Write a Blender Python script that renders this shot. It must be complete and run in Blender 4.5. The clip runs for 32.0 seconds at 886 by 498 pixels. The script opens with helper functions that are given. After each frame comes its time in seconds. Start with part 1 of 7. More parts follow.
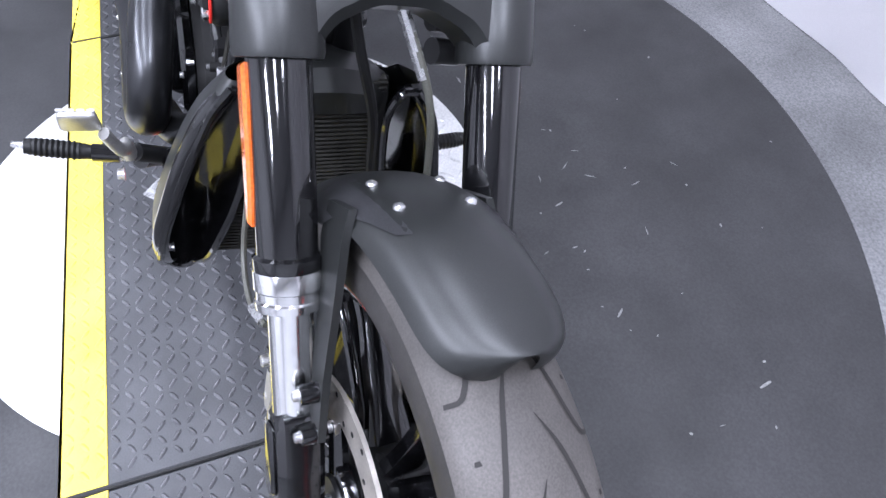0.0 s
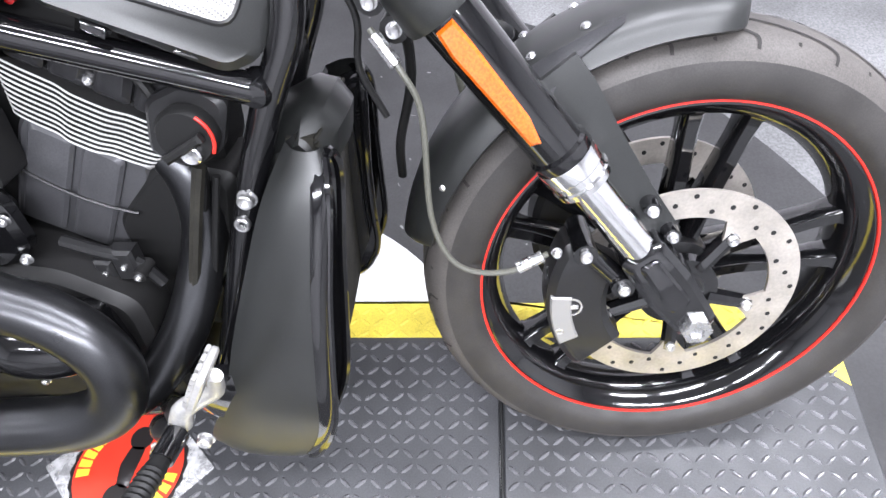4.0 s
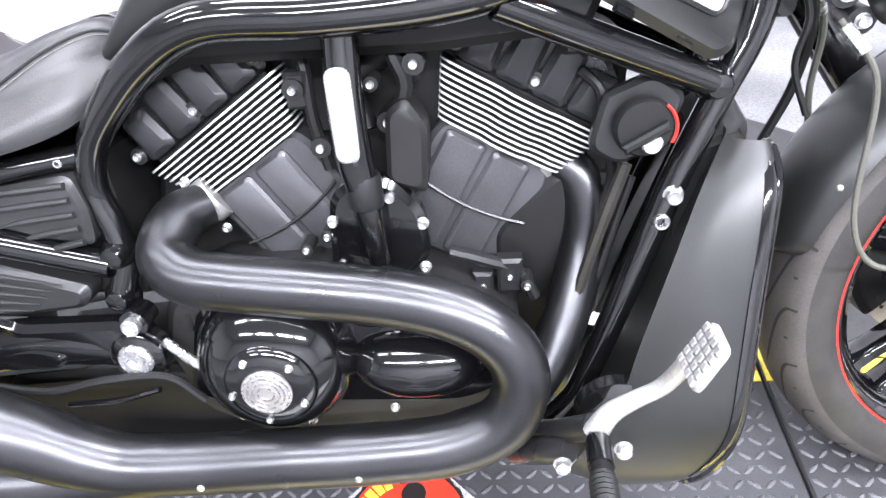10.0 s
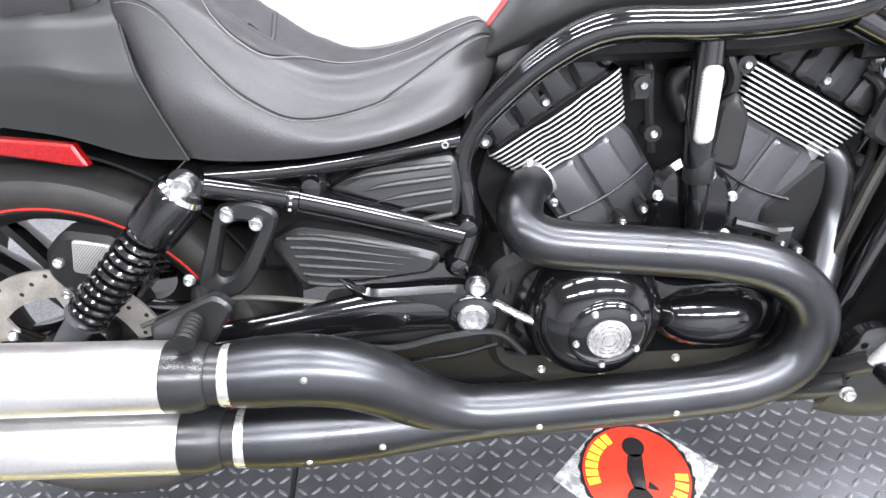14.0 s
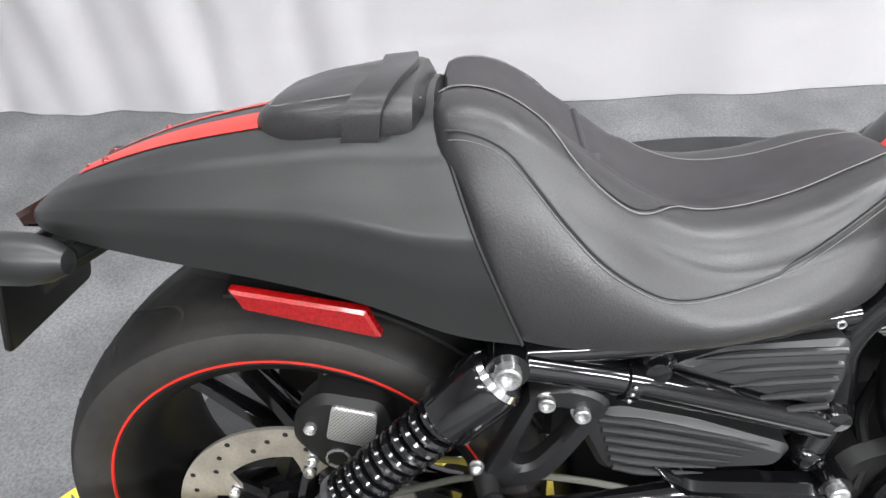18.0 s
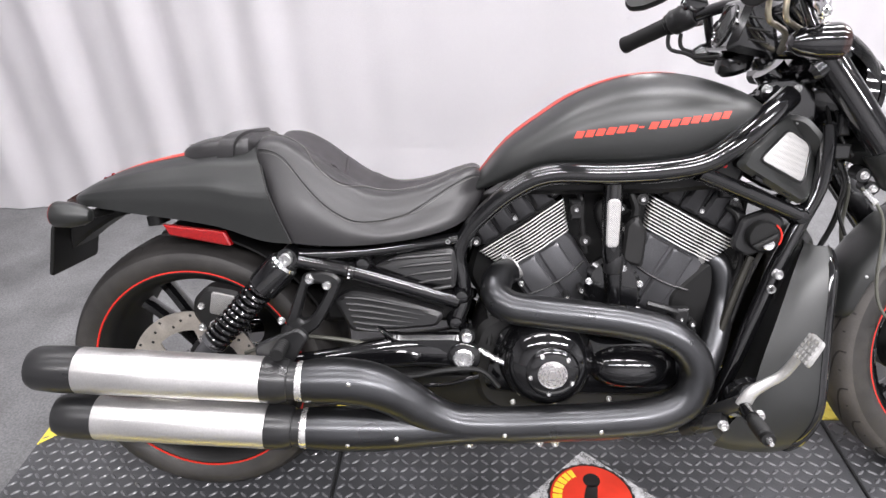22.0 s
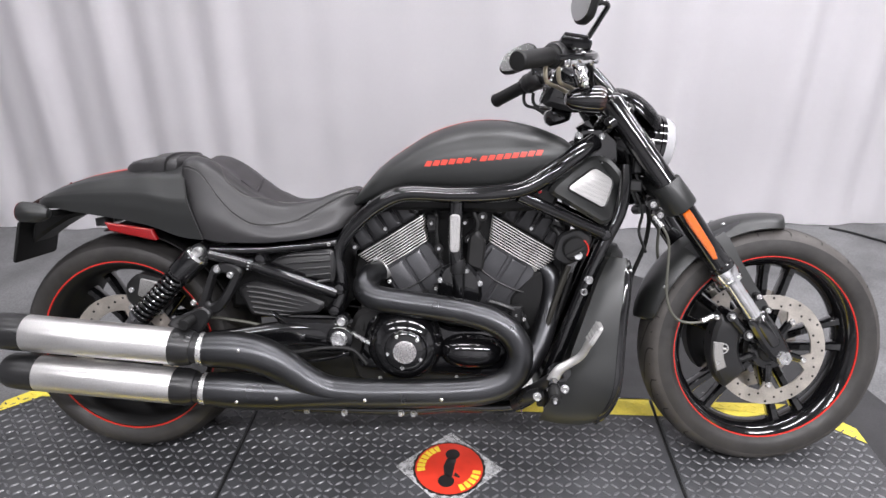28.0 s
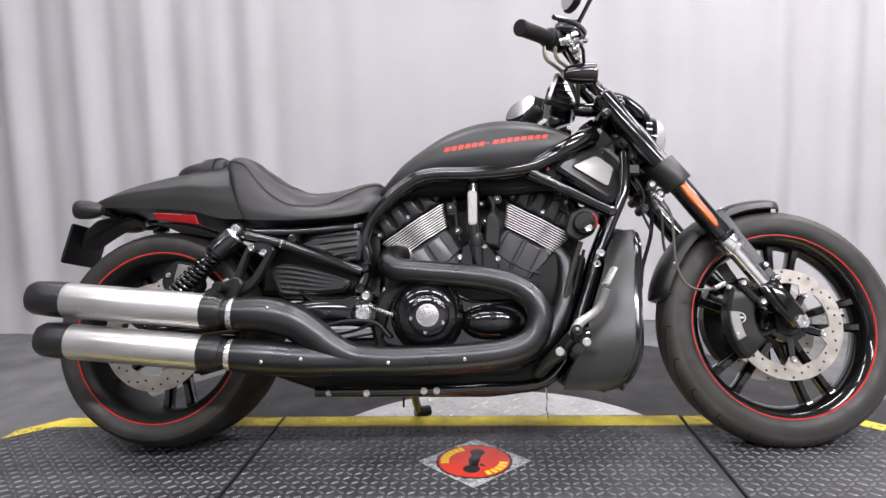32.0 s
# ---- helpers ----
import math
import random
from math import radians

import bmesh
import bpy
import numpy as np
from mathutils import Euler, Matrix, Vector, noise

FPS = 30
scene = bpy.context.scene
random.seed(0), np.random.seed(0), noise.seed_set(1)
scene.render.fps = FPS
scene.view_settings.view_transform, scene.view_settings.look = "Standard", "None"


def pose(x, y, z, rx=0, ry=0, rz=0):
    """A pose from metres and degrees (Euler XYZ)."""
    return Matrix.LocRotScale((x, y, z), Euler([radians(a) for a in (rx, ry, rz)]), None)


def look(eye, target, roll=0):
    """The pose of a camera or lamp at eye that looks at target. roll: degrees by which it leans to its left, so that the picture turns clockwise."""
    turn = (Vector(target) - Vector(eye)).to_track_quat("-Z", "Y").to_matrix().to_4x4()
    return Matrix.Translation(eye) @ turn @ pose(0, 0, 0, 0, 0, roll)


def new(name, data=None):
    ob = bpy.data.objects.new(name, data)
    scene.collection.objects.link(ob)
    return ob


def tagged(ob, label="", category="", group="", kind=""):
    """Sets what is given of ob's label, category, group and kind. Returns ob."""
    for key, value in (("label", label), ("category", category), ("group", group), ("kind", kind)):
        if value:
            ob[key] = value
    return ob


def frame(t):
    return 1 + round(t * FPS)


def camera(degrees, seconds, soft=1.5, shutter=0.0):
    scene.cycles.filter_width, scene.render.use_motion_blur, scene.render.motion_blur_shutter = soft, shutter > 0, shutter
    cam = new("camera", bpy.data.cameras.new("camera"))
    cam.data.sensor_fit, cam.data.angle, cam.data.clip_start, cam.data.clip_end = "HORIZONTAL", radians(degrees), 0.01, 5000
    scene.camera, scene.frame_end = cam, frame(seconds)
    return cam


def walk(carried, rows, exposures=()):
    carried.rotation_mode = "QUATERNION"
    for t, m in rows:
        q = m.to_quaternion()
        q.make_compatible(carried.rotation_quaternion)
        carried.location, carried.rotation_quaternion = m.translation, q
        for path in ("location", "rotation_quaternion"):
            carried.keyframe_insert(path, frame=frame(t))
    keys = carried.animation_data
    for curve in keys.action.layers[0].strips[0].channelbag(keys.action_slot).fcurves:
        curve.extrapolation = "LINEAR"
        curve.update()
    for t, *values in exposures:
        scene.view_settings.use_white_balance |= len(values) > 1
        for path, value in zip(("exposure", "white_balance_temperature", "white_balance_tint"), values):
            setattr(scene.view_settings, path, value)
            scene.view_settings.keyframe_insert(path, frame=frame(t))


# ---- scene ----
cam = camera(69.9, 32.0)
PATH = [
    (0, (2.085, -0.425, 1.051), (0.98, -0.056, -0.575), 0.6),
    (0.5, (2.135, -0.493, 1.005), (1.067, -0.077, -0.634), -4.6),
    (1, (2.18, -0.616, 1.008), (1.232, 0.024, -0.633), -5.6),
    (1.5, (2.108, -0.691, 0.993), (1.269, 0.155, -0.613), -7.8),
    (2, (2.01, -0.739, 0.99), (1.358, 0.247, -0.623), -8.4),
    (2.5, (1.925, -0.773, 0.988), (1.437, 0.312, -0.619), -5.5),
    (3, (1.816, -0.855, 1.014), (1.511, 0.293, -0.595), -6.7),
    (3.5, (1.729, -0.894, 1.027), (1.531, 0.251, -0.6), -6.7),
    (5.5, (1.474, -0.986, 1.024), (1.328, 0.405, -0.406), -6.9),
    (6, (1.438, -0.989, 1.06), (1.331, 0.457, -0.318), -3.7),
    (6.5, (1.405, -0.933, 1.089), (1.245, 0.539, -0.255), -4.1),
    (7, (1.371, -0.89, 1.108), (1.155, 0.609, -0.199), -3.8),
    (7.5, (1.329, -0.854, 1.111), (1.087, 0.634, -0.203), -3.1),
    (8, (1.269, -0.873, 1.099), (1.019, 0.619, -0.209), -4.6),
    (8.5, (1.222, -0.929, 1.084), (1.049, 0.592, -0.204), -5.0),
    (9, (1.197, -0.967, 1.046), (1.079, 0.538, -0.265), -4.4),
    (9.5, (1.178, -1.005, 1.008), (1.039, 0.476, -0.329), -5.6),
    (10, (1.178, -1.037, 0.976), (1.038, 0.419, -0.387), -6.4),
    (10.5, (1.163, -1.06, 0.956), (1.006, 0.361, -0.443), -7.0),
    (11, (1.119, -1.078, 0.973), (0.984, 0.326, -0.445), -5.8),
    (11.5, (1.047, -1.065, 0.987), (0.921, 0.367, -0.404), -4.2),
    (12, (0.948, -1.008, 0.986), (0.839, 0.368, -0.461), -5.1),
    (12.5, (0.876, -1.003, 0.994), (0.828, 0.323, -0.502), -3.6),
    (13, (0.803, -1.069, 1.017), (0.811, 0.323, -0.419), -4.6),
    (13.5, (0.745, -1.12, 1.035), (0.795, 0.326, -0.347), -2.6),
    (14, (0.698, -1.17, 1.045), (0.734, 0.324, -0.284), -2.4),
    (14.5, (0.642, -1.19, 1.052), (0.675, 0.298, -0.284), -2.2),
    (16.5, (0.356, -1.241, 1.046), (0.371, 0.291, -0.24), -2.5),
    (17, (0.349, -1.102, 1.098), (0.361, 0.414, -0.206), -3.4),
    (17.5, (0.368, -0.959, 1.102), (0.323, 0.523, -0.241), -2.8),
    (18, (0.383, -0.879, 1.087), (0.277, 0.563, -0.295), -3.1),
    (18.5, (0.395, -0.85, 1.096), (0.252, 0.586, -0.289), -3.2),
    (19, (0.401, -0.891, 1.114), (0.227, 0.578, -0.232), -4.1),
    (19.5, (0.393, -0.993, 1.156), (0.269, 0.526, -0.138), -3.7),
    (20, (0.407, -1.148, 1.176), (0.368, 0.426, -0.058), -0.8),
    (20.5, (0.492, -1.262, 1.203), (0.453, 0.343, 0.01), -0.4),
    (21, (0.621, -1.388, 1.181), (0.492, 0.265, 0.062), 0.9),
    (21.5, (0.728, -1.48, 1.208), (0.527, 0.17, 0.097), -2.7),
    (22, (0.783, -1.578, 1.252), (0.672, 0.133, 0.223), -2.7),
    (22.5, (0.865, -1.659, 1.278), (0.819, 0.09, 0.308), -1.8),
    (23, (0.982, -1.711, 1.301), (0.862, 0.035, 0.333), -0.5),
    (23.5, (1.056, -1.774, 1.313), (0.883, -0.035, 0.34), -0.9),
    (24, (1.059, -1.848, 1.339), (0.932, -0.084, 0.404), -1.4),
    (24.5, (1.041, -1.903, 1.345), (0.961, -0.122, 0.438), -2.1),
    (25, (1.035, -1.924, 1.345), (0.971, -0.134, 0.454), -1.8),
    (25.5, (1.033, -1.927, 1.351), (0.955, -0.132, 0.473), -1.4),
    (27.5, (1.049, -1.943, 1.346), (0.987, -0.146, 0.47), -2.9),
    (28, (1.089, -1.918, 1.304), (0.993, -0.123, 0.428), -0.2),
    (28.5, (1.094, -1.928, 1.227), (0.962, -0.098, 0.433), -0.8),
    (29, (1.102, -1.971, 1.082), (0.976, -0.069, 0.477), -0.9),
    (29.5, (1.055, -1.987, 0.959), (0.93, -0.049, 0.48), -1.4),
    (30, (1.003, -1.973, 0.944), (0.966, -0.026, 0.486), -2.6),
    (30.5, (1.04, -1.983, 0.896), (1.013, -0.017, 0.529), -0.5),
    (31, (1.059, -2.084, 0.814), (0.965, -0.106, 0.531), -2.3),
    (31.5, (1.08, -2.163, 0.784), (0.991, -0.181, 0.529), -1.1),
    (32, (1.071, -2.202, 0.73), (0.942, -0.218, 0.515), -1.6),
]
walk(cam, [(t, look(eye, target, roll)) for t, eye, target, roll in PATH],
     exposures=[(0, 0.5, 5800, 13), (1, 0.93, 6000, 12), (2, 0.95, 6250, 10), (3, 0.9, 6300, 10), (4, 1.0, 6300, 10), (6, 1.3, 6250, 10), (7, 1.12, 6300, 10), (9, 1.55, 6250, 12), (11, 1.57, 6250, 12), (13, 1.5, 6250, 9),
                (14, 1.35, 6350, 8), (17, 0.38, 6700, 8), (18, 0.63, 6650, 4), (19, 0.98, 6650, 4), (20, 0.63, 6650, 6), (22, 0.55, 6750, 10), (25, 0.17, 6650, 10), (28, 0.12, 6650, 10), (32, -0.04, 6700, 11)])


# ---- light ----
world = bpy.data.worlds.new("shop")
scene.world = world
world.use_nodes = True
world.node_tree.nodes["Background"].inputs[0].default_value = (0.9, 0.95, 1.0, 1)
world.node_tree.nodes["Background"].inputs[1].default_value = 0.25


def ceiling_lamp(x, y, z, sx, sy, watts):
    data = bpy.data.lights.new("ceiling_lamp", "AREA")
    data.shape, data.size, data.size_y, data.energy = "RECTANGLE", sx, sy, watts
    data.color = (0.97, 0.965, 1.03)
    ob = new("ceiling_lamp", data)
    ob.matrix_world = pose(x, y, z)
    return ob


for lx, share_ in ((-1.3, 0.5), (0.3, 0.8), (1.9, 1.22), (3.5, 1.65)):
    for ly, watts in ((-3.1, 70), (-1.2, 24), (0.25, 30)):
        ceiling_lamp(lx, ly, 3.05, 1.2, 0.22, watts * share_)


# ---- materials ----
def node_mat(name, color, rough=0.5, metal=0.0, coat=0.0, grain=0.0, grain_scale=400.0, bump=0.0, stain=0.0, stain_scale=6.0,
             rough_var=0.0, spread=0.0, alpha=1.0, transmission=0.0, spec=0.5, coat_rough=0.05):
    m = bpy.data.materials.new(name)
    m.use_nodes = True
    nt = m.node_tree
    b = nt.nodes["Principled BSDF"]
    b.inputs["Base Color"].default_value = (*color, 1)
    b.inputs["Roughness"].default_value = rough
    b.inputs["Metallic"].default_value = metal
    b.inputs["Coat Weight"].default_value = coat
    b.inputs["Coat Roughness"].default_value = coat_rough
    b.inputs["Transmission Weight"].default_value = transmission
    b.inputs["Specular IOR Level"].default_value = spec
    b.inputs["Alpha"].default_value = alpha
    co = nt.nodes.new("ShaderNodeTexCoord")

    def noise_node(scale, detail):
        n = nt.nodes.new("ShaderNodeTexNoise")
        n.inputs["Scale"].default_value, n.inputs["Detail"].default_value = scale, detail
        nt.links.new(co.outputs["Object"], n.inputs["Vector"])
        return n

    def mix(kind, a, fac_out, low, high):
        r = nt.nodes.new("ShaderNodeMapRange")
        r.inputs["From Min"].default_value, r.inputs["From Max"].default_value = 0.3, 0.7
        r.inputs["To Min"].default_value, r.inputs["To Max"].default_value = low, high
        nt.links.new(fac_out, r.inputs["Value"])
        return r.outputs["Result"]

    col = None
    for amount, scale, detail in ((grain, grain_scale, 2), (stain, stain_scale, 2.5)):
        if amount:
            f = mix("", None, noise_node(scale, detail).outputs["Fac"], 1 - amount, 1 + amount)
            v = nt.nodes.new("ShaderNodeVectorMath")
            v.operation = "SCALE"
            if col is None:
                v.inputs[0].default_value = color
            else:
                nt.links.new(col, v.inputs[0])
            nt.links.new(f, v.inputs["Scale"])
            col = v.outputs["Vector"]
    if spread:
        info = nt.nodes.new("ShaderNodeObjectInfo")
        f = mix("", None, info.outputs["Random"], 1 - spread, 1 + spread)
        v = nt.nodes.new("ShaderNodeVectorMath")
        v.operation = "SCALE"
        if col is None:
            v.inputs[0].default_value = color
        else:
            nt.links.new(col, v.inputs[0])
        nt.links.new(f, v.inputs["Scale"])
        col = v.outputs["Vector"]
    if col is not None:
        nt.links.new(col, b.inputs["Base Color"])
    if rough_var:
        nt.links.new(mix("", None, noise_node(stain_scale * 2.3, 1.5).outputs["Fac"], max(0.02, rough - rough_var), min(1, rough + rough_var)), b.inputs["Roughness"])
    if bump:
        bn = nt.nodes.new("ShaderNodeBump")
        bn.inputs["Strength"].default_value, bn.inputs["Distance"].default_value = bump, 0.002
        nt.links.new(noise_node(grain_scale, 3).outputs["Fac"], bn.inputs["Height"])
        nt.links.new(bn.outputs["Normal"], b.inputs["Normal"])
    return m


def dotted(m, scale, hole, size):
    """Perforations: dark round holes in a close grid over the material's own colour."""
    nt = m.node_tree
    b = nt.nodes["Principled BSDF"]
    co = nt.nodes.new("ShaderNodeTexCoord")
    mp = nt.nodes.new("ShaderNodeMapping")
    mp.inputs["Rotation"].default_value = (0, radians(45), 0)
    nt.links.new(co.outputs["Object"], mp.inputs["Vector"])
    vo = nt.nodes.new("ShaderNodeTexVoronoi")
    vo.inputs["Scale"].default_value, vo.inputs["Randomness"].default_value = scale, 0.0
    vo.voronoi_dimensions = "3D"
    nt.links.new(mp.outputs["Vector"], vo.inputs["Vector"])
    r = nt.nodes.new("ShaderNodeMapRange")
    r.inputs["From Min"].default_value, r.inputs["From Max"].default_value = size, size + 0.08
    nt.links.new(vo.outputs["Distance"], r.inputs["Value"])
    mx = nt.nodes.new("ShaderNodeMix")
    mx.data_type = "RGBA"
    mx.inputs["A"].default_value = (*hole, 1)
    mx.inputs["B"].default_value = b.inputs["Base Color"].default_value[:]
    nt.links.new(r.outputs["Result"], mx.inputs["Factor"])
    nt.links.new(mx.outputs["Result"], b.inputs["Base Color"])
    return m


DENIM = node_mat("denim_black_paint", (0.014, 0.015, 0.0145), 0.42, 0.3, coat=0.35, coat_rough=0.36, grain=0.25, grain_scale=900, bump=0.02, rough_var=0.05, stain=0.08)
GLOSS = node_mat("gloss_black_enamel", (0.004, 0.004, 0.0045), 0.1, 0.0, coat=0.6, coat_rough=0.06, rough_var=0.025, stain=0.1)
COVER = node_mat("satin_charcoal_cover", (0.02, 0.02, 0.0205), 0.36, 0.0, spec=0.5, grain=0.15, grain_scale=700, bump=0.03, stain=0.12, rough_var=0.06)
SATIN = node_mat("satin_black_coating", (0.012, 0.012, 0.0125), 0.34, 0.0, spec=0.45, grain=0.15, grain_scale=600, bump=0.03, rough_var=0.07, stain=0.12)
WRINKLE = node_mat("wrinkle_black_engine_paint", (0.013, 0.0128, 0.0128), 0.48, 0.0, spec=0.32, grain=0.2, grain_scale=900, bump=0.12, stain=0.2, stain_scale=14, rough_var=0.08)
CERAMIC = node_mat("black_ceramic_exhaust_coating", (0.06, 0.061, 0.064), 0.32, 0.92, grain=0.1, grain_scale=700, bump=0.02, stain=0.15, stain_scale=5, rough_var=0.05)
BRUSHED = node_mat("brushed_satin_muffler_steel", (0.62, 0.61, 0.6), 0.36, 0.9, grain=0.06, grain_scale=300, stain=0.06, stain_scale=8, rough_var=0.06)
CHROME = node_mat("polished_chrome", (0.85, 0.85, 0.85), 0.14, 1.0, stain=0.08, stain_scale=30, rough_var=0.06)
STEEL = node_mat("zinc_plated_steel", (0.58, 0.58, 0.58), 0.27, 0.9, stain=0.15, stain_scale=60, spread=0.15, rough_var=0.1)
ALU = node_mat("machined_aluminium", (0.82, 0.81, 0.79), 0.28, 0.85, stain=0.1, stain_scale=40, rough_var=0.08)
FINALU = node_mat("bright_machined_fin_edge", (0.85, 0.84, 0.82), 0.4, 0.55, stain=0.1, stain_scale=40, rough_var=0.08)
CASTALU = node_mat("cast_silver_aluminium", (0.42, 0.415, 0.405), 0.38, 0.6, grain=0.1, grain_scale=300, stain=0.15, stain_scale=30, bump=0.05)
DISC = node_mat("ground_brake_disc_steel", (0.48, 0.445, 0.4), 0.38, 0.72, grain=0.08, grain_scale=250, stain=0.22, stain_scale=20, rough_var=0.1)
SIDEWALL = node_mat("black_tyre_sidewall_rubber", (0.024, 0.022, 0.0205), 0.58, 0.0, grain=0.2, grain_scale=500, stain=0.3, stain_scale=14, bump=0.04, rough_var=0.1)
RUBBER = node_mat("dusty_tyre_rubber", (0.055, 0.05, 0.046), 0.66, 0.0, grain=0.2, grain_scale=500, stain=0.35, stain_scale=9, bump=0.05, rough_var=0.1)
REARRUBBER = node_mat("black_rear_tyre_rubber", (0.015, 0.0138, 0.013), 0.62, 0.0, spec=0.3, grain=0.2, grain_scale=500, stain=0.35, stain_scale=9, bump=0.05, rough_var=0.1)
GROOVE = node_mat("groove_shade_rubber", (0.012, 0.0105, 0.0095), 0.8, stain=0.2)
PLASTIC = node_mat("matte_black_plastic", (0.0075, 0.0075, 0.0075), 0.5, spec=0.28, grain=0.15, grain_scale=700, bump=0.06, stain=0.15)
HOLE = node_mat("dark_recess", (0.004, 0.004, 0.004), 0.7, stain=0.2)
LEATHER = node_mat("black_grained_leather", (0.0175, 0.0168, 0.0175), 0.37, 0.0, grain=0.25, grain_scale=550, bump=0.14, stain=0.12, stain_scale=7, rough_var=0.06, spec=0.52)
SUEDE = node_mat("smooth_black_seat_vinyl", (0.019, 0.017, 0.0185), 0.5, 0.0, grain=0.15, grain_scale=900, bump=0.05, stain=0.15, stain_scale=14, rough_var=0.06)
THREAD = node_mat("light_grey_thread", (0.14, 0.135, 0.13), 0.8, grain=0.2, grain_scale=900)
DARKTHREAD = node_mat("black_thread", (0.02, 0.02, 0.02), 0.6, grain=0.2, grain_scale=900)
RED = node_mat("red_stripe_paint", (0.55, 0.022, 0.014), 0.35, stain=0.1, stain_scale=20)
REDDECAL = node_mat("red_tank_lettering", (0.62, 0.045, 0.025), 0.4, stain=0.08, stain_scale=30)
REDLENS = node_mat("red_reflector_plastic", (0.22, 0.003, 0.004), 0.2, coat=0.4, bump=0.1, grain=0.3, grain_scale=350)
AMBER = node_mat("amber_reflector_plastic", (0.56, 0.105, 0.006), 0.16, coat=1.0, bump=0.25, grain=0.25, grain_scale=350)
SMOKE = node_mat("smoked_amber_lens", (0.02, 0.006, 0.004), 0.08, coat=1.0, stain=0.3, stain_scale=50)
GLASS = node_mat("clear_headlight_lens", (0.9, 0.9, 0.92), 0.12, transmission=0.65, stain=0.03)
MIRROR = node_mat("mirror_glass", (0.48, 0.49, 0.48), 0.12, 1.0, stain=0.02)
MESH = dotted(node_mat("perforated_silver_mesh", (0.5, 0.49, 0.48), 0.35, 0.35), 330, (0.2, 0.2, 0.2), 0.3)
HEADPAINT = node_mat("satin_dark_head_paint", (0.03, 0.03, 0.032), 0.34, 0.3, spec=0.5, grain=0.15, grain_scale=800, bump=0.03, stain=0.15, stain_scale=14, rough_var=0.06)
INLAY = dotted(node_mat("dull_perforated_calliper_inlay", (0.3, 0.295, 0.285), 0.42, 0.4), 330, (0.08, 0.08, 0.08), 0.3)
ENGINE = node_mat("smooth_charcoal_engine_paint", (0.082, 0.082, 0.087), 0.37, 0.45, grain=0.15, grain_scale=800, bump=0.03, stain=0.15, stain_scale=12, rough_var=0.06)
ENGRAVED = node_mat("engraved_silver_medallion", (0.42, 0.4, 0.4), 0.35, 0.8, grain=0.25, grain_scale=700, bump=0.3)
HOSE = node_mat("clear_coated_grey_hose", (0.08, 0.08, 0.066), 0.45, 0.0, grain=0.3, grain_scale=900)
BRONZE = node_mat("bronze_tinted_cable_elbow", (0.4, 0.36, 0.27), 0.3, 0.9, stain=0.15, stain_scale=40)
SMOKEDGLASS = node_mat("dark_gauge_glass", (0.01, 0.01, 0.01), 0.05, coat=1.0, stain=0.1)
FINBLACK = node_mat("radiator_fin_black", (0.018, 0.017, 0.013), 0.55, 0.3, grain=0.3, grain_scale=300, stain=0.3, stain_scale=30)
YELLOW = node_mat("yellow_mat_border_rubber", (0.74, 0.6, 0.07), 0.55, grain=0.12, grain_scale=300, stain=0.25, stain_scale=9, bump=0.06)
MATBLACK = node_mat("black_tread_mat_rubber", (0.042, 0.043, 0.046), 0.5, grain=0.2, grain_scale=350, stain=0.3, stain_scale=6, bump=0.05, rough_var=0.1)
# paler than the mat: wear, plus the bars' glint put into the base
MATTREAD = node_mat("worn_glint_tread_bar_rubber", (0.095, 0.095, 0.1), 0.28, grain=0.2, grain_scale=350, stain=0.3, stain_scale=9, rough_var=0.1)
FILM = node_mat("clear_wrinkled_sticker_film", (0.6, 0.6, 0.6), 0.25, alpha=0.38, grain=0.5, grain_scale=60, stain=0.3, stain_scale=20, coat=0.5, bump=0.3)
STRED = node_mat("red_sticker_ink", (0.62, 0.04, 0.02), 0.4, stain=0.12, stain_scale=20, coat=0.3)
STYEL = node_mat("yellow_sticker_ink", (0.8, 0.6, 0.05), 0.4, stain=0.1, stain_scale=30, coat=0.3)
STBLK = node_mat("black_sticker_ink", (0.015, 0.013, 0.013), 0.4, stain=0.1, coat=0.3)
CONCRETE = node_mat("grey_speckled_concrete", (0.125, 0.126, 0.128), 0.5, grain=0.3, grain_scale=170, stain=0.3, stain_scale=4, bump=0.08, rough_var=0.12)
DECK = node_mat("black_turntable_deck", (0.021, 0.021, 0.022), 0.6, grain=0.25, grain_scale=220, stain=0.3, stain_scale=3.5, bump=0.05, rough_var=0.12)
PLATEALU = node_mat("white_worn_tread_plate", (0.62, 0.62, 0.61), 0.4, 0.25, grain=0.12, grain_scale=200, stain=0.14, stain_scale=8, bump=0.05, rough_var=0.1)
SCUFF = node_mat("pale_scuff_dust", (0.2, 0.2, 0.195), 0.8, grain=0.3, grain_scale=200)
CLOTH = node_mat("white_curtain_cloth", (0.83, 0.81, 0.83), 0.85, grain=0.03, grain_scale=500, stain=0.04, stain_scale=1.2, bump=0.04)
PAINTWALL = node_mat("plain_grey_wall_paint", (0.52, 0.52, 0.53), 0.8, stain=0.06, stain_scale=1.0, grain=0.04)


# ---- mesh helpers ----
def V(*a):
    return Vector(a)


def finish(name, bm, mat, sharp=38):
    bmesh.ops.recalc_face_normals(bm, faces=bm.faces)
    lim = radians(sharp)
    for f in bm.faces:
        f.smooth = True
    for e in bm.edges:
        if len(e.link_faces) == 2 and e.calc_face_angle(0) > lim:
            e.smooth = False
    me = bpy.data.meshes.new(name)
    bm.to_mesh(me)
    bm.free()
    me.materials.append(mat)
    return me


def part(name, bm, mat, parent, label="", sharp=38):
    ob = new(name, finish(name, bm, mat, sharp))
    ob.parent = parent
    if label:
        tagged(ob, label)
    return ob


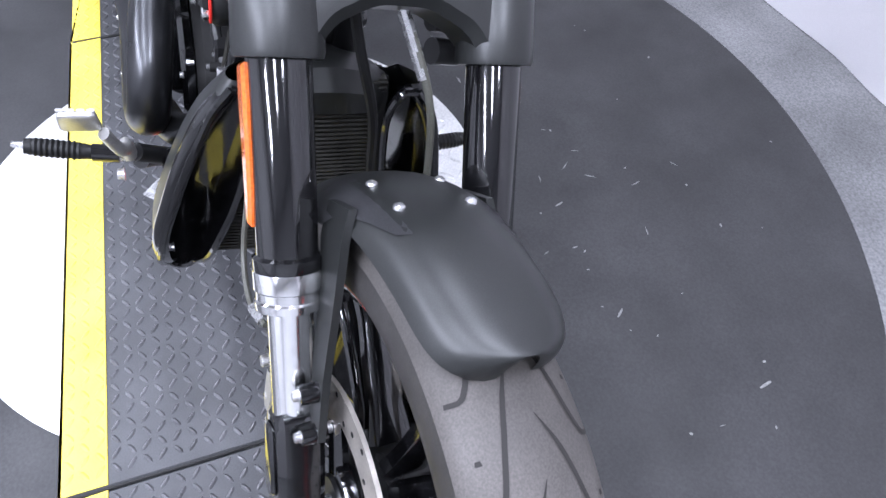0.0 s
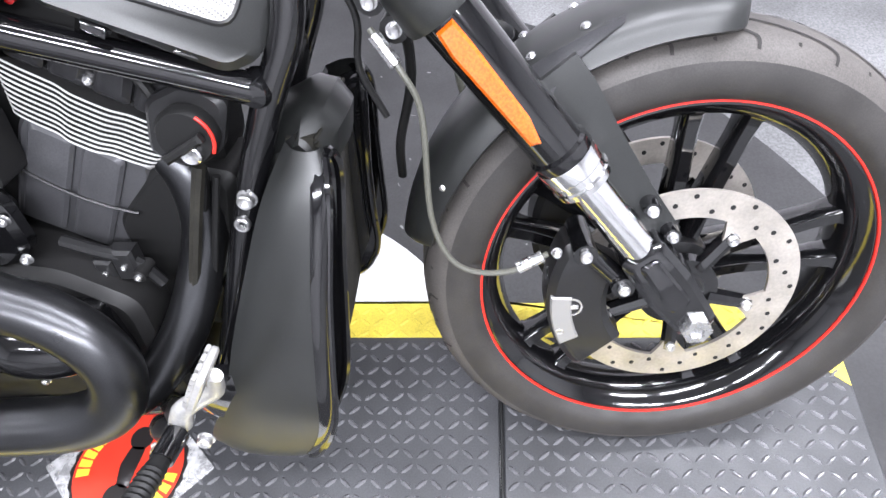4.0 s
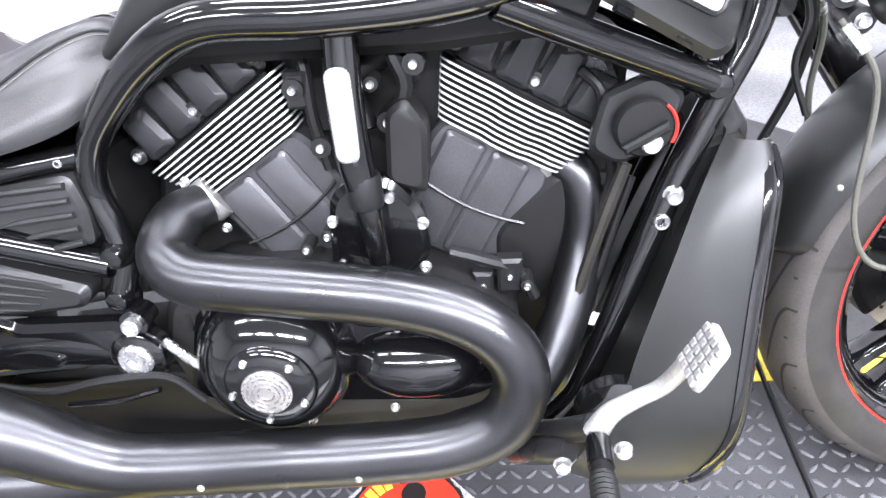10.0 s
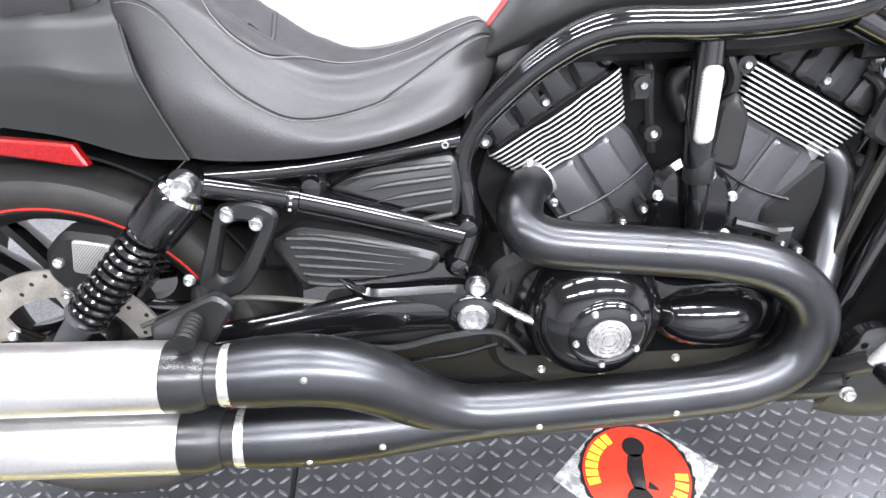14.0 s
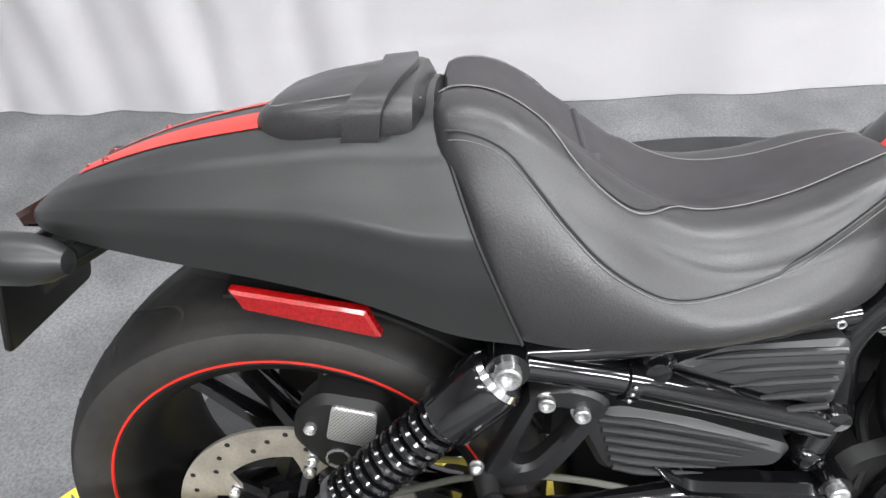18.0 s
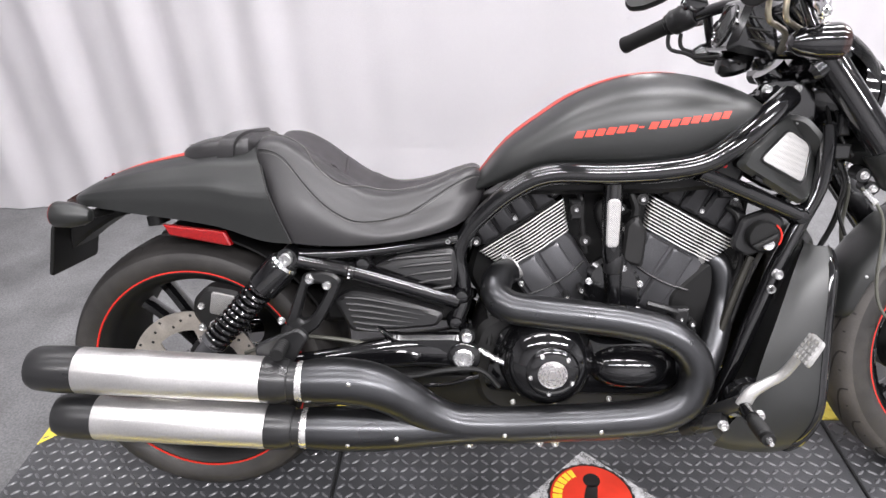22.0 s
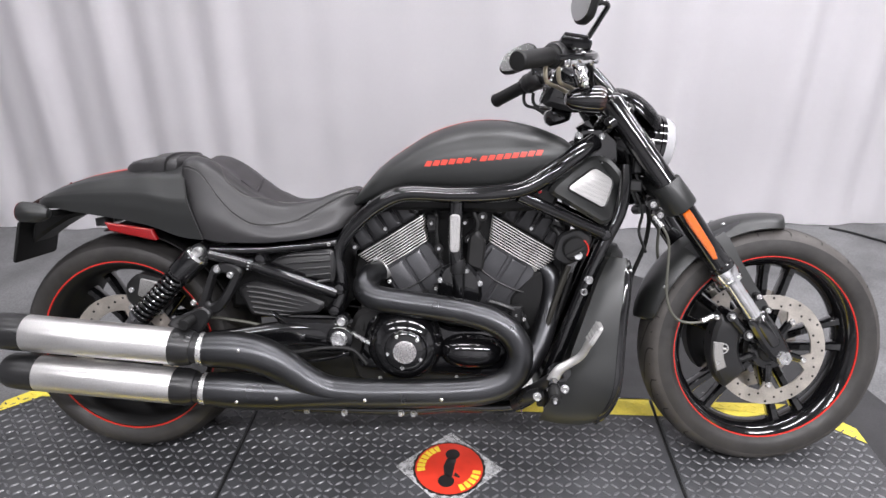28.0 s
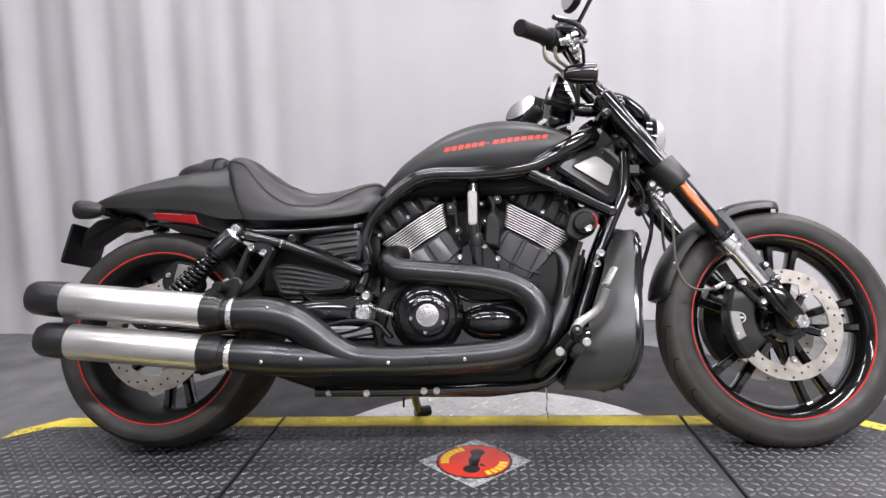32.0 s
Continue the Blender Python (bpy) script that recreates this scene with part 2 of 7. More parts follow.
def share(name, me, parent, m, label=""):
    ob = new(name, me)
    ob.parent = parent
    ob.matrix_basis = m
    if label:
        tagged(ob, label)
    return ob


def smooth_line(pts, n=6):
    """Points of a smooth curve through pts (of any dimension)."""
    p = [np.array(q, float) for q in pts]
    p = [2 * p[0] - p[1]] + p + [2 * p[-1] - p[-2]]
    out = []
    for i in range(1, len(p) - 2):
        for k in range(n):
            t = k / n
            out.append(0.5 * (2 * p[i] + (p[i + 1] - p[i - 1]) * t + (2 * p[i - 1] - 5 * p[i] + 4 * p[i + 1] - p[i + 2]) * t * t
                              + (3 * p[i] - p[i - 1] - 3 * p[i + 1] + p[i + 2]) * t ** 3))
    out.append(p[-2])
    return out


def table(rows):
    """A smooth function of x that gives the other columns of the rows."""
    line = np.array(smooth_line(rows, 8))
    o = np.argsort(line[:, 0])
    line = line[o]
    return lambda x: [float(np.interp(x, line[:, 0], line[:, k])) for k in range(1, line.shape[1])]


def loft(bm, rings, closed=True, caps=True):
    vs = [[bm.verts.new(p) for p in r] for r in rings]
    n = len(rings[0])
    for a, b in zip(vs, vs[1:]):
        for i in range(n if closed else n - 1):
            j = (i + 1) % n
            try:
                bm.faces.new((a[i], a[j], b[j], b[i]))
            except ValueError:
                pass
    if caps and closed:
        for r in (vs[0], vs[-1]):
            try:
                bm.faces.new(r)
            except ValueError:
                pass
    return vs


def side_axes(d):
    d = Vector(d).normalized()
    a = V(0, 1, 0) if abs(d.y) < 0.9 else V(1, 0, 0)
    u = (a - d * a.dot(d)).normalized()
    return u, d.cross(u)


def tube(bm, pts, r, seg=12, n=6, flat=1.0, smooth=True):
    """A round bar along a smooth line; r: one radius or one for each point; flat: its width across y against its height."""
    rs = r if isinstance(r, (list, tuple)) else [r] * len(pts)
    line = smooth_line([(*p, q) for p, q in zip(pts, rs)], n) if smooth else [np.array((*p, q)) for p, q in zip(pts, rs)]
    rings, u = [], None
    for i, q in enumerate(line):
        d = Vector((line[min(i + 1, len(line) - 1)] - line[max(i - 1, 0)])[:3]).normalized()
        if u is None:
            u, w = side_axes(d)
        u = (u - d * u.dot(d)).normalized()
        w = d.cross(u)
        c = Vector(q[:3])
        rings.append([c + (u * math.cos(a) * flat + w * math.sin(a)) * q[3] for a in [2 * math.pi * k / seg for k in range(seg)]])
    loft(bm, rings)
    return bm


def lathe(bm, c, axis, prof, seg=32, closed=False):
    """A turned body: prof holds (radius, way along the axis)."""
    u, w = side_axes(axis)
    d, c = Vector(axis).normalized(), Vector(c)
    rings = [[c + d * h + (u * math.cos(2 * math.pi * k / seg) + w * math.sin(2 * math.pi * k / seg)) * max(r, 1e-4) for k in range(seg)] for r, h in prof]
    if closed:
        rings.append(rings[0])
        loft(bm, rings, caps=False)
        bmesh.ops.remove_doubles(bm, verts=bm.verts, dist=1e-6)
    else:
        loft(bm, rings)
    return bm


def rounded(outline, r=0.01, n=4):
    out = []
    k = len(outline)
    for i in range(k):
        a, b, c = (Vector(outline[(i + j) % k]) for j in (-1, 0, 1))
        p, q = a - b, c - b
        t = min(r, p.length * 0.45, q.length * 0.45)
        s, e = b + p.normalized() * t, b + q.normalized() * t
        for j in range(n + 1):
            f = j / n
            out.append((s * (1 - f) ** 2 + b * 2 * f * (1 - f) + e * f * f))
    return out


def slab(bm, outline, y0, y1, bevel=0.004, r=0.0, frame_at=None, dome=0.0):
    """An outline in x and z, with depth from y0 to y1 and bevelled edges. frame_at maps (x, y, z) elsewhere."""
    o = [Vector(p) for p in outline]
    n = len(o)
    area = sum(o[i].x * o[(i + 1) % n].y - o[(i + 1) % n].x * o[i].y for i in range(n))
    sgn = 1 if area > 0 else -1
    inset = []
    for i in range(n):
        a, b = (o[i] - o[i - 1]), (o[(i + 1) % n] - o[i])
        if a.length < 1e-7 or b.length < 1e-7:
            a = b = o[(i + 1) % n] - o[i - 1]
        na, nb = V(-a.y, a.x).normalized() * sgn, V(-b.y, b.x).normalized() * sgn
        m = na + nb
        m = m.normalized() if m.length > 1e-6 else na
        inset.append(o[i] + m * bevel / max(0.4, m.dot(na)))
    if r:
        o, inset = rounded(o, r), rounded(inset, r)
    s = 1 if y1 > y0 else -1
    rings = [(inset, y0), (o, y0 + s * bevel), (o, y1 - s * bevel), (inset, y1)]
    f = frame_at or (lambda x, y, z: (x, y, z))
    loft(bm, [[f(p.x, y, p.y) for p in ring] for ring, y in rings])
    return bm


def blk(bm, lo, hi, bevel=0.004):
    return slab(bm, [(lo[0], lo[2]), (hi[0], lo[2]), (hi[0], hi[2]), (lo[0], hi[2])], lo[1], hi[1], bevel)


def axis_frame(origin, t, a):
    """A frame whose x runs along t and z along a, both in the xz plane."""
    o, t, a = Vector(origin), Vector((t[0], 0, t[1])).normalized(), Vector((a[0], 0, a[1])).normalized()
    return lambda x, y, z: tuple(o + t * x + V(0, y, 0) + a * z)


_b = bmesh.new()
lathe(_b, (0, 0, 0), (0, 1, 0), [(0.0, -0.45), (0.55, -0.45), (0.6, -0.5), (0.6, -1.0), (0.85, -1.05), (1.0, -0.9), (1.0, 0.0), (1.25, 0.02), (1.25, 0.2)], 14)
BOLT = finish("bolt", _b, STEEL)
_b = bmesh.new()
lathe(_b, (0, 0, 0), (0, 1, 0), [(0.0, -0.75), (0.5, -0.65), (0.9, -0.35), (1.0, 0.1)], 14)
RIVET = finish("screw", _b, STEEL)


def bolt(parent, p, r, axis=(0, 1, 0), name="bolt", me=None):
    """A bolt head whose back is at p; axis points into the part it holds."""
    q = V(0, 1, 0).rotation_difference(Vector(axis)).to_matrix().to_4x4()
    return share(name, me or BOLT, parent, Matrix.Translation(p) @ q @ Matrix.Diagonal((r * 0.8, r * 0.8, r * 0.8, 1)))


# ---- room ----
def flat_mesh(name, pts, mat):
    bm = bmesh.new()
    bm.faces.new([bm.verts.new(p) for p in pts])
    return new(name, finish(name, bm, mat))


FLOOR_Z = -0.022
DECK_C = V(1.1, -0.58)


def solid_wall(name, lo, hi, label):
    bm = bmesh.new()
    blk(bm, lo, hi, 0.002)
    return tagged(new(name, finish(name, bm, PAINTWALL)), label, "wall", kind="structure")


bm = bmesh.new()
blk(bm, (-4.2, -5.2, FLOOR_Z - 0.1), (6.2, 2.2, FLOOR_Z), 0.001)
tagged(new("floor", finish("floor", bm, CONCRETE)), "grey speckled concrete workshop floor", "floor", kind="structure")
solid_wall("wall_north", (-4.2, 2.0, FLOOR_Z), (6.2, 2.2, 3.2), "plain grey wall behind the curtain")
solid_wall("wall_south", (-4.2, -5.2, FLOOR_Z), (6.2, -5.0, 3.2), "plain grey workshop wall")
solid_wall("wall_west", (-4.2, -5.0, FLOOR_Z), (-4.0, 2.0, 3.2), "plain grey workshop wall")
solid_wall("wall_east", (6.0, -5.0, FLOOR_Z), (6.2, 2.0, 3.2), "plain grey workshop wall")
bm = bmesh.new()
blk(bm, (-4.2, -5.2, 3.2), (6.2, 2.2, 3.3), 0.001)
tagged(new("ceiling", finish("ceiling", bm, PAINTWALL)), "plain pale workshop ceiling", "ceiling", kind="structure")


# curtain with soft folds, hanging to the floor
def curtain_y(x, z):
    base = 0.955 + 0.06 * max(x, 0.0) - 0.02 * min(x, 0.0) + 0.06 / (1 + math.exp(-(x - 1.75) * 7))
    left = 1 / (1 + math.exp((x + 0.15) * 5))
    right = 1 / (1 + math.exp(-(x - 2.0) * 5))
    mid = 0.07
    amp = 0.026 * (left + right + mid) * (0.45 + 0.55 * min(1.0, max(0.0, z) / 0.5))
    f = math.sin(x * 21 + 1.5 * math.sin(x * 3.1)) + 0.55 * math.sin(x * 34 + 2.0 * math.sin(x * 1.7) + 0.5)
    sag = 0.018 * math.sin(x * 2.3 + 0.6) * (0.5 + 0.5 * mid)
    hem = max(0.0, 0.22 - z)
    return base + amp * f * (0.75 + 0.35 * z / 3) + sag - hem * (0.08 + 0.035 * math.sin(x * 11 + math.sin(x * 5)))


bm = bmesh.new()
cols, zs = [], [FLOOR_Z + 0.003, 0.02, 0.06, 0.12, 0.22, 0.4, 0.8, 1.3, 1.9, 2.5, 3.15]
grid = []
for i in range(761):
    x = -3.9 + i * 0.013
    grid.append([bm.verts.new((x, curtain_y(x, z), z + (0.006 * math.sin(x * 13) if z < 0.1 and z > 0 else 0))) for z in zs])
for a, b in zip(grid, grid[1:]):
    for k in range(len(zs) - 1):
        bm.faces.new((a[k], b[k], b[k + 1], a[k + 1]))
bmesh.ops.solidify(bm, geom=bm.faces, thickness=0.003)
tagged(new("curtain", finish("curtain", bm, CLOTH)), "white cloth backdrop curtain with soft folds reaching the floor", "curtain")

# turntable: black deck, white tread plate in its middle
turntable = tagged(new("turntable"), "round black turntable deck with a white tread plate centre", "turntable")
bm = bmesh.new()
lathe(bm, (DECK_C.x, DECK_C.y, FLOOR_Z - 0.03), (0, 0, 1), [(1.34, 0.0), (1.34, 0.032), (1.336, 0.036), (0.0, 0.036)], 128)
deck = part("deck", bm, DECK, turntable, "scuffed black painted deck")
bm = bmesh.new()
lathe(bm, (DECK_C.x, DECK_C.y, FLOOR_Z), (0, 0, 1), [(0.555, 0.004), (0.555, 0.0095), (0.553, 0.0105), (0.0, 0.0105)], 96)
centre_plate = part("centre_plate", bm, PLATEALU, turntable, "white worn aluminium tread plate")


def lozenges(bm, spots, length, width, height):
    """Raised tread bars, each a low ridge with sloped ends; spots hold x, y, z and the angle."""
    shape = [(-1, 0, 0), (-0.55, -1, 0), (0.55, -1, 0), (1, 0, 0), (0.55, 1, 0), (-0.55, 1, 0), (-0.62, 0, 1), (-0.3, -0.35, 1), (0.3, -0.35, 1), (0.62, 0, 1), (0.3, 0.35, 1), (-0.3, 0.35, 1)]
    for x, y, z, a in spots:
        c, s = math.cos(a), math.sin(a)
        v = []
        for p, q, h in shape:
            p, q = p * length / 2, q * width / 2
            v.append(bm.verts.new((x + p * c - q * s, y + p * s + q * c, z + h * height)))
        for i in range(6):
            j = (i + 1) % 6
            bm.faces.new((v[i], v[j], v[6 + j], v[6 + i]))
        bm.faces.new(v[6:])


MAT_X0, MAT_X1, MAT_Y0, MAT_Y1, CUT = -0.385, 2.235, -0.918, -0.296, 0.105


def in_mat(x, y, grow=0.0):
    dx, dy = min(x - MAT_X0, MAT_X1 - x), min(y - MAT_Y0, MAT_Y1 - y)
    return dx > -grow and dy > -grow and dx + dy > CUT - grow


spots = []
for i in range(-16, 17):
    for j in range(-16, 17):
        x, y = DECK_C.x + i * 0.036, DECK_C.y + j * 0.036
        if math.hypot(x - DECK_C.x, y - DECK_C.y) < 0.53 and not in_mat(x, y, 0.02):
            spots.append((x, y, FLOOR_Z + 0.0105, radians(45 if (i + j) % 2 else -45)))
bm = bmesh.new()
lozenges(bm, spots, 0.038, 0.0105, 0.0026)
tagged(part("plate_tread", bm, PLATEALU, turntable), "raised tread bars", kind="stuff")

# scuffs on the deck
rng = random.Random(5)
bm = bmesh.new()
for k in range(120):
    if k < 60:
        x, y = 0.95 + rng.gauss(0, 0.45), 0.1 + rng.gauss(0, 0.12)
    else:
        a, r = rng.uniform(-0.6, 3.4), rng.uniform(0.62, 1.28)
        x, y = DECK_C.x + r * math.cos(a), DECK_C.y + r * math.sin(a)
    d = math.hypot(x - DECK_C.x, y - DECK_C.y)
    if in_mat(x, y, 0.03) or d < 0.58 or d > 1.3:
        continue
    a, l, w = rng.uniform(0, 3.1), rng.choice((0.003, 0.005, 0.008, 0.016)), rng.uniform(0.001, 0.004)
    ring = []
    for q in range(7):
        t = 2 * math.pi * q / 7
        rr = rng.uniform(0.5, 1)
        p = V(math.cos(t) * l * rr, math.sin(t) * w * rr)
        ring.append(bm.verts.new((x + p.x * math.cos(a) - p.y * math.sin(a), y + p.x * math.sin(a) + p.y * math.cos(a), FLOOR_Z + 0.0068)))
    bm.faces.new(ring)
tagged(part("scuff", bm, SCUFF, deck), "pale scuffs and chips on the deck", kind="stuff")

# mat of three tread tiles with a yellow border
tread_mat = tagged(new("tread_mat"), "black diamond-tread rubber mat with yellow borders under the motorcycle", "floor mat")
SEAMS = (0.43, 1.655)
edges = [MAT_X0, *SEAMS, MAT_X1]
BORDER = 0.075
for i in range(3):
    x0, x1 = edges[i] + (0.003 if i else 0), edges[i + 1] - (0.003 if i < 2 else 0)
    ca, cb = (CUT if i == 0 else 0), (CUT if i == 2 else 0)
    full = [(x0 + ca, MAT_Y0), (x1 - cb, MAT_Y0), (x1, MAT_Y0 + cb), (x1, MAT_Y1 - cb), (x1 - cb, MAT_Y1), (x0 + ca, MAT_Y1), (x0, MAT_Y1 - ca), (x0, MAT_Y0 + ca)]
    full = [p for k, p in enumerate(full) if (Vector(p) - Vector(full[k - 1])).length > 1e-6]
    bm = bmesh.new()
    slab(bm, full, FLOOR_Z + 0.004, -0.003, 0.003, frame_at=lambda x, y, z: (x, z, y))
    tile = part("mat_tile", bm, MATBLACK, tread_mat)
    for side in (0, 1):
        ys, s = (MAT_Y0, 1) if side == 0 else (MAT_Y1, -1)
        o = [(x0 + ca, ys + s * 0.003), (x1 - cb, ys + s * 0.003), (x1 - 0.003, ys + s * cb), (x1 - 0.003, ys + s * max(BORDER, cb)), (x1 - cb * 1.0, ys + s * BORDER), (x0 + ca, ys + s * BORDER), (x0 + 0.003, ys + s * max(BORDER, ca)), (x0 + 0.003, ys + s * ca)]
        if cb:
            o[3] = (x1 - 0.003, ys + s * (cb + 0.06))
        if ca:
            o[6] = (x0 + 0.003, ys + s * (ca + 0.06))
        o = [p for k, p in enumerate(o) if (Vector(p) - Vector(o[k - 1])).length > 4e-3]
        bm = bmesh.new()
        slab(bm, o, -0.0035, -0.0008, 0.0006, frame_at=lambda x, y, z: (x, z, y))
        part("yellow_border", bm, YELLOW, tile, "yellow rubber border")
    dark, yel = [], []
    nx, ny = int((x1 - x0) / 0.0245), int((MAT_Y1 - MAT_Y0) / 0.0245)
    for a in range(nx):
        for b in range(ny):
            x, y = x0 + 0.015 + a * 0.0245, MAT_Y0 + 0.015 + b * 0.0245
            if not in_mat(x, y, -0.012):
                continue
            on_y = min(y - MAT_Y0, MAT_Y1 - y) < BORDER
            (yel if on_y else dark).append((x, y, -0.0031 if not on_y else -0.0009, radians(38 if (a + b) % 2 else -38)))
    bm = bmesh.new()
    lozenges(bm, dark, 0.0245, 0.0076, 0.0032)
    tagged(part("tread", bm, MATTREAD, tile), "raised diamond tread", kind="stuff")
    bm = bmesh.new()
    lozenges(bm, yel, 0.0245, 0.0076, 0.0022)
    tagged(part("border_tread", bm, YELLOW, tile), "raised yellow tread", kind="stuff")
# ragged cut edges at the seams
for sx in SEAMS:
    bm = bmesh.new()
    tube(bm, [(sx + rng.uniform(-0.0015, 0.0015), MAT_Y0 + 0.01 + k * 0.08, -0.0022) for k in range(8)], 0.0028, 6, 3)
    part("seam", bm, HOLE, tread_mat, "dark joint between the tiles")

# round sticker on a clear diamond film
sticker = tagged(new("floor_sticker"), "round red and yellow sticker on clear wrinkled film", "sticker")
SC = V(1.034, -0.617)
bm = bmesh.new()
slab(bm, [(SC.x - 0.148, SC.y), (SC.x, SC.y - 0.145), (SC.x + 0.148, SC.y + 0.003), (SC.x, SC.y + 0.14)], -0.001, 0.0006, 0.0004, 0.004, frame_at=lambda x, y, z: (x, z, y))
film = part("film", bm, FILM, sticker, "clear wrinkled plastic film")


def disc_at(name, r0, r1, z, mat, parent, label="", wave=0.0):
    bm = bmesh.new()
    n = 72
    rings = []
    for r, zz in ((r0, z), (r1, z), (r1, z - 0.0004)):
        rings.append([(SC.x + (r + (wave * math.sin(k * 24 * 2 * math.pi / n) if r == r1 else 0)) * math.cos(2 * math.pi * k / n), SC.y + (r + (wave * math.sin(k * 24 * 2 * math.pi / n) if r == r1 else 0)) * math.sin(2 * math.pi * k / n), zz) for k in range(n)])
    loft(bm, rings, caps=False)
    if r0 < 0.002:
        bmesh.ops.remove_doubles(bm, verts=bm.verts, dist=0.0025)
    return part(name, bm, mat, parent, label)


disc_at("black_rim", 0.001, 0.099, 0.0012, STBLK, sticker, "black toothed rim", 0.002)
disc_at("red_disc", 0.001, 0.093, 0.0017, STRED, sticker, "red printed disc")
# unread lettering as plain bars round the rim, and a dark motorcycle mark in the middle
for k in range(12):
    a = radians(118 + k * 11.5) if k < 7 else radians(-62 + (k - 7) * 13)
    bm = bmesh.new()
    c, s = math.cos(a), math.sin(a)
    slab(bm, [(0.066, -0.0055), (0.088, -0.007), (0.088, 0.007), (0.066, 0.0055)], 0.0017, 0.0022, 0.0002,
         frame_at=lambda x, y, z: (SC.x + x * c - z * s, SC.y + x * s + z * c, y))
    part("letter_bar", bm, STYEL, sticker)
bm = bmesh.new()
for c, r in (((0.008, 0.05), 0.02), ((-0.006, -0.048), 0.022)):
    lathe(bm, (SC.x + c[0], SC.y + c[1], 0.0017), (0, 0, 1), [(r, 0), (r, 0.0005), (0, 0.0005)], 20)
slab(bm, [(-0.012, -0.03), (0.01, -0.034), (0.014, 0.0), (0.02, 0.035), (-0.006, 0.036), (-0.016, 0.005)], 0.0017, 0.0022, 0.0002, 0.006, frame_at=lambda x, y, z: (SC.x + x, SC.y + z, y))
slab(bm, [(0.012, -0.03), (0.03, -0.036), (0.03, -0.03), (0.018, -0.016)], 0.0017, 0.0022, 0.0002, frame_at=lambda x, y, z: (SC.x + x, SC.y + z, y))
part("motif", bm, STBLK, sticker, "dark two-wheeled motif")

# cable on the floor by the curtain
bm = bmesh.new()
tube(bm, [(2.89, 1.12, FLOOR_Z + 0.006), (2.97, 1.07, FLOOR_Z + 0.006), (3.06, 0.98, FLOOR_Z + 0.006), (3.16, 0.9, FLOOR_Z + 0.006), (3.6, 0.75, FLOOR_Z + 0.006)], 0.006, 8)
tagged(new("floor_cable", finish("floor_cable", bm, PLASTIC)), "thin black cable lying on the concrete by the curtain", "cable")


# ---- motorcycle: x ahead, y to its left, z up, leaning on its stand ----
bike = tagged(new("motorcycle"), "matte black muscle motorcycle leaning on its side stand", "motorcycle")
bike.matrix_world = pose(0.183, -0.517, 0.0, -14.5, 0, -1.0)
FY = 0.05


def both(f):
    for s in (-1, 1):
        f(s)


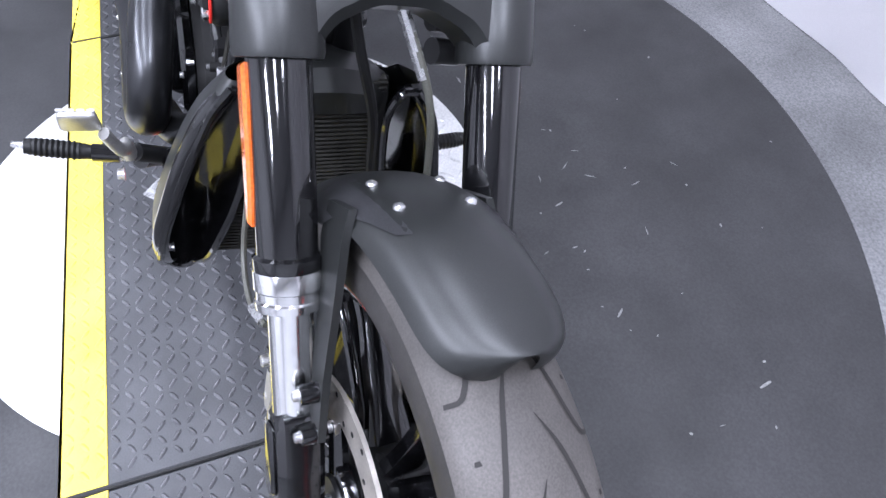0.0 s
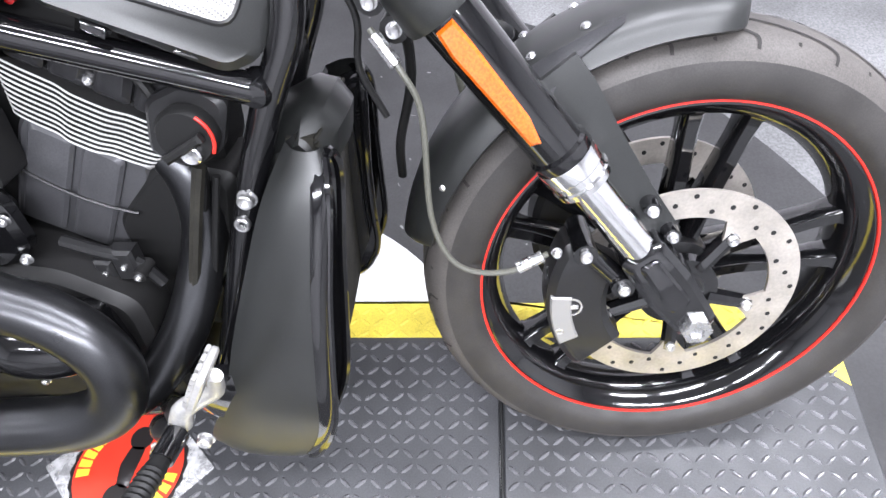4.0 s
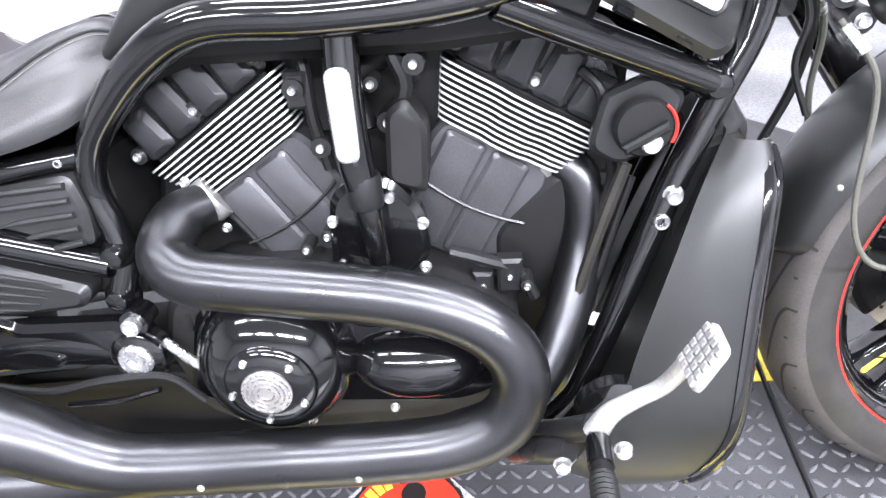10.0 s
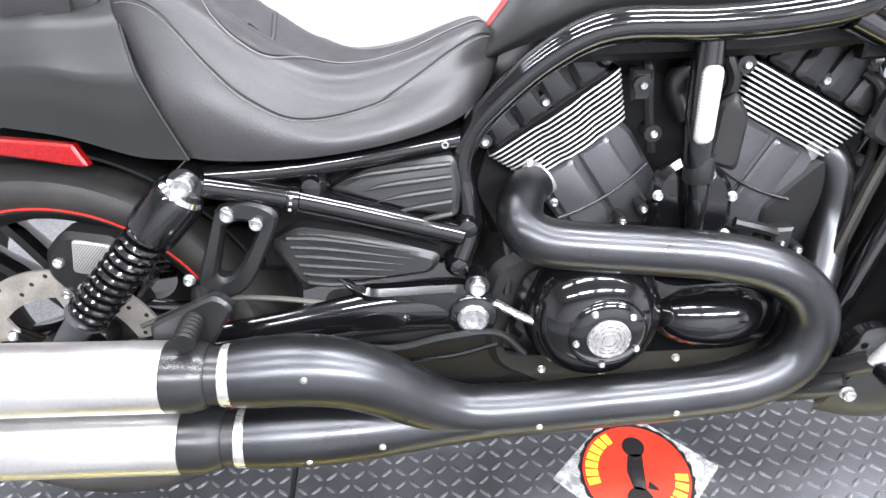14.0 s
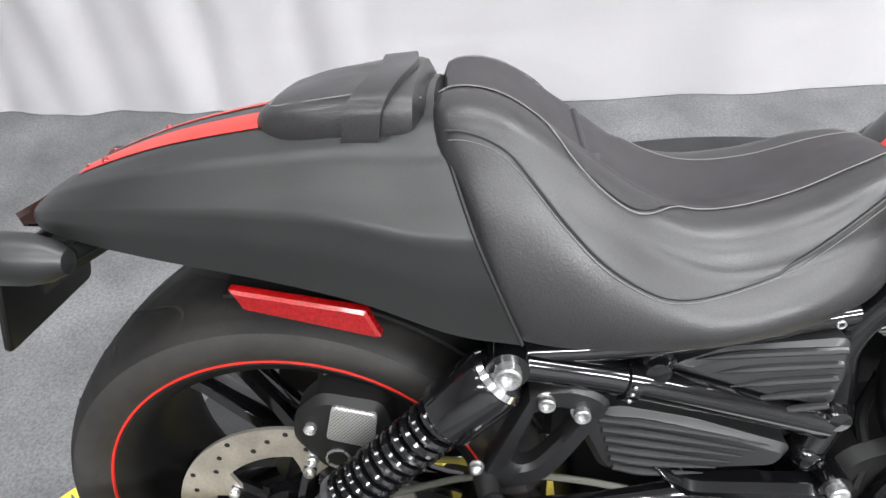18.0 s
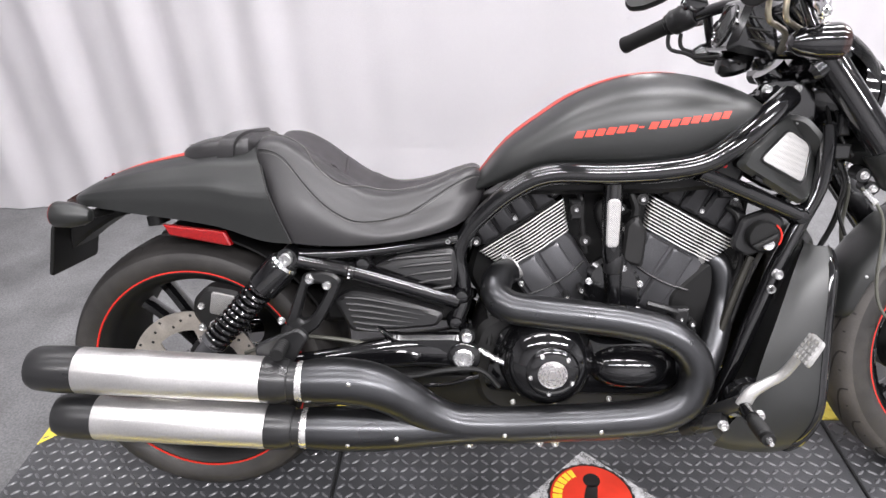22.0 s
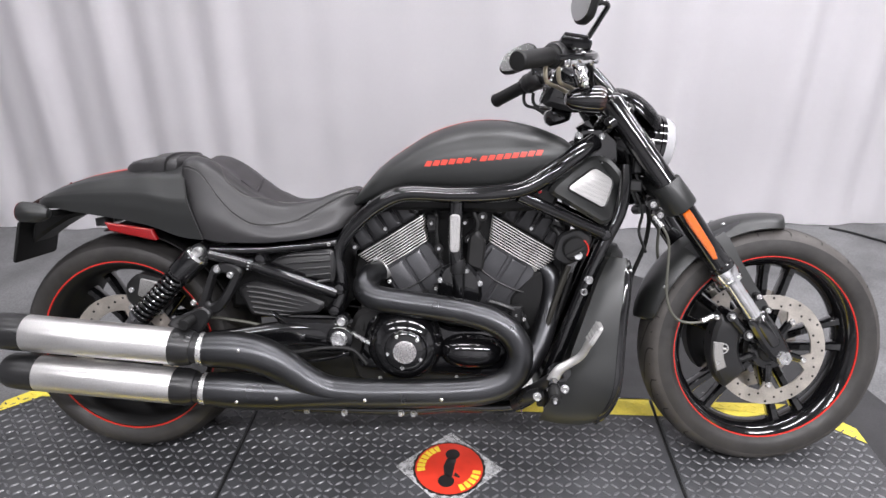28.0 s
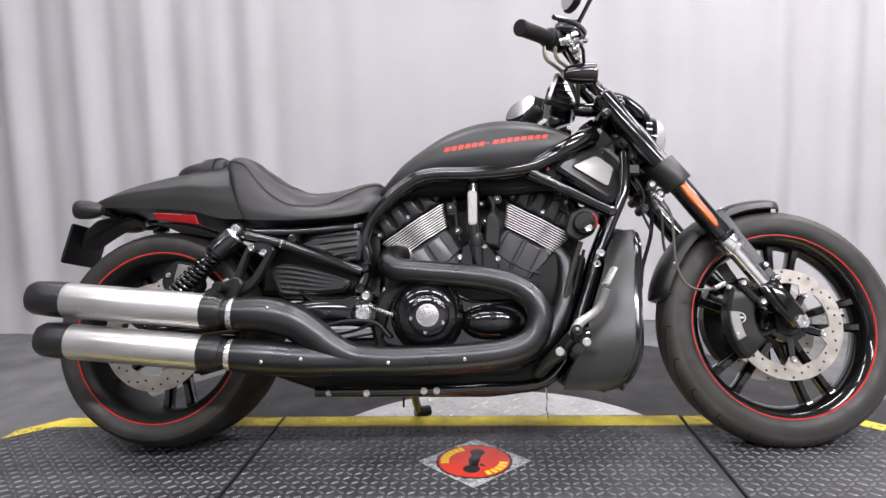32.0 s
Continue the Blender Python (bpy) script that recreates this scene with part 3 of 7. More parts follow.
# ---- wheels ----
def wheel(name, c, R, rim, half, half_rim, start, label, groove, rubber, turn):
    """A cast wheel of five spoke pairs: the barrel is the part, with tyre, stripes, spokes and hub below it."""
    cx, cy, cz = c
    ax = (0, 1, 0)
    bm = bmesh.new()
    h = half_rim
    lathe(bm, c, ax, [(rim, -h), (rim + 0.006, -h - 0.004), (rim - 0.006, -h - 0.006), (rim - 0.02, -h + 0.004), (rim - 0.03, -h + 0.03), (rim - 0.034, 0), (rim - 0.03, h - 0.03), (rim - 0.02, h - 0.004), (rim - 0.006, h + 0.006), (rim + 0.006, h + 0.004), (rim, h)], 72, True)
    w = part(name, bm, PLASTIC if rubber is REARRUBBER else GLOSS, bike, label)
    bm = bmesh.new()
    prof = [(rim - 0.004, -h - 0.004), (rim + 0.012, -half * 0.97), (rim + (R - rim) * 0.42, -half), (rim + (R - rim) * 0.68, -half * 0.93), (rim + (R - rim) * 0.87, -half * 0.7), (rim + (R - rim) * 0.97, -half * 0.36), (R, 0)]
    prof = [tuple(p) for p in smooth_line(prof, 3)]
    prof = prof + [(r, -y) for r, y in prof[-2::-1]]
    cut = [k for k, p in enumerate(prof) if p[0] > rim + (R - rim) * 0.56]
    lathe(bm, c, ax, prof[cut[0]:cut[-1] + 1], 120, True)
    tyre = part("tyre", bm, rubber, w, "dusty brown-black tyre tread")
    for side in (prof[:cut[0] + 1], prof[cut[-1]:]):
        bm = bmesh.new()
        lathe(bm, c, ax, side, 120, True)
        part("tyre_sidewall", bm, SIDEWALL, w, "black tyre sidewall")
    pr = np.array(prof[cut[0]:cut[-1] + 1])

    def on_tyre(a, v, lift):
        """A point of the tread at angle a and sideways v from -1 to 1."""
        y = v * half * 0.93
        r = float(np.interp(y, pr[:, 1], pr[:, 0])) + lift
        return V(cx + r * math.cos(a), cy + y, cz + r * math.sin(a))

    # grooves aren't sunk: dark ribbons on the tread carry their shade
    bm = bmesh.new()
    n = groove
    hook = smooth_line([(1.22, 0.06), (0.92, 0.28), (0.5, 0.48), (0.2, 0.6), (0.03, 0.71), (-0.03, 0.8), (-0.02, 0.95)], 5)
    for k in range(n):
        for s in (-1, 1):
            a0 = radians(turn) + 2 * math.pi * (k + (0.5 if s > 0 else 0)) / n
            arc = [Vector((a0 * R + t * 6.283 / n * R, v * half * 0.93)) for t, v in hook]
            L, Rr = [], []
            for i, q in enumerate(arc):
                d = (arc[min(i + 1, len(arc) - 1)] - arc[max(i - 1, 0)]).normalized()
                wd = 0.0021 * min(1.0, (i + 1) / 6)
                for side, out in ((-1, L), (1, Rr)):
                    e = q + Vector((-d.y, d.x)) * wd * side
                    out.append(on_tyre(e.x / R, s * e.y / half / 0.93, 0.0009))
            loft(bm, [L, Rr], closed=False)
            # small wear mark out on the shoulder
            q = [on_tyre(a0 + 0.45 * 6.283 / n, s * v, 0.0006) for v in (0.76, 0.84)]
            q2 = [on_tyre(a0 + 0.45 * 6.283 / n + 0.012, s * v, 0.0006) for v in (0.77, 0.83)]
            loft(bm, [q, q2], closed=False)
    tagged(part("tread_groove", bm, GROOVE, w), "dark ribbons painting the shade of tread grooves", kind="stuff")
    for s in (-1, 1):
        bm = bmesh.new()
        lathe(bm, (cx, cy + s * (h + 0.0045), cz), ax, [(rim + 0.0015, -0.001 * s), (rim, s * 0.003), (rim - 0.0025, s * 0.003), (rim - 0.004, -0.001 * s)], 96, True)
        part("pinstripe", bm, RED, w, "red rim pinstripe")
    for k in range(5):
        for s in (-1, 1):
            a = radians(start + 72 * k)
            d, q = V(math.cos(a), 0, math.sin(a)), V(-math.sin(a), 0, math.cos(a))
            p0, p1 = Vector(c) + d * 0.04 + q * s * 0.012, Vector(c) + d * (rim - 0.024) + q * s * 0.037
            bm = bmesh.new()
            ring = []
            for t, wd, th in ((0, 0.013, 0.03), (0.3, 0.0115, 0.022), (0.8, 0.011, 0.018), (0.94, 0.0125, 0.02), (1.0, 0.019, 0.026)):
                m = p0.lerp(p1, t)
                dd = (p1 - p0).normalized()
                u = V(-dd.z, 0, dd.x)
                ring.append([m + u * x + V(0, y, 0) for x, y in ((-wd, -th * 0.7), (-wd * 0.6, -th), (wd * 0.6, -th), (wd, -th * 0.7), (wd, th * 0.7), (wd * 0.6, th), (-wd * 0.6, th), (-wd, th * 0.7))])
            loft(bm, ring)
            part("spoke", bm, GLOSS, w)
    bm = bmesh.new()
    lathe(bm, c, ax, [(0.0, -0.075), (0.03, -0.075), (0.034, -0.07), (0.036, -0.045), (0.056, -0.04), (0.058, 0.04), (0.036, 0.045), (0.034, 0.07), (0.0, 0.075)], 32)
    part("hub", bm, SATIN, w)
    return w


FC = (1.690, FY, 0.324)
RC = (-0.012, 0.0, 0.306)
wheel("front_wheel", FC, 0.325, 0.2505, 0.064, 0.046, 80, "gloss black cast front wheel with paired spokes", 22, RUBBER, 83)
wheel("rear_wheel", RC, 0.303, 0.2355, 0.122, 0.104, 60, "gloss black cast rear wheel with paired spokes", 18, REARRUBBER, 70)


def brake_disc(c, y, R, r, tabs, start, name):
    bm = bmesh.new()
    n = 90
    o, i_ = [], []
    for k in range(n):
        a = 2 * math.pi * k / n
        ph = ((math.degrees(a) - start) % (360 / tabs)) / (360 / tabs)
        bump = max(0.0, 1 - abs(ph - 0.5) / 0.16)
        ri = r - 0.03 * min(1, bump * 1.6)
        o.append((c[0] + R * math.cos(a), c[2] + R * math.sin(a)))
        i_.append((c[0] + ri * math.cos(a), c[2] + ri * math.sin(a)))
    t = 0.0025
    loft(bm, [[(p[0], y - t, p[1]) for p in i_], [(p[0], y - t, p[1]) for p in o], [(p[0], y + t, p[1]) for p in o], [(p[0], y + t, p[1]) for p in i_], [(p[0], y - t, p[1]) for p in i_]], caps=False)
    bmesh.ops.remove_doubles(bm, verts=bm.verts, dist=1e-5)
    d = part(name, bm, DISC, bike, "drilled steel brake disc")
    # black discs proud of both faces paint the shade of drilled holes
    bm = bmesh.new()
    for k in range(36):
        a = 2 * math.pi * k / 36
        rr = R - (0.008, 0.018, 0.028)[k % 3]
        lathe(bm, (c[0] + rr * math.cos(a), y, c[2] + rr * math.sin(a)), (0, 1, 0), [(0.0, -t - 0.0004), (0.0033, -t - 0.0004), (0.0033, t + 0.0004), (0.0, t + 0.0004)], 8)
    tagged(part("drill_hole", bm, HOLE, d), "black discs painting the shade of drilled cooling holes", kind="stuff")
    bm = bmesh.new()
    s = 1 if y > c[1] else -1
    lathe(bm, (c[0], y, c[2]), (0, 1, 0), [(0.0, s * 0.003), (0.05, s * 0.003), (0.052, -s * 0.01), (0.035, -s * 0.022), (0.0, -s * 0.022)], 32)
    part("disc_carrier", bm, GLOSS, d, "black disc carrier")
    for k in range(tabs):
        a = radians(start + (k + 0.5) * 360 / tabs)
        bolt(d, (c[0] + (r - 0.018) * math.cos(a), y + (s * 0.003), c[2] + (r - 0.018) * math.sin(a)), 0.0085, (0, -s, 0), "disc_bolt")
        bm = bmesh.new()
        m = [V(c[0] + q * math.cos(a), y - s * 0.004, c[2] + q * math.sin(a)) for q in (0.04, r - 0.012)]
        tube(bm, m, [0.012, 0.01], 8, 1, smooth=False)
        part("carrier_arm", bm, GLOSS, d)
    return d


both(lambda s: brake_disc(FC, FY + s * 0.068, 0.149, 0.112, 5, 20, "front_brake_disc"))
brake_disc(RC, -0.118, 0.147, 0.105, 5, 40, "rear_brake_disc")

# ---- fork ----
FT, FB = V(1.234, 0, 0.941), V(1.619, 0, 0.425)
FD = (FB - FT).normalized()
FN = V(-FD.z, 0, FD.x)  # ahead and up, square to the fork


def fork_p(y, d, off=0.0):
    return FT + FD * d + FN * off + V(0, y, 0)


LEN = (FB - FT).length


def fork_leg(s):
    y = FY + s * 0.111
    bm = bmesh.new()
    lathe(bm, fork_p(y, 0), FD, [(0.0, -0.036), (0.018, -0.036), (0.027, -0.028), (0.029, -0.024), (0.029, 0.475), (0.033, 0.478), (0.033, 0.492), (0.03, 0.498), (0.0, 0.498)], 28)
    leg = part("fork_leg", bm, GLOSS, bike, "gloss black fork leg")
    bm = bmesh.new()
    lathe(bm, fork_p(y, 0), FD, [(0.0, 0.488), (0.0325, 0.488), (0.0335, 0.492), (0.0335, 0.508), (0.0315, 0.51), (0.0315, 0.518), (0.0335, 0.52), (0.0325, 0.528), (0.0, 0.528)], 28)
    part("seal_ring", bm, CHROME, leg, "polished seal ring")
    bm = bmesh.new()
    lathe(bm, fork_p(y, 0), FD, [(0.0, 0.526), (0.022, 0.526), (0.022, 0.66), (0.0, 0.66)], 24)
    part("slider", bm, CHROME, leg, "polished fork slider")
    # axle lug and calliper mount
    bm = bmesh.new()
    a, b = fork_p(y, 0.635), V(FC[0], y + s * 0.002, FC[2] + 0.004)
    u = (b - a).normalized()
    v = V(-u.z, 0, u.x)
    L = (b - a).length
    o = [(0, -0.026), (L * 0.55, -0.03), (L + 0.012, -0.024), (L + 0.027, 0), (L + 0.012, 0.024), (L * 0.5, 0.03), (0.0, 0.027)]
    slab(bm, o, -0.024, 0.024, 0.007, 0.012, frame_at=lambda x, yy, z: tuple(a + u * x + v * z + V(0, yy, 0)))
    part("axle_lug", bm, GLOSS, leg, "black cast axle lug")
    bm = bmesh.new()
    slab(bm, [(L * 0.1, -0.011), (L * 0.72, -0.014), (L * 0.76, 0), (L * 0.7, 0.014), (L * 0.1, 0.013)], -0.029, -0.022, 0.003, 0.008, frame_at=lambda x, yy, z: tuple(a + u * x + v * z + V(0, yy * -s, 0)))
    part("lug_face", bm, GLOSS, leg)
    bm = bmesh.new()
    lathe(bm, (FC[0], y, FC[2]), (0, s, 0), [(0.0, 0.032), (0.009, 0.032), (0.0095, 0.036), (0.018, 0.036), (0.019, 0.033), (0.019, 0.0)], 6 if s < 0 else 20)
    part("axle_nut", bm, STEEL, leg, "steel axle nut")
    # amber reflector on the outside
    bm = bmesh.new()
    slab(bm, [(0.305, 0.003), (0.304, 0.022), (0.33, 0.0225), (0.42, 0.02), (0.449, 0.013), (0.445, 0.003), (0.33, 0.0)], 0.022, 0.034, 0.003, frame_at=lambda x, yy, z: tuple(fork_p(y + s * yy, x, z - 0.017)))
    part("reflector", bm, AMBER, leg, "amber side reflector")
    # fender strut and screws
    bm = bmesh.new()
    p = [fork_p(FY + s * 0.07, 0.425, 0.04), fork_p(FY + s * 0.078, 0.455, 0.04), fork_p(FY + s * 0.083, 0.51, 0.037), fork_p(FY + s * 0.093, 0.59, 0.035), fork_p(FY + s * 0.099, 0.655, 0.034)]
    rings = []
    for q, w in zip(p, (0.026, 0.027, 0.022, 0.016, 0.014)):
        rings.append([q + FN * x + V(0, yy, 0) for x, yy in ((-w, -0.004), (w, -0.004), (w, 0.004), (-w, 0.004))])
    loft(bm, rings)
    part("fender_strut", bm, DENIM, leg, "satin black fender strut")
    for d in (0.606, 0.65):
        bm = bmesh.new()
        q = fork_p(FY + s * 0.103, d, 0.037)
        lathe(bm, q, (0, s, 0), [(0.0, 0.014), (0.0095, 0.013), (0.0105, 0.0), (0.0105, -0.012)], 16)
        part("strut_boss", bm, GLOSS, leg)
        bolt(leg, q + V(0, s * 0.014, 0), 0.0065, (0, -s, 0), "strut_bolt")
    # front calliper
    bm = bmesh.new()
    o = []
    for k in range(9):
        t = radians(150 + k * 9)
        o.append((FC[0] + 0.172 * math.cos(t), FC[2] + 0.172 * math.sin(t) + 0.02))
    for k in range(9):
        t = radians(222 - k * 9)
        o.append((FC[0] + 0.098 * math.cos(t), FC[2] + 0.098 * math.sin(t) + 0.02))
    slab(bm, o, FY + s * 0.05, FY + s * 0.106, 0.009, 0.01)
    cal = part("brake_calliper", bm, SATIN, bike, "satin black four-piston brake calliper")
    bm = bmesh.new()
    o = []
    for k in range(6):
        t = radians(176 + k * 5.5)
        o.append((FC[0] + 0.168 * math.cos(t), FC[2] + 0.168 * math.sin(t) + 0.02))
    for k in range(6):
        t = radians(203.5 - k * 5.5)
        o.append((FC[0] + 0.142 * math.cos(t), FC[2] + 0.138 * math.sin(t) + 0.02))
    slab(bm, o, FY + s * 0.1, FY + s * 0.1085, 0.002)
    part("grille_inlay", bm, INLAY, cal, "perforated silver inlay")
    bm = bmesh.new()
    e = (FC[0] - 0.142, FY + s * 0.106, FC[2] + 0.014)
    lathe(bm, e, (0, s, 0), [(0.0135, 0.0), (0.0135, 0.0016), (0.0115, 0.0016), (0.0115, 0.0)], 28, True)
    slab(bm, [(e[0] - 0.0085, e[2] - 0.003), (e[0] + 0.0085, e[2] - 0.003), (e[0] + 0.0085, e[2] + 0.003), (e[0] - 0.0085, e[2] + 0.003)], e[1], e[1] + s * 0.0016, 0.0004)
    part("round_badge", bm, ALU, cal, "plain round silver badge mark")
    for q in ((1.556, 0.428), (1.603, 0.378)):
        bm = bmesh.new()
        tube(bm, [(q[0], FY + s * 0.06, q[1]), (q[0], FY + s * 0.124, q[1])], 0.014, 12, 1, smooth=False)
        part("calliper_boss", bm, GLOSS, cal)
        bolt(cal, (q[0], FY + s * 0.124, q[1]), 0.0085, (0, -s, 0), "calliper_bolt")
    bm = bmesh.new()
    tube(bm, [(1.558, FY + s * 0.108, 0.427), (1.602, FY + s * 0.108, 0.379)], 0.0125, 12, 1, smooth=False)
    part("calliper_arm", bm, GLOSS, cal)
    for q in ((1.527, 0.42), (1.535, 0.3)):
        bolt(cal, (q[0], FY + s * 0.104, q[1]), 0.0065, (0, -s, 0), "calliper_screw")


both(fork_leg)
bm = bmesh.new()
tube(bm, [(FC[0], FY - 0.12, FC[2]), (FC[0], FY + 0.12, FC[2])], 0.012, 16, 1, smooth=False)
part("front_axle", bm, STEEL, bike)

# lower yoke: two sleeves and an arched bridge between them
for s in (-1, 1):
    bm = bmesh.new()
    lathe(bm, fork_p(FY + s * 0.111, 0), FD, [(0.03, 0.222), (0.036, 0.222), (0.038, 0.226), (0.0405, 0.294), (0.039, 0.3), (0.03, 0.3)], 28)
    sleeve = part("fork_sleeve", bm, DENIM, bike, "satin black fork clamp sleeve")
    for d in (0.254, 0.287):
        bm = bmesh.new()
        tube(bm, [fork_p(FY + s * 0.06, d, -0.042), fork_p(FY + s * 0.098, d, -0.05)], 0.014, 12, 1, smooth=False)
        part("clamp_lug", bm, SATIN, sleeve)
        bolt(sleeve, fork_p(FY + s * 0.1, d, -0.05), 0.008, V(0.1, -s, 0.1), "clamp_bolt")
bm = bmesh.new()
o = [(-0.125, 0.2), (0.125, 0.2), (0.13, 0.302), (0.09, 0.302), (0.065, 0.27), (0.025, 0.252), (-0.025, 0.252), (-0.065, 0.27), (-0.09, 0.302), (-0.13, 0.302)]
slab(bm, o, -0.03, 0.03, 0.01, 0.012, frame_at=lambda x, y, z: tuple(fork_p(FY + x, z, y)))
part("lower_yoke", bm, DENIM, bike, "satin black arched lower yoke")
bm = bmesh.new()
o = [(-0.13, 0.0), (0.13, 0.0), (0.135, 0.034), (0.06, 0.045), (-0.06, 0.045), (-0.135, 0.034)]
slab(bm, o, -0.045, 0.035, 0.008, 0.015, frame_at=lambda x, y, z: tuple(fork_p(FY + x, z, y)))
upper_yoke = part("upper_yoke", bm, GLOSS, bike, "gloss black upper yoke")
bm = bmesh.new()
tube(bm, [fork_p(FY, -0.01, -0.05), fork_p(FY, 0.24, -0.05)], 0.032, 20, 1, smooth=False)
steering_head = part("steering_head", bm, GLOSS, bike, "gloss black steering head")

# ---- front fender ----
bm = bmesh.new()
rings = []
for k in range(41):
    t = 0.5 - 0.5 * math.cos(k / 40 * math.pi)
    a = radians(168 - 84 * t)
    r = 0.353 + 0.004 * math.sin(t * 3.1) + 0.006 * t
    end = max(0.0, (t - 0.84) / 0.16, (0.1 - t) / 0.1)
    w = 0.074 * (1 - 0.2 * max(0, 0.25 - t) / 0.25) * (0.3 + 0.7 * math.sqrt(max(0.0, 1 - end ** 4))) * (1 - 0.14 * max(0.0, (t - 0.5) / 0.5) ** 1.6)
    ring = []
    for p in np.linspace(-1, 1, 13):
        y = w * math.sin(p * 1.35) / math.sin(1.35)
        drop = 0.034 * abs(p) ** 2.4
        ring.append((FC[0] + (r - drop) * math.cos(a), FY + y, FC[2] + (r - drop) * math.sin(a)))
    for p in np.linspace(1, -1, 13):
        y = (w - 0.003) * math.sin(p * 1.35) / math.sin(1.35)
        drop = 0.034 * abs(p) ** 2.4 + 0.003
        ring.append((FC[0] + (r - drop) * math.cos(a), FY + y, FC[2] + (r - drop) * math.sin(a)))
    rings.append(ring)
loft(bm, rings)
fender = part("front_fender", bm, DENIM, bike, "matte black front fender")
bm = bmesh.new()
rings = []
for k in range(13):
    t = k / 12
    a = radians(131 - 26 * t)
    ring = []
    for p in np.linspace(-1, 1, 17):
        w = 0.082
        y = w * math.sin(p * 1.4) / math.sin(1.4)
        q = abs(p)
        tip = 0.62 + 0.38 * math.exp(-((q - 0.42) / 0.2) ** 2) - 0.34 * max(0.0, (q - 0.62) / 0.38)
        aa = radians(131 - 26 * t * tip)
        r = 0.359 - 0.04 * abs(p) ** 2.4
        ring.append((FC[0] + r * math.cos(aa), FY + y, FC[2] + r * math.sin(aa)))
    rings.append(ring)
loft(bm, rings, closed=False)
bmesh.ops.solidify(bm, geom=bm.faces, thickness=0.003)
brace = part("fender_brace", bm, ENGINE, fender, "satin black fender brace")
for y, a in ((-0.036, 122), (0.036, 122), (-0.036, 112), (0.036, 112)):
    aa = radians(a)
    bolt(fender, (FC[0] + 0.357 * math.cos(aa), FY + y, FC[2] + 0.357 * math.sin(aa)), 0.0075, (-math.cos(aa), 0, -math.sin(aa)), "fender_screw", RIVET)
bolt(fender, (FC[0] + 0.335 * math.cos(radians(150)), FY - 0.066, FC[2] + 0.335 * math.sin(radians(150))), 0.005, (0.3, 1, -0.2), "fender_screw", RIVET)

# the front end stands turned a little to the left
STEER = Matrix.Translation(fork_p(FY, 0, -0.05)) @ Matrix.Rotation(radians(6.3), 4, -FD) @ Matrix.Translation(-fork_p(FY, 0, -0.05))
for ob in list(bike.children):
    if ob.name.split(".")[0] in ("front_wheel", "front_brake_disc", "fork_leg", "brake_calliper", "front_axle", "fork_sleeve", "lower_yoke", "upper_yoke", "front_fender"):
        ob.matrix_basis = STEER

# brake hoses
for pts, mat_, r, nm in (
        ([(1.352, -0.05, 0.69), (1.38, -0.066, 0.655), (1.396, -0.068, 0.61), (1.397, -0.075, 0.5), (1.412, -0.08, 0.445), (1.44, -0.082, 0.421), (1.485, -0.08, 0.42), (1.525, -0.07, 0.437)], HOSE, 0.0034, "brake_hose"),
        ([(1.3, 0.02, 0.79), (1.36, 0.03, 0.7), (1.37, 0.06, 0.6), (1.345, 0.08, 0.5), (1.34, 0.09, 0.44)], PLASTIC, 0.006, "black_hose"),
        ([(1.36, 0.06, 0.75), (1.41, 0.1, 0.66), (1.42, 0.12, 0.56), (1.45, 0.12, 0.46), (1.51, 0.11, 0.45)], HOSE, 0.0045, "brake_hose")):
    bm = bmesh.new()
    tube(bm, pts, r, 8, 6)
    hose = part(nm, bm, mat_, bike)
    if mat_ is HOSE:
        for a, b in ((0, 1), (-2, -1)):
            bm = bmesh.new()
            p, q = Vector(pts[a]), Vector(pts[b])
            tube(bm, [p.lerp(q, 0.15), p.lerp(q, 0.85)], 0.0068, 8, 1, smooth=False)
            part("hose_end", bm, STEEL, hose, "crimped steel hose end")

# ---- tank ----
tank_rows = table([(0.588, 0.71, 0.69, 0.06), (0.655, 0.79, 0.718, 0.088), (0.73, 0.846, 0.744, 0.107), (0.796, 0.885, 0.75, 0.117), (0.878, 0.911, 0.753, 0.123), (0.96, 0.917, 0.757, 0.123), (1.041, 0.905, 0.775, 0.114), (1.121, 0.876, 0.808, 0.09), (1.158, 0.848, 0.826, 0.06)])


def tank_p(x, p, lift=0.0):
    """A point of the tank's skin at x; p goes from -1 (lower right edge) over the top to 1."""
    zt, zb, w = tank_rows(x)
    zm = zb + 0.3 * (zt - zb)
    q = abs(p)
    s = -1 if p < 0 else 1
    w, zt = w + lift, zt + lift
    if q < 0.72:
        f = q / 0.72 * math.pi / 2
        y, z = w * math.sin(f) ** 1.0, zm + (zt - zm) * math.cos(f) ** 0.72
    else:
        f = (q - 0.72) / 0.28
        y, z = w * (1 - 0.1 * f * f), zm + (zb - zm) * f
    return V(x, s * y, z)


bm = bmesh.new()
xs = np.linspace(0.59, 1.156, 44)
loft(bm, [[tank_p(x, p) for p in np.linspace(-1, 1, 41)] for x in xs])
tank = part("fuel_tank_cover", bm, DENIM, bike, "matte black fuel tank cover")


def skin_strip(f, us, p0, p1, name, mat, parent, lift=0.0012, label="", cols=3):
    bm = bmesh.new()
    loft(bm, [[f(u, p, lift) for p in np.linspace(p0(u), p1(u), cols)] for u in us], closed=False)
    return part(name, bm, mat, parent, label, 60)


us = np.linspace(0.592, 0.99, 44)
for s in (-1, 1):
    skin_strip(tank_p, us, lambda u: s * 0.025, lambda u: s * (0.125 - 0.22 * max(0.0, u - 0.7)), "racing_stripe", RED, tank, label="red racing stripe", cols=5)
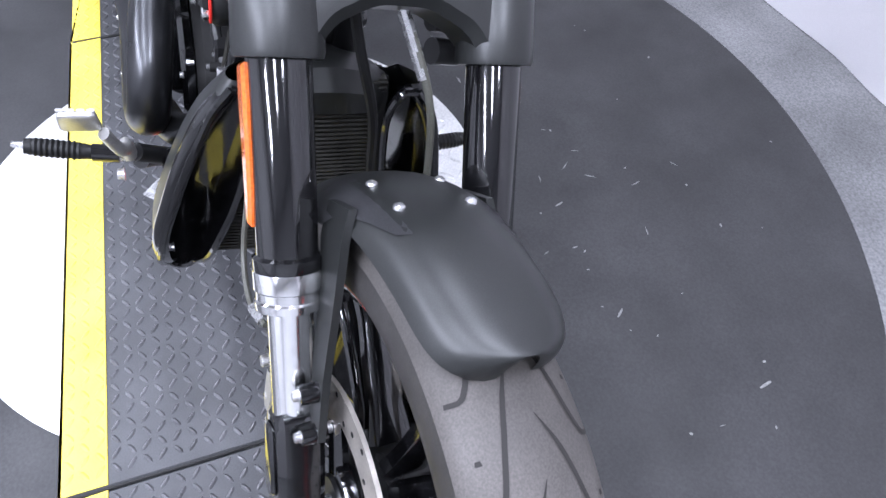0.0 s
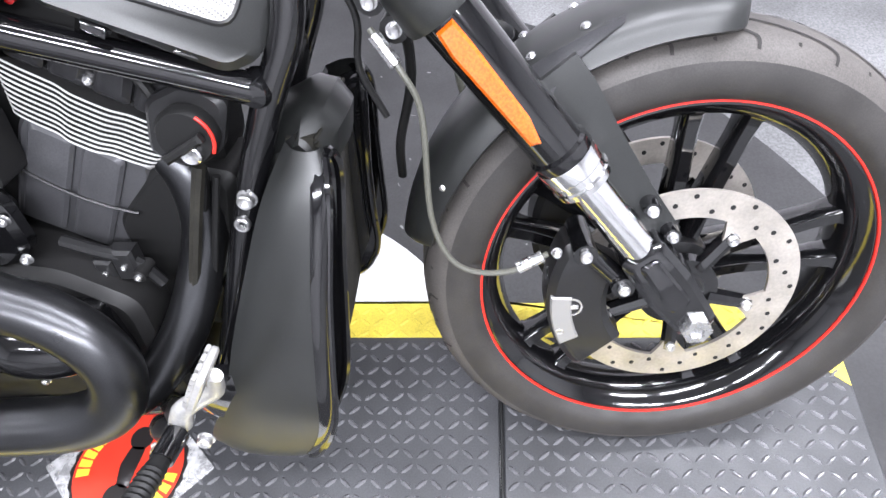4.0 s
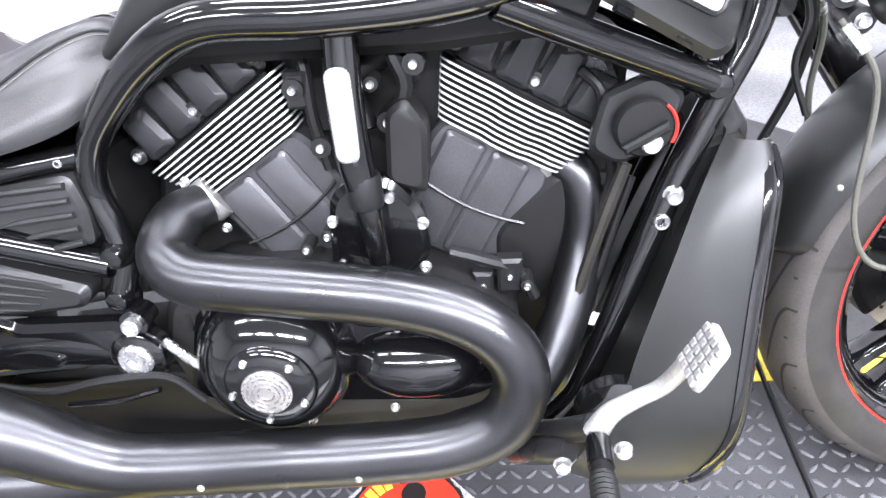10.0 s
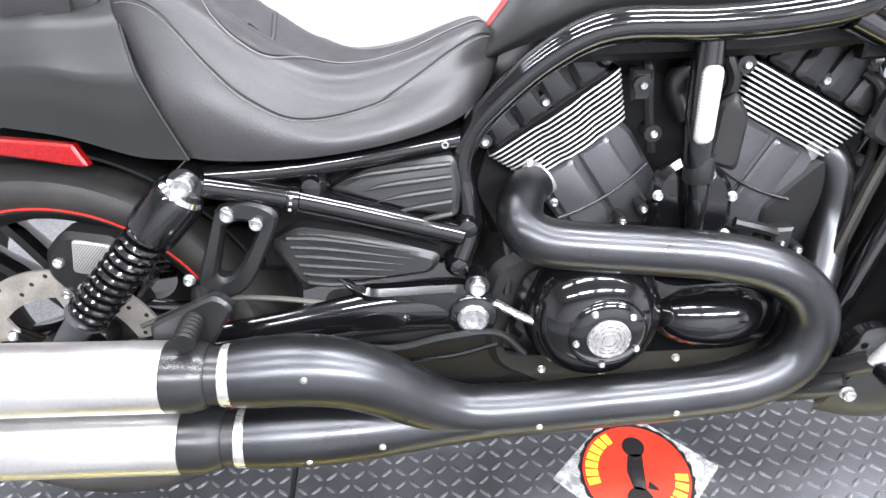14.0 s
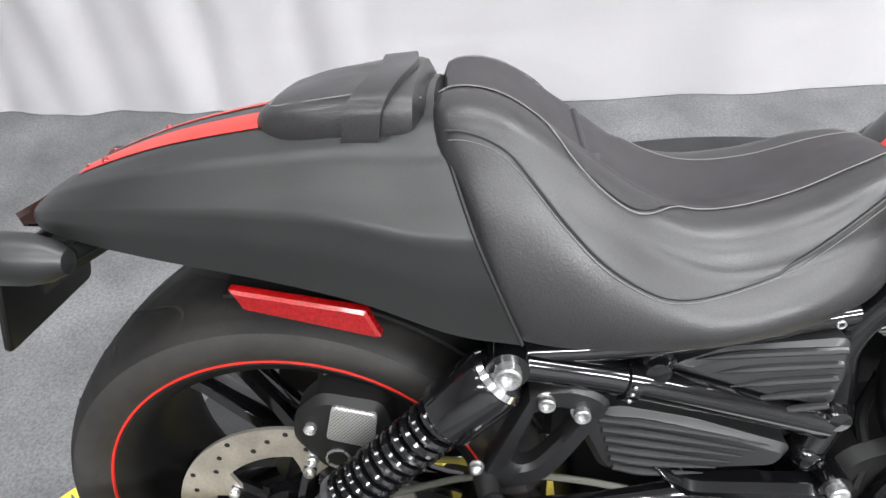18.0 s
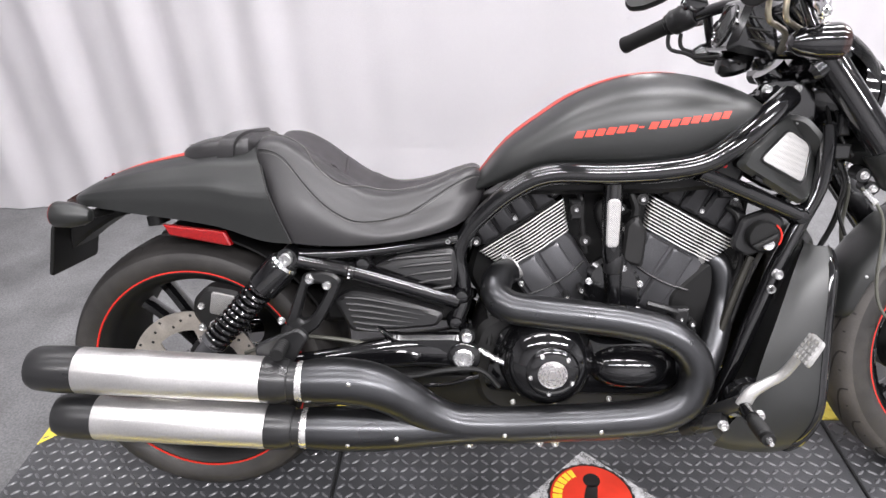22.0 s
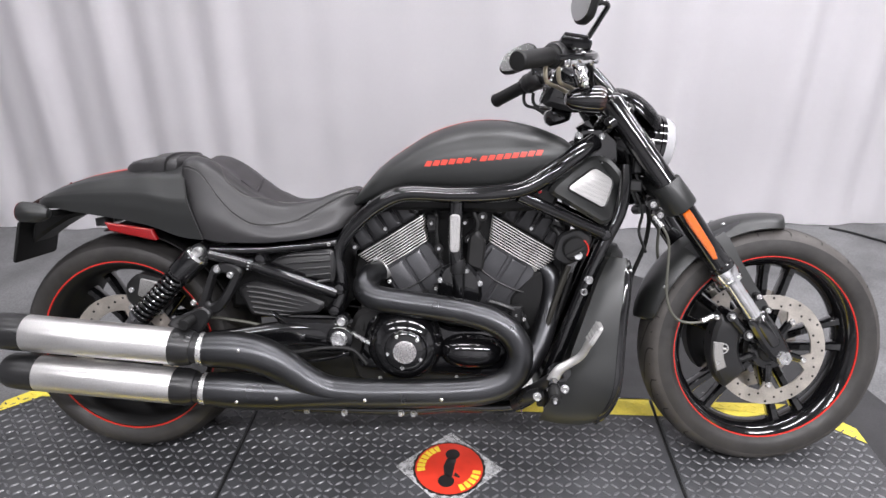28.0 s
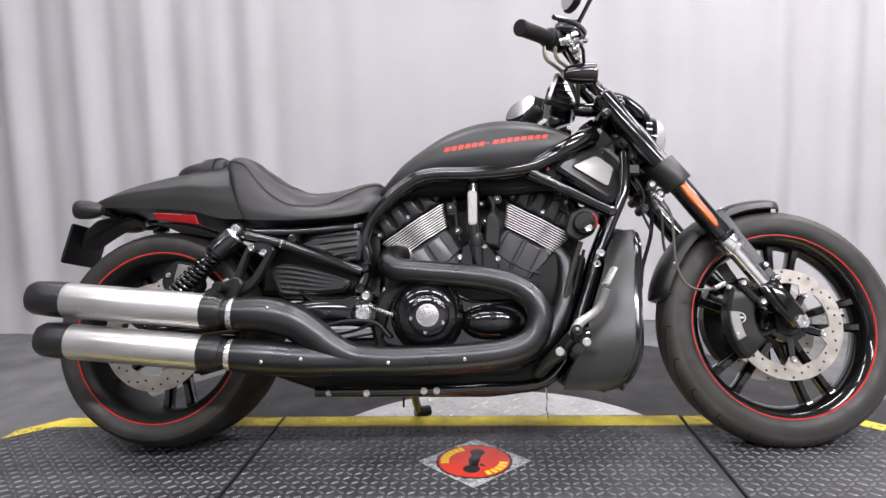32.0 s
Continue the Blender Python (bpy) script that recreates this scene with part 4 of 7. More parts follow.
# brand lettering as plain slanted bars
for k in range(15):
    x0 = 0.781 + k * 0.0191
    bm = bmesh.new()
    zz = 0.804 + (x0 - 0.781) * 0.115
    hyphen = k == 6
    h0, h1 = (0.35, 0.6) if hyphen else (0.0, 1.0)
    w = 0.009 if hyphen else 0.0145

    def at_z(x, z, lift):
        lo, hi = 0.3, 0.99
        for _ in range(18):
            m = (lo + hi) / 2
            if tank_p(x, -m, lift).z > z:
                lo = m
            else:
                hi = m
        return tank_p(x, -lo, lift)

    rows_ = []
    for h in (h0, (h0 + h1) / 2, h1):
        z = zz + h * 0.013
        rows_.append([at_z(x0 + h * 0.006 + q, z, 0.0012) for q in (0, w / 2, w)])
    loft(bm, rows_, closed=False)
    part("lettering_bar", bm, REDDECAL, tank, "", 60)

# ---- seat and tail ----
seat_rows = table([(0.23, 0.774, 0.768, 0.611, 0.168, 0.076), (0.242, 0.8, 0.791, 0.609, 0.172, 0.08), (0.264, 0.811, 0.793, 0.606, 0.175, 0.084), (0.292, 0.802, 0.774, 0.604, 0.176, 0.09), (0.33, 0.758, 0.726, 0.603, 0.176, 0.094), (0.372, 0.717, 0.69, 0.603, 0.173, 0.095), (0.42, 0.697, 0.676, 0.606, 0.168, 0.093), (0.49, 0.706, 0.696, 0.614, 0.15, 0.084), (0.555, 0.728, 0.727, 0.63, 0.122, 0.07), (0.592, 0.735, 0.737, 0.655, 0.086, 0.05), (0.612, 0.716, 0.718, 0.688, 0.052, 0.034)])


def seat_p(x0, p, lift=0.0):
    """A point of the seat; p goes from -1 (lower right edge) over the top to 1."""
    zs, zc, zb, wb, ws = seat_rows(x0)
    q, s = abs(p), (-1 if p < 0 else 1)
    if q < 0.45:
        f = q / 0.45
        y, z = ws * f, zc + (zs - zc) * (f ** 2 * (3 - 2 * f))
    elif q < 0.62:
        f = (q - 0.45) / 0.17 * math.pi / 2
        d = min(0.042, (zs - zb) * 0.5)
        y, z = ws + (wb - ws) * 0.58 * math.sin(f), zs - d * (1 - math.cos(f))
    else:
        f = (q - 0.62) / 0.38
        d = min(0.042, (zs - zb) * 0.5)
        y = ws + (wb - ws) * (0.58 + 0.42 * math.sin(f * 1.9))
        z = zs - d + (zb - zs + d) * f
    fade = max(0.0, min(1.0, 1 - (x0 - 0.25) / 0.2))
    return V(x0 - 0.42 * fade * (z - 0.608), s * (y + lift * (q > 0.5)), z + lift * (q <= 0.62))


us = np.linspace(0.23, 0.612, 50)
bm = bmesh.new()
loft(bm, [[seat_p(u, p) for p in np.linspace(-1, 1, 61)] for u in us])
seat = part("seat", bm, LEATHER, bike, "black leather seat with worn edges")
panel_edge = table([(0.25, 0.41), (0.285, 0.41), (0.309, 0.455), (0.32, 0.52), (0.337, 0.555), (0.361, 0.54), (0.4, 0.43), (0.443, 0.345), (0.52, 0.3), (0.602, 0.28)])
side_seam = table([(0.247, 0.562), (0.28, 0.607), (0.304, 0.695), (0.33, 0.75), (0.37, 0.758), (0.415, 0.68), (0.447, 0.64), (0.5, 0.592), (0.557, 0.552), (0.602, 0.53)])
skin_strip(seat_p, np.linspace(0.25, 0.602, 60), lambda u: 0.01 - panel_edge(u)[0], lambda u: panel_edge(u)[0] - 0.01, "seat_panel", SUEDE, seat, 0.0012, "smooth centre panel", 13)
for edge, e, mt, r, nm in ((panel_edge, 0.0, THREAD, 0.0007, "stitching"), (side_seam, 0.0, DARKTHREAD, 0.0014, "seam_piping"), (side_seam, 0.018, THREAD, 0.0004, "seam_stitching")):
    for s in (-1, 1):
        bm = bmesh.new()
        tube(bm, [seat_p(u, s * (edge(u)[0] + e), 0.0016) for u in np.linspace(0.247, 0.602, 40)], r, 5, 2)
        part(nm, bm, mt, seat)
# raised lumbar fold across the dish
bm = bmesh.new()
tube(bm, [seat_p(0.338, p, 0.001) for p in np.linspace(-0.4, 0.4, 13)], 0.004, 8, 2)
part("lumbar_fold", bm, SUEDE, seat)

tail_rows = table([(-0.262, 0.69, 0.682, 0.05), (-0.24, 0.706, 0.677, 0.084), (-0.19, 0.729, 0.671, 0.104), (-0.11, 0.756, 0.662, 0.122), (0.0, 0.779, 0.651, 0.14), (0.1, 0.793, 0.637, 0.156), (0.18, 0.797, 0.613, 0.168), (0.238, 0.801, 0.608, 0.175)])


def tail_p(x0, p, lift=0.0):
    zt, zb, w = tail_rows(x0)
    h = zt - zb
    q, s = abs(p), (-1 if p < 0 else 1)
    shape = [(0, 1.0), (0.3, 0.985), (0.52, 0.93), (0.74, 0.8), (0.9, 0.6), (0.965, 0.5), (1.0, 0.28), (1.0, 0.0)]
    k = q * (len(shape) - 1)
    i = min(int(k), len(shape) - 2)
    f = k - i
    y = (shape[i][0] * (1 - f) + shape[i + 1][0] * f) * w
    z = zb + h * (shape[i][1] * (1 - f) + shape[i + 1][1] * f)
    fade = max(0.0, min(1.0, (x0 - 0.02) / 0.2))
    return V(x0 - 0.42 * fade * (z - 0.608), s * (y + lift * (q > 0.6)), z + lift)


us = np.linspace(-0.262, 0.238, 40)
bm = bmesh.new()
loft(bm, [[tail_p(u, p) for p in np.linspace(-1, 1, 57)] for u in us])
tail = part("tail_section", bm, DENIM, bike, "matte black rear fender and tail")
for s in (-1, 1):
    skin_strip(tail_p, np.linspace(-0.21, 0.1, 26), lambda u: s * 0.07, lambda u: s * 0.25, "racing_stripe", RED, tail, 0.0012, "red racing stripe", 4)
    bm = bmesh.new()
    tube(bm, [tail_p(0.238, s * p, 0.0) + V(0.002, 0, 0) for p in np.linspace(0.3, 1, 8)], 0.0018, 6, 2)
    part("panel_gap", bm, HOLE, tail)
    # red side reflector
    bm = bmesh.new()
    slab(bm, [(-0.03, 0.641), (0.1, 0.628), (0.113, 0.602), (0.108, 0.6), (-0.018, 0.62)], s * 0.134, s * 0.15, 0.003, frame_at=lambda x, y, z: (x, y + s * 0.1 * (x - 0.02), z))
    part("side_reflector", bm, REDLENS, tail, "red side reflector")
# dark inner fender between the tyre and the tail
bm = bmesh.new()
loft(bm, [[(RC[0] + r * math.cos(a), y, RC[2] + r * math.sin(a)) for r, y in ((0.316, -0.112), (0.322, -0.08), (0.325, 0.0), (0.322, 0.08), (0.316, 0.112), (0.32, 0.112), (0.326, 0.08), (0.329, 0.0), (0.326, -0.08), (0.32, -0.112))] for a in np.linspace(radians(28), radians(97), 20)])
part("inner_fender", bm, PLASTIC, bike, "dull black inner fender over the rear tyre")
# small red lamp studs along the tail tip
for x, y in ((-0.205, -0.03), (-0.18, -0.04), (-0.15, 0.045), (-0.21, 0.03)):
    bm = bmesh.new()
    lathe(bm, (x, y, tail_rows(x)[0] - 0.004), (0, 0, 1), [(0.004, 0), (0.004, 0.003), (0.002, 0.006), (0, 0.006)], 10)
    part("tail_stud", bm, REDLENS, tail)

# passenger pad and strap
pad_rows = table([(-0.016, 0.778, 0.769, 0.034), (-0.006, 0.793, 0.758, 0.066), (0.028, 0.807, 0.752, 0.09), (0.08, 0.816, 0.753, 0.1), (0.132, 0.821, 0.758, 0.103), (0.144, 0.818, 0.764, 0.1), (0.151, 0.804, 0.777, 0.088)])


def pad_p(x, p, grow=0.0):
    zt, zb, w = pad_rows(x)
    a = p * math.pi
    c, s = math.cos(a), math.sin(a)
    m = (zt + zb) / 2
    e = lambda v, k: math.copysign(abs(v) ** k, v)
    return V(x, (w + grow) * e(s, 0.6), m - 0.005 + ((zt - zb) / 2 + grow) * e(c, 0.55))


bm = bmesh.new()
loft(bm, [[pad_p(x, p) for p in np.linspace(-1, 1, 41)[:-1]] for x in np.linspace(-0.016, 0.151, 22)])
pad = part("passenger_pad", bm, LEATHER, bike, "small black leather passenger pad")
for x0, x1 in ((0.076, 0.112),):
    bm = bmesh.new()
    loft(bm, [[pad_p(x + (0.028 * (1 - abs(p) * 1.7)), p, g) for p in np.linspace(-0.75, 0.75, 33)] for x, g in ((x0, 0.0), (x0 + 0.001, 0.006), (x1 - 0.001, 0.006), (x1, 0.0))], closed=False)
    part("strap", bm, LEATHER, pad, "leather grab strap")
bm = bmesh.new()
tube(bm, [pad_p(x, p, 0.0006) for x, p in ((0.149, -0.25), (0.115, -0.26), (0.065, -0.27), (0.013, -0.26), (0.004, -0.15), (0.002, 0.0), (0.004, 0.15), (0.013, 0.26), (0.065, 0.27), (0.115, 0.26), (0.149, 0.25))], 0.0007, 5, 5)
part("stitching", bm, THREAD, pad)

# seat, pad and tail sit a touch further over than the wheels
TIP = Matrix.Translation((0, 0, 0.62)) @ Matrix.Rotation(radians(-3.2), 4, "X") @ Matrix.Translation((0, 0, -0.62))
for ob in (seat, tail, pad):
    ob.matrix_basis = TIP

# rear signals, lamp, plate
for s in (-1, 1):
    bm = bmesh.new()
    lathe(bm, (-0.2, s * 0.118, 0.664), (-1, 0, 0.05), [(0.0, -0.012), (0.012, -0.008), (0.021, 0.008), (0.026, 0.03), (0.027, 0.062), (0.025, 0.066), (0.0, 0.066)], 24)
    sig = part("rear_turn_signal", bm, DENIM, bike, "matte black bullet turn signal")
    bm = bmesh.new()
    lathe(bm, (-0.265, s * 0.118, 0.667), (-1, 0, 0.05), [(0.0252, -0.001), (0.025, 0.002), (0.018, 0.007), (0.0, 0.009)], 24)
    part("lens", bm, REDLENS, sig, "red lens")
    bm = bmesh.new()
    tube(bm, [(-0.2, s * 0.1, 0.662), (-0.19, s * 0.05, 0.659)], 0.009, 10, 1, smooth=False)
    part("signal_stalk", bm, PLASTIC, sig)
bm = bmesh.new()
slab(bm, [(-0.282, 0.683), (-0.24, 0.704), (-0.2, 0.69), (-0.2, 0.668), (-0.278, 0.668)], -0.06, 0.06, 0.006)
part("tail_lamp", bm, SMOKE, bike, "dark smoked tail lamp at the tail tip")
bm = bmesh.new()
slab(bm, [(-0.2, 0.662), (-0.15, 0.665), (-0.14, 0.652), (-0.19, 0.64), (-0.25, 0.605), (-0.304, 0.567), (-0.298, 0.617), (-0.26, 0.652)], -0.045, 0.045, 0.008, 0.012)
part("plate_bracket", bm, PLASTIC, bike, "black plastic under-tail bracket")
PL = axis_frame((-0.316, 0, 0.577), (0.24, 1.0), (-1.0, 0.24))
bm = bmesh.new()
slab(bm, [(-0.058, -0.085), (0.06, -0.085), (0.06, 0.085), (-0.058, 0.085)], -0.003, 0.005, 0.002, 0.01, frame_at=lambda x, y, z: PL(x, z, y))
plate = part("number_plate", bm, PLASTIC, bike, "dark plate with illegible pale bars")
for k in range(5):
    bm = bmesh.new()
    slab(bm, [(-0.03, -0.055 + k * 0.025), (0.03, -0.055 + k * 0.025), (0.03, -0.042 + k * 0.025), (-0.03, -0.042 + k * 0.025)], 0.0045, 0.006, 0.0005, frame_at=lambda x, y, z: PL(x, z, y))
    part("plate_bar", bm, THREAD, plate)
for x in (-0.045, 0.048):
    for y in (-0.07, 0.07):
        bolt(plate, PL(x, y, 0.005), 0.005, (0.97, 0, -0.24), "plate_screw", RIVET)
for s in (-1, 1):
    bm = bmesh.new()
    lathe(bm, (-0.1, s * 0.03, 0.645), (0.2, 0, -1), [(0.0, 0.0), (0.022, 0.0), (0.024, 0.02), (0.0, 0.026)], 16)
    part("under_tail_lamp", bm, SATIN, bike)

# ---- frame ----
def frame_side(s):
    Y = lambda v: s * v
    bm = bmesh.new()
    tube(bm, [(1.2, Y(0.03), 0.866), (1.155, Y(0.068), 0.838), (1.092, Y(0.105), 0.795), (1.025, Y(0.122), 0.756), (0.95, Y(0.126), 0.742), (0.85, Y(0.127), 0.737), (0.735, Y(0.122), 0.737), (0.665, Y(0.116), 0.705), (0.605, Y(0.108), 0.652), (0.572, Y(0.102), 0.61), (0.558, Y(0.1), 0.565), (0.566, Y(0.1), 0.52), (0.568, Y(0.102), 0.475), (0.548, Y(0.11), 0.42)],
         [0.024, 0.024, 0.023, 0.022, 0.022, 0.021, 0.021, 0.02, 0.018, 0.0165, 0.0165, 0.0165, 0.0165, 0.0165], 16, 5)
    f = part("main_frame_rail", bm, GLOSS, bike, "gloss black curved frame rail")
    bm = bmesh.new()
    tube(bm, [(0.215, Y(0.15), 0.588), (0.37, Y(0.13), 0.588), (0.56, Y(0.1), 0.606)], 0.013, 12, 4)
    part("seat_rail", bm, GLOSS, f)
    bm = bmesh.new()
    tube(bm, [(0.235, Y(0.152), 0.58), (0.36, Y(0.138), 0.547), (0.556, Y(0.112), 0.476)], 0.0172, 14, 4)
    dt = part("diagonal_tube", bm, GLOSS, f)
    bm = bmesh.new()
    lathe(bm, V(0.345, Y(0.14), 0.551), V(0.124, Y(-0.014), -0.037), [(0.0172, -0.008), (0.0205, -0.0065), (0.0205, 0.0065), (0.0172, 0.008)], 18)
    part("tube_collar", bm, GLOSS, dt)
    for k in range(-1, 2):
        bolt(dt, (0.345 + 0.002 * k, Y(0.161), 0.551 + 0.008 * k), 0.003, (0, -s, 0), "collar_screw", RIVET)
    bm = bmesh.new()
    tube(bm, [(1.285, Y(0.025), 0.81), (1.283, Y(0.036), 0.755), (1.272, Y(0.046), 0.69), (1.24, Y(0.056), 0.62), (1.203, Y(0.064), 0.53), (1.177, Y(0.072), 0.455), (1.123, Y(0.084), 0.3), (1.09, Y(0.09), 0.23), (1.02, Y(0.09), 0.175), (0.85, Y(0.09), 0.165)], 0.0165, 14, 5)
    part("down_tube", bm, GLOSS, f)
    bm = bmesh.new()
    tube(bm, [(1.012, Y(0.124), 0.738), (1.238, Y(0.06), 0.636)], 0.0165, 14, 2)
    part("brace_tube", bm, GLOSS, f)
    bm = bmesh.new()
    tube(bm, [(0.87, Y(0.09), 0.165), (0.74, Y(0.115), 0.162), (0.6, Y(0.12), 0.16), (0.44, Y(0.125), 0.16)], 0.015, 12, 3)
    part("lower_rail", bm, GLOSS, f)
    for p in ((0.565, 0.488), (0.37, 0.565), (1.236, 0.637), (0.552, 0.43)):
        bm = bmesh.new()
        lathe(bm, (p[0], Y((0.128 if p[0] < 0.5 else 0.105) if p[0] < 1 else 0.056), p[1]), (0, s, 0), [(0.0, 0.022), (0.012, 0.02), (0.02, 0.008), (0.022, -0.004)], 14)
        part("weld_lug", bm, GLOSS, f)
    for p, r in (((1.2, 0.521), 0.0115), ((1.189, 0.491), 0.0115)):
        bolt(f, (p[0], Y(0.08), p[1]), r, (0, -s, 0), "frame_bolt")
    for p in ((0.727, 0.162), (0.76, 0.162), (0.577, 0.156), (0.477, 0.157)):
        bolt(f, (p[0], Y(0.137), p[1]), 0.009, (0, -s, 0), "rail_bolt")
    bolt(f, (0.539, Y(0.113), 0.603), 0.006, (0, -s, 0), "rail_screw")
    # steering head gusset with two bolts
    bm = bmesh.new()
    slab(bm, [(1.15, 0.868), (1.165, 0.897), (1.225, 0.9), (1.262, 0.87), (1.27, 0.79), (1.2, 0.81)], Y(-0.01), Y(0.012), 0.004, 0.01)
    g = part("head_gusset", bm, GLOSS, bike)
    for p in ((1.166, 0.881), (1.222, 0.881)):
        bolt(g, (p[0], Y(0.012), p[1]), 0.0095, (0, -s, 0), "head_bolt")
    # intake scoop with a mesh window, its face turned outward and ahead
    def face(x, y, z):
        return (x, s * (min(0.122, 0.058 - 0.6 * (x - 1.207) - 0.45 * (z - 0.758)) + y), z)

    bm = bmesh.new()
    o = [(1.08, 0.748), (1.1, 0.772), (1.165, 0.815), (1.2, 0.832), (1.238, 0.83), (1.276, 0.79), (1.285, 0.752), (1.248, 0.67), (1.222, 0.664)]
    slab(bm, o, -0.05, 0.0, 0.01, 0.022, frame_at=face)
    sc = part("intake_scoop", bm, DENIM, bike, "matte black triangular intake cover")
    o = [(1.127, 0.757), (1.205, 0.806), (1.258, 0.772), (1.23, 0.702)]
    bm = bmesh.new()
    slab(bm, o, -0.006, 0.0015, 0.001, 0.016, frame_at=face)
    part("scoop_mesh", bm, MESH, sc, "perforated silver mesh window")
    bm = bmesh.new()
    oo = rounded(o, 0.016)
    tube(bm, [face(p.x, 0.001, p.y) for p in oo] + [face(oo[0].x, 0.001, oo[0].y)], 0.0028, 6, 1, smooth=False)
    part("mesh_rim", bm, SATIN, sc)
    bolt(sc, face(1.225, 0.0, 0.816), 0.0075, (-0.5, -s * 0.8, -0.35), "scoop_screw")
    for p in ((1.118, 0.722), (1.182, 0.692)):
        bm = bmesh.new()
        slab(bm, [(p[0], p[1]), (p[0] + 0.018, p[1] - 0.01), (p[0] + 0.02, p[1] - 0.002), (p[0] + 0.003, p[1] + 0.008)], -0.02, -0.004, 0.002, frame_at=face)
        part("scoop_clip", bm, GLOSS, sc)
    # ribbed side covers under the seat
    bm = bmesh.new()
    slab(bm, [(0.385, 0.552), (0.44, 0.578), (0.55, 0.592), (0.558, 0.55), (0.552, 0.505), (0.49, 0.517)], Y(0.09), Y(0.126), 0.006, 0.012)
    cov = part("upper_side_cover", bm, COVER, bike, "ribbed satin black side cover")
    for k in range(5):
        bm = bmesh.new()
        z0 = 0.578 - k * 0.0165
        tube(bm, [(0.41 + k * 0.018, Y(0.126), z0 - 0.012), (0.45 + k * 0.016, Y(0.1275), z0 - 0.004), (0.545, Y(0.1275), z0 + 0.004 - k * 0.0005)], [0.0005, 0.004, 0.004], 8, 4)
        part("rib", bm, COVER, cov)
    bm = bmesh.new()
    slab(bm, [(0.3, 0.482), (0.34, 0.503), (0.42, 0.488), (0.53, 0.452), (0.515, 0.424), (0.42, 0.415), (0.335, 0.41)], Y(0.09), Y(0.13), 0.008, 0.014)
    cov = part("lower_side_cover", bm, COVER, bike, "ribbed satin black side cover")
    for k in range(6):
        bm = bmesh.new()
        z0 = 0.49 - k * 0.0135
        e = 0.5 - k * 0.012
        tube(bm, [(0.325 + 0.004 * k, Y(0.13), z0), (0.38, Y(0.1325), z0 - 0.004), (e, Y(0.131), z0 - 0.03 + k * 0.005)], [0.004, 0.0045, 0.0008], 8, 4)
        part("rib", bm, COVER, cov)


both(frame_side)
bm = bmesh.new()
blk(bm, (0.27, -0.095, 0.42), (0.57, 0.095, 0.6), 0.012)
part("battery_box", bm, PLASTIC, bike, "black plastic box under the seat")
# added dark block that fills in for the clutter between the cylinders
bm = bmesh.new()
slab(bm, [(0.6, 0.6), (0.66, 0.68), (0.74, 0.73), (1.04, 0.735), (1.16, 0.68), (1.15, 0.52), (1.05, 0.4), (0.62, 0.4), (0.57, 0.5)], -0.012, 0.085, 0.012, 0.02)
part("intake_box", bm, PLASTIC, bike, "dark filler block between the cylinders")
bm = bmesh.new()
slab(bm, [(0.6, 0.66), (0.75, 0.735), (1.0, 0.745), (1.15, 0.81), (1.1, 0.7), (0.95, 0.69), (0.7, 0.69)], -0.09, 0.09, 0.01)
part("airbox_base", bm, PLASTIC, bike)


# ---- engine ----
bm = bmesh.new()
slab(bm, [(0.6, 0.42), (0.66, 0.45), (0.8, 0.455), (0.95, 0.43), (1.03, 0.38), (1.03, 0.28), (0.98, 0.2), (0.7, 0.185), (0.6, 0.24), (0.575, 0.34)], -0.105, 0.105, 0.012, 0.02)
crank = part("crankcase", bm, WRINKLE, bike, "black engine crankcase")


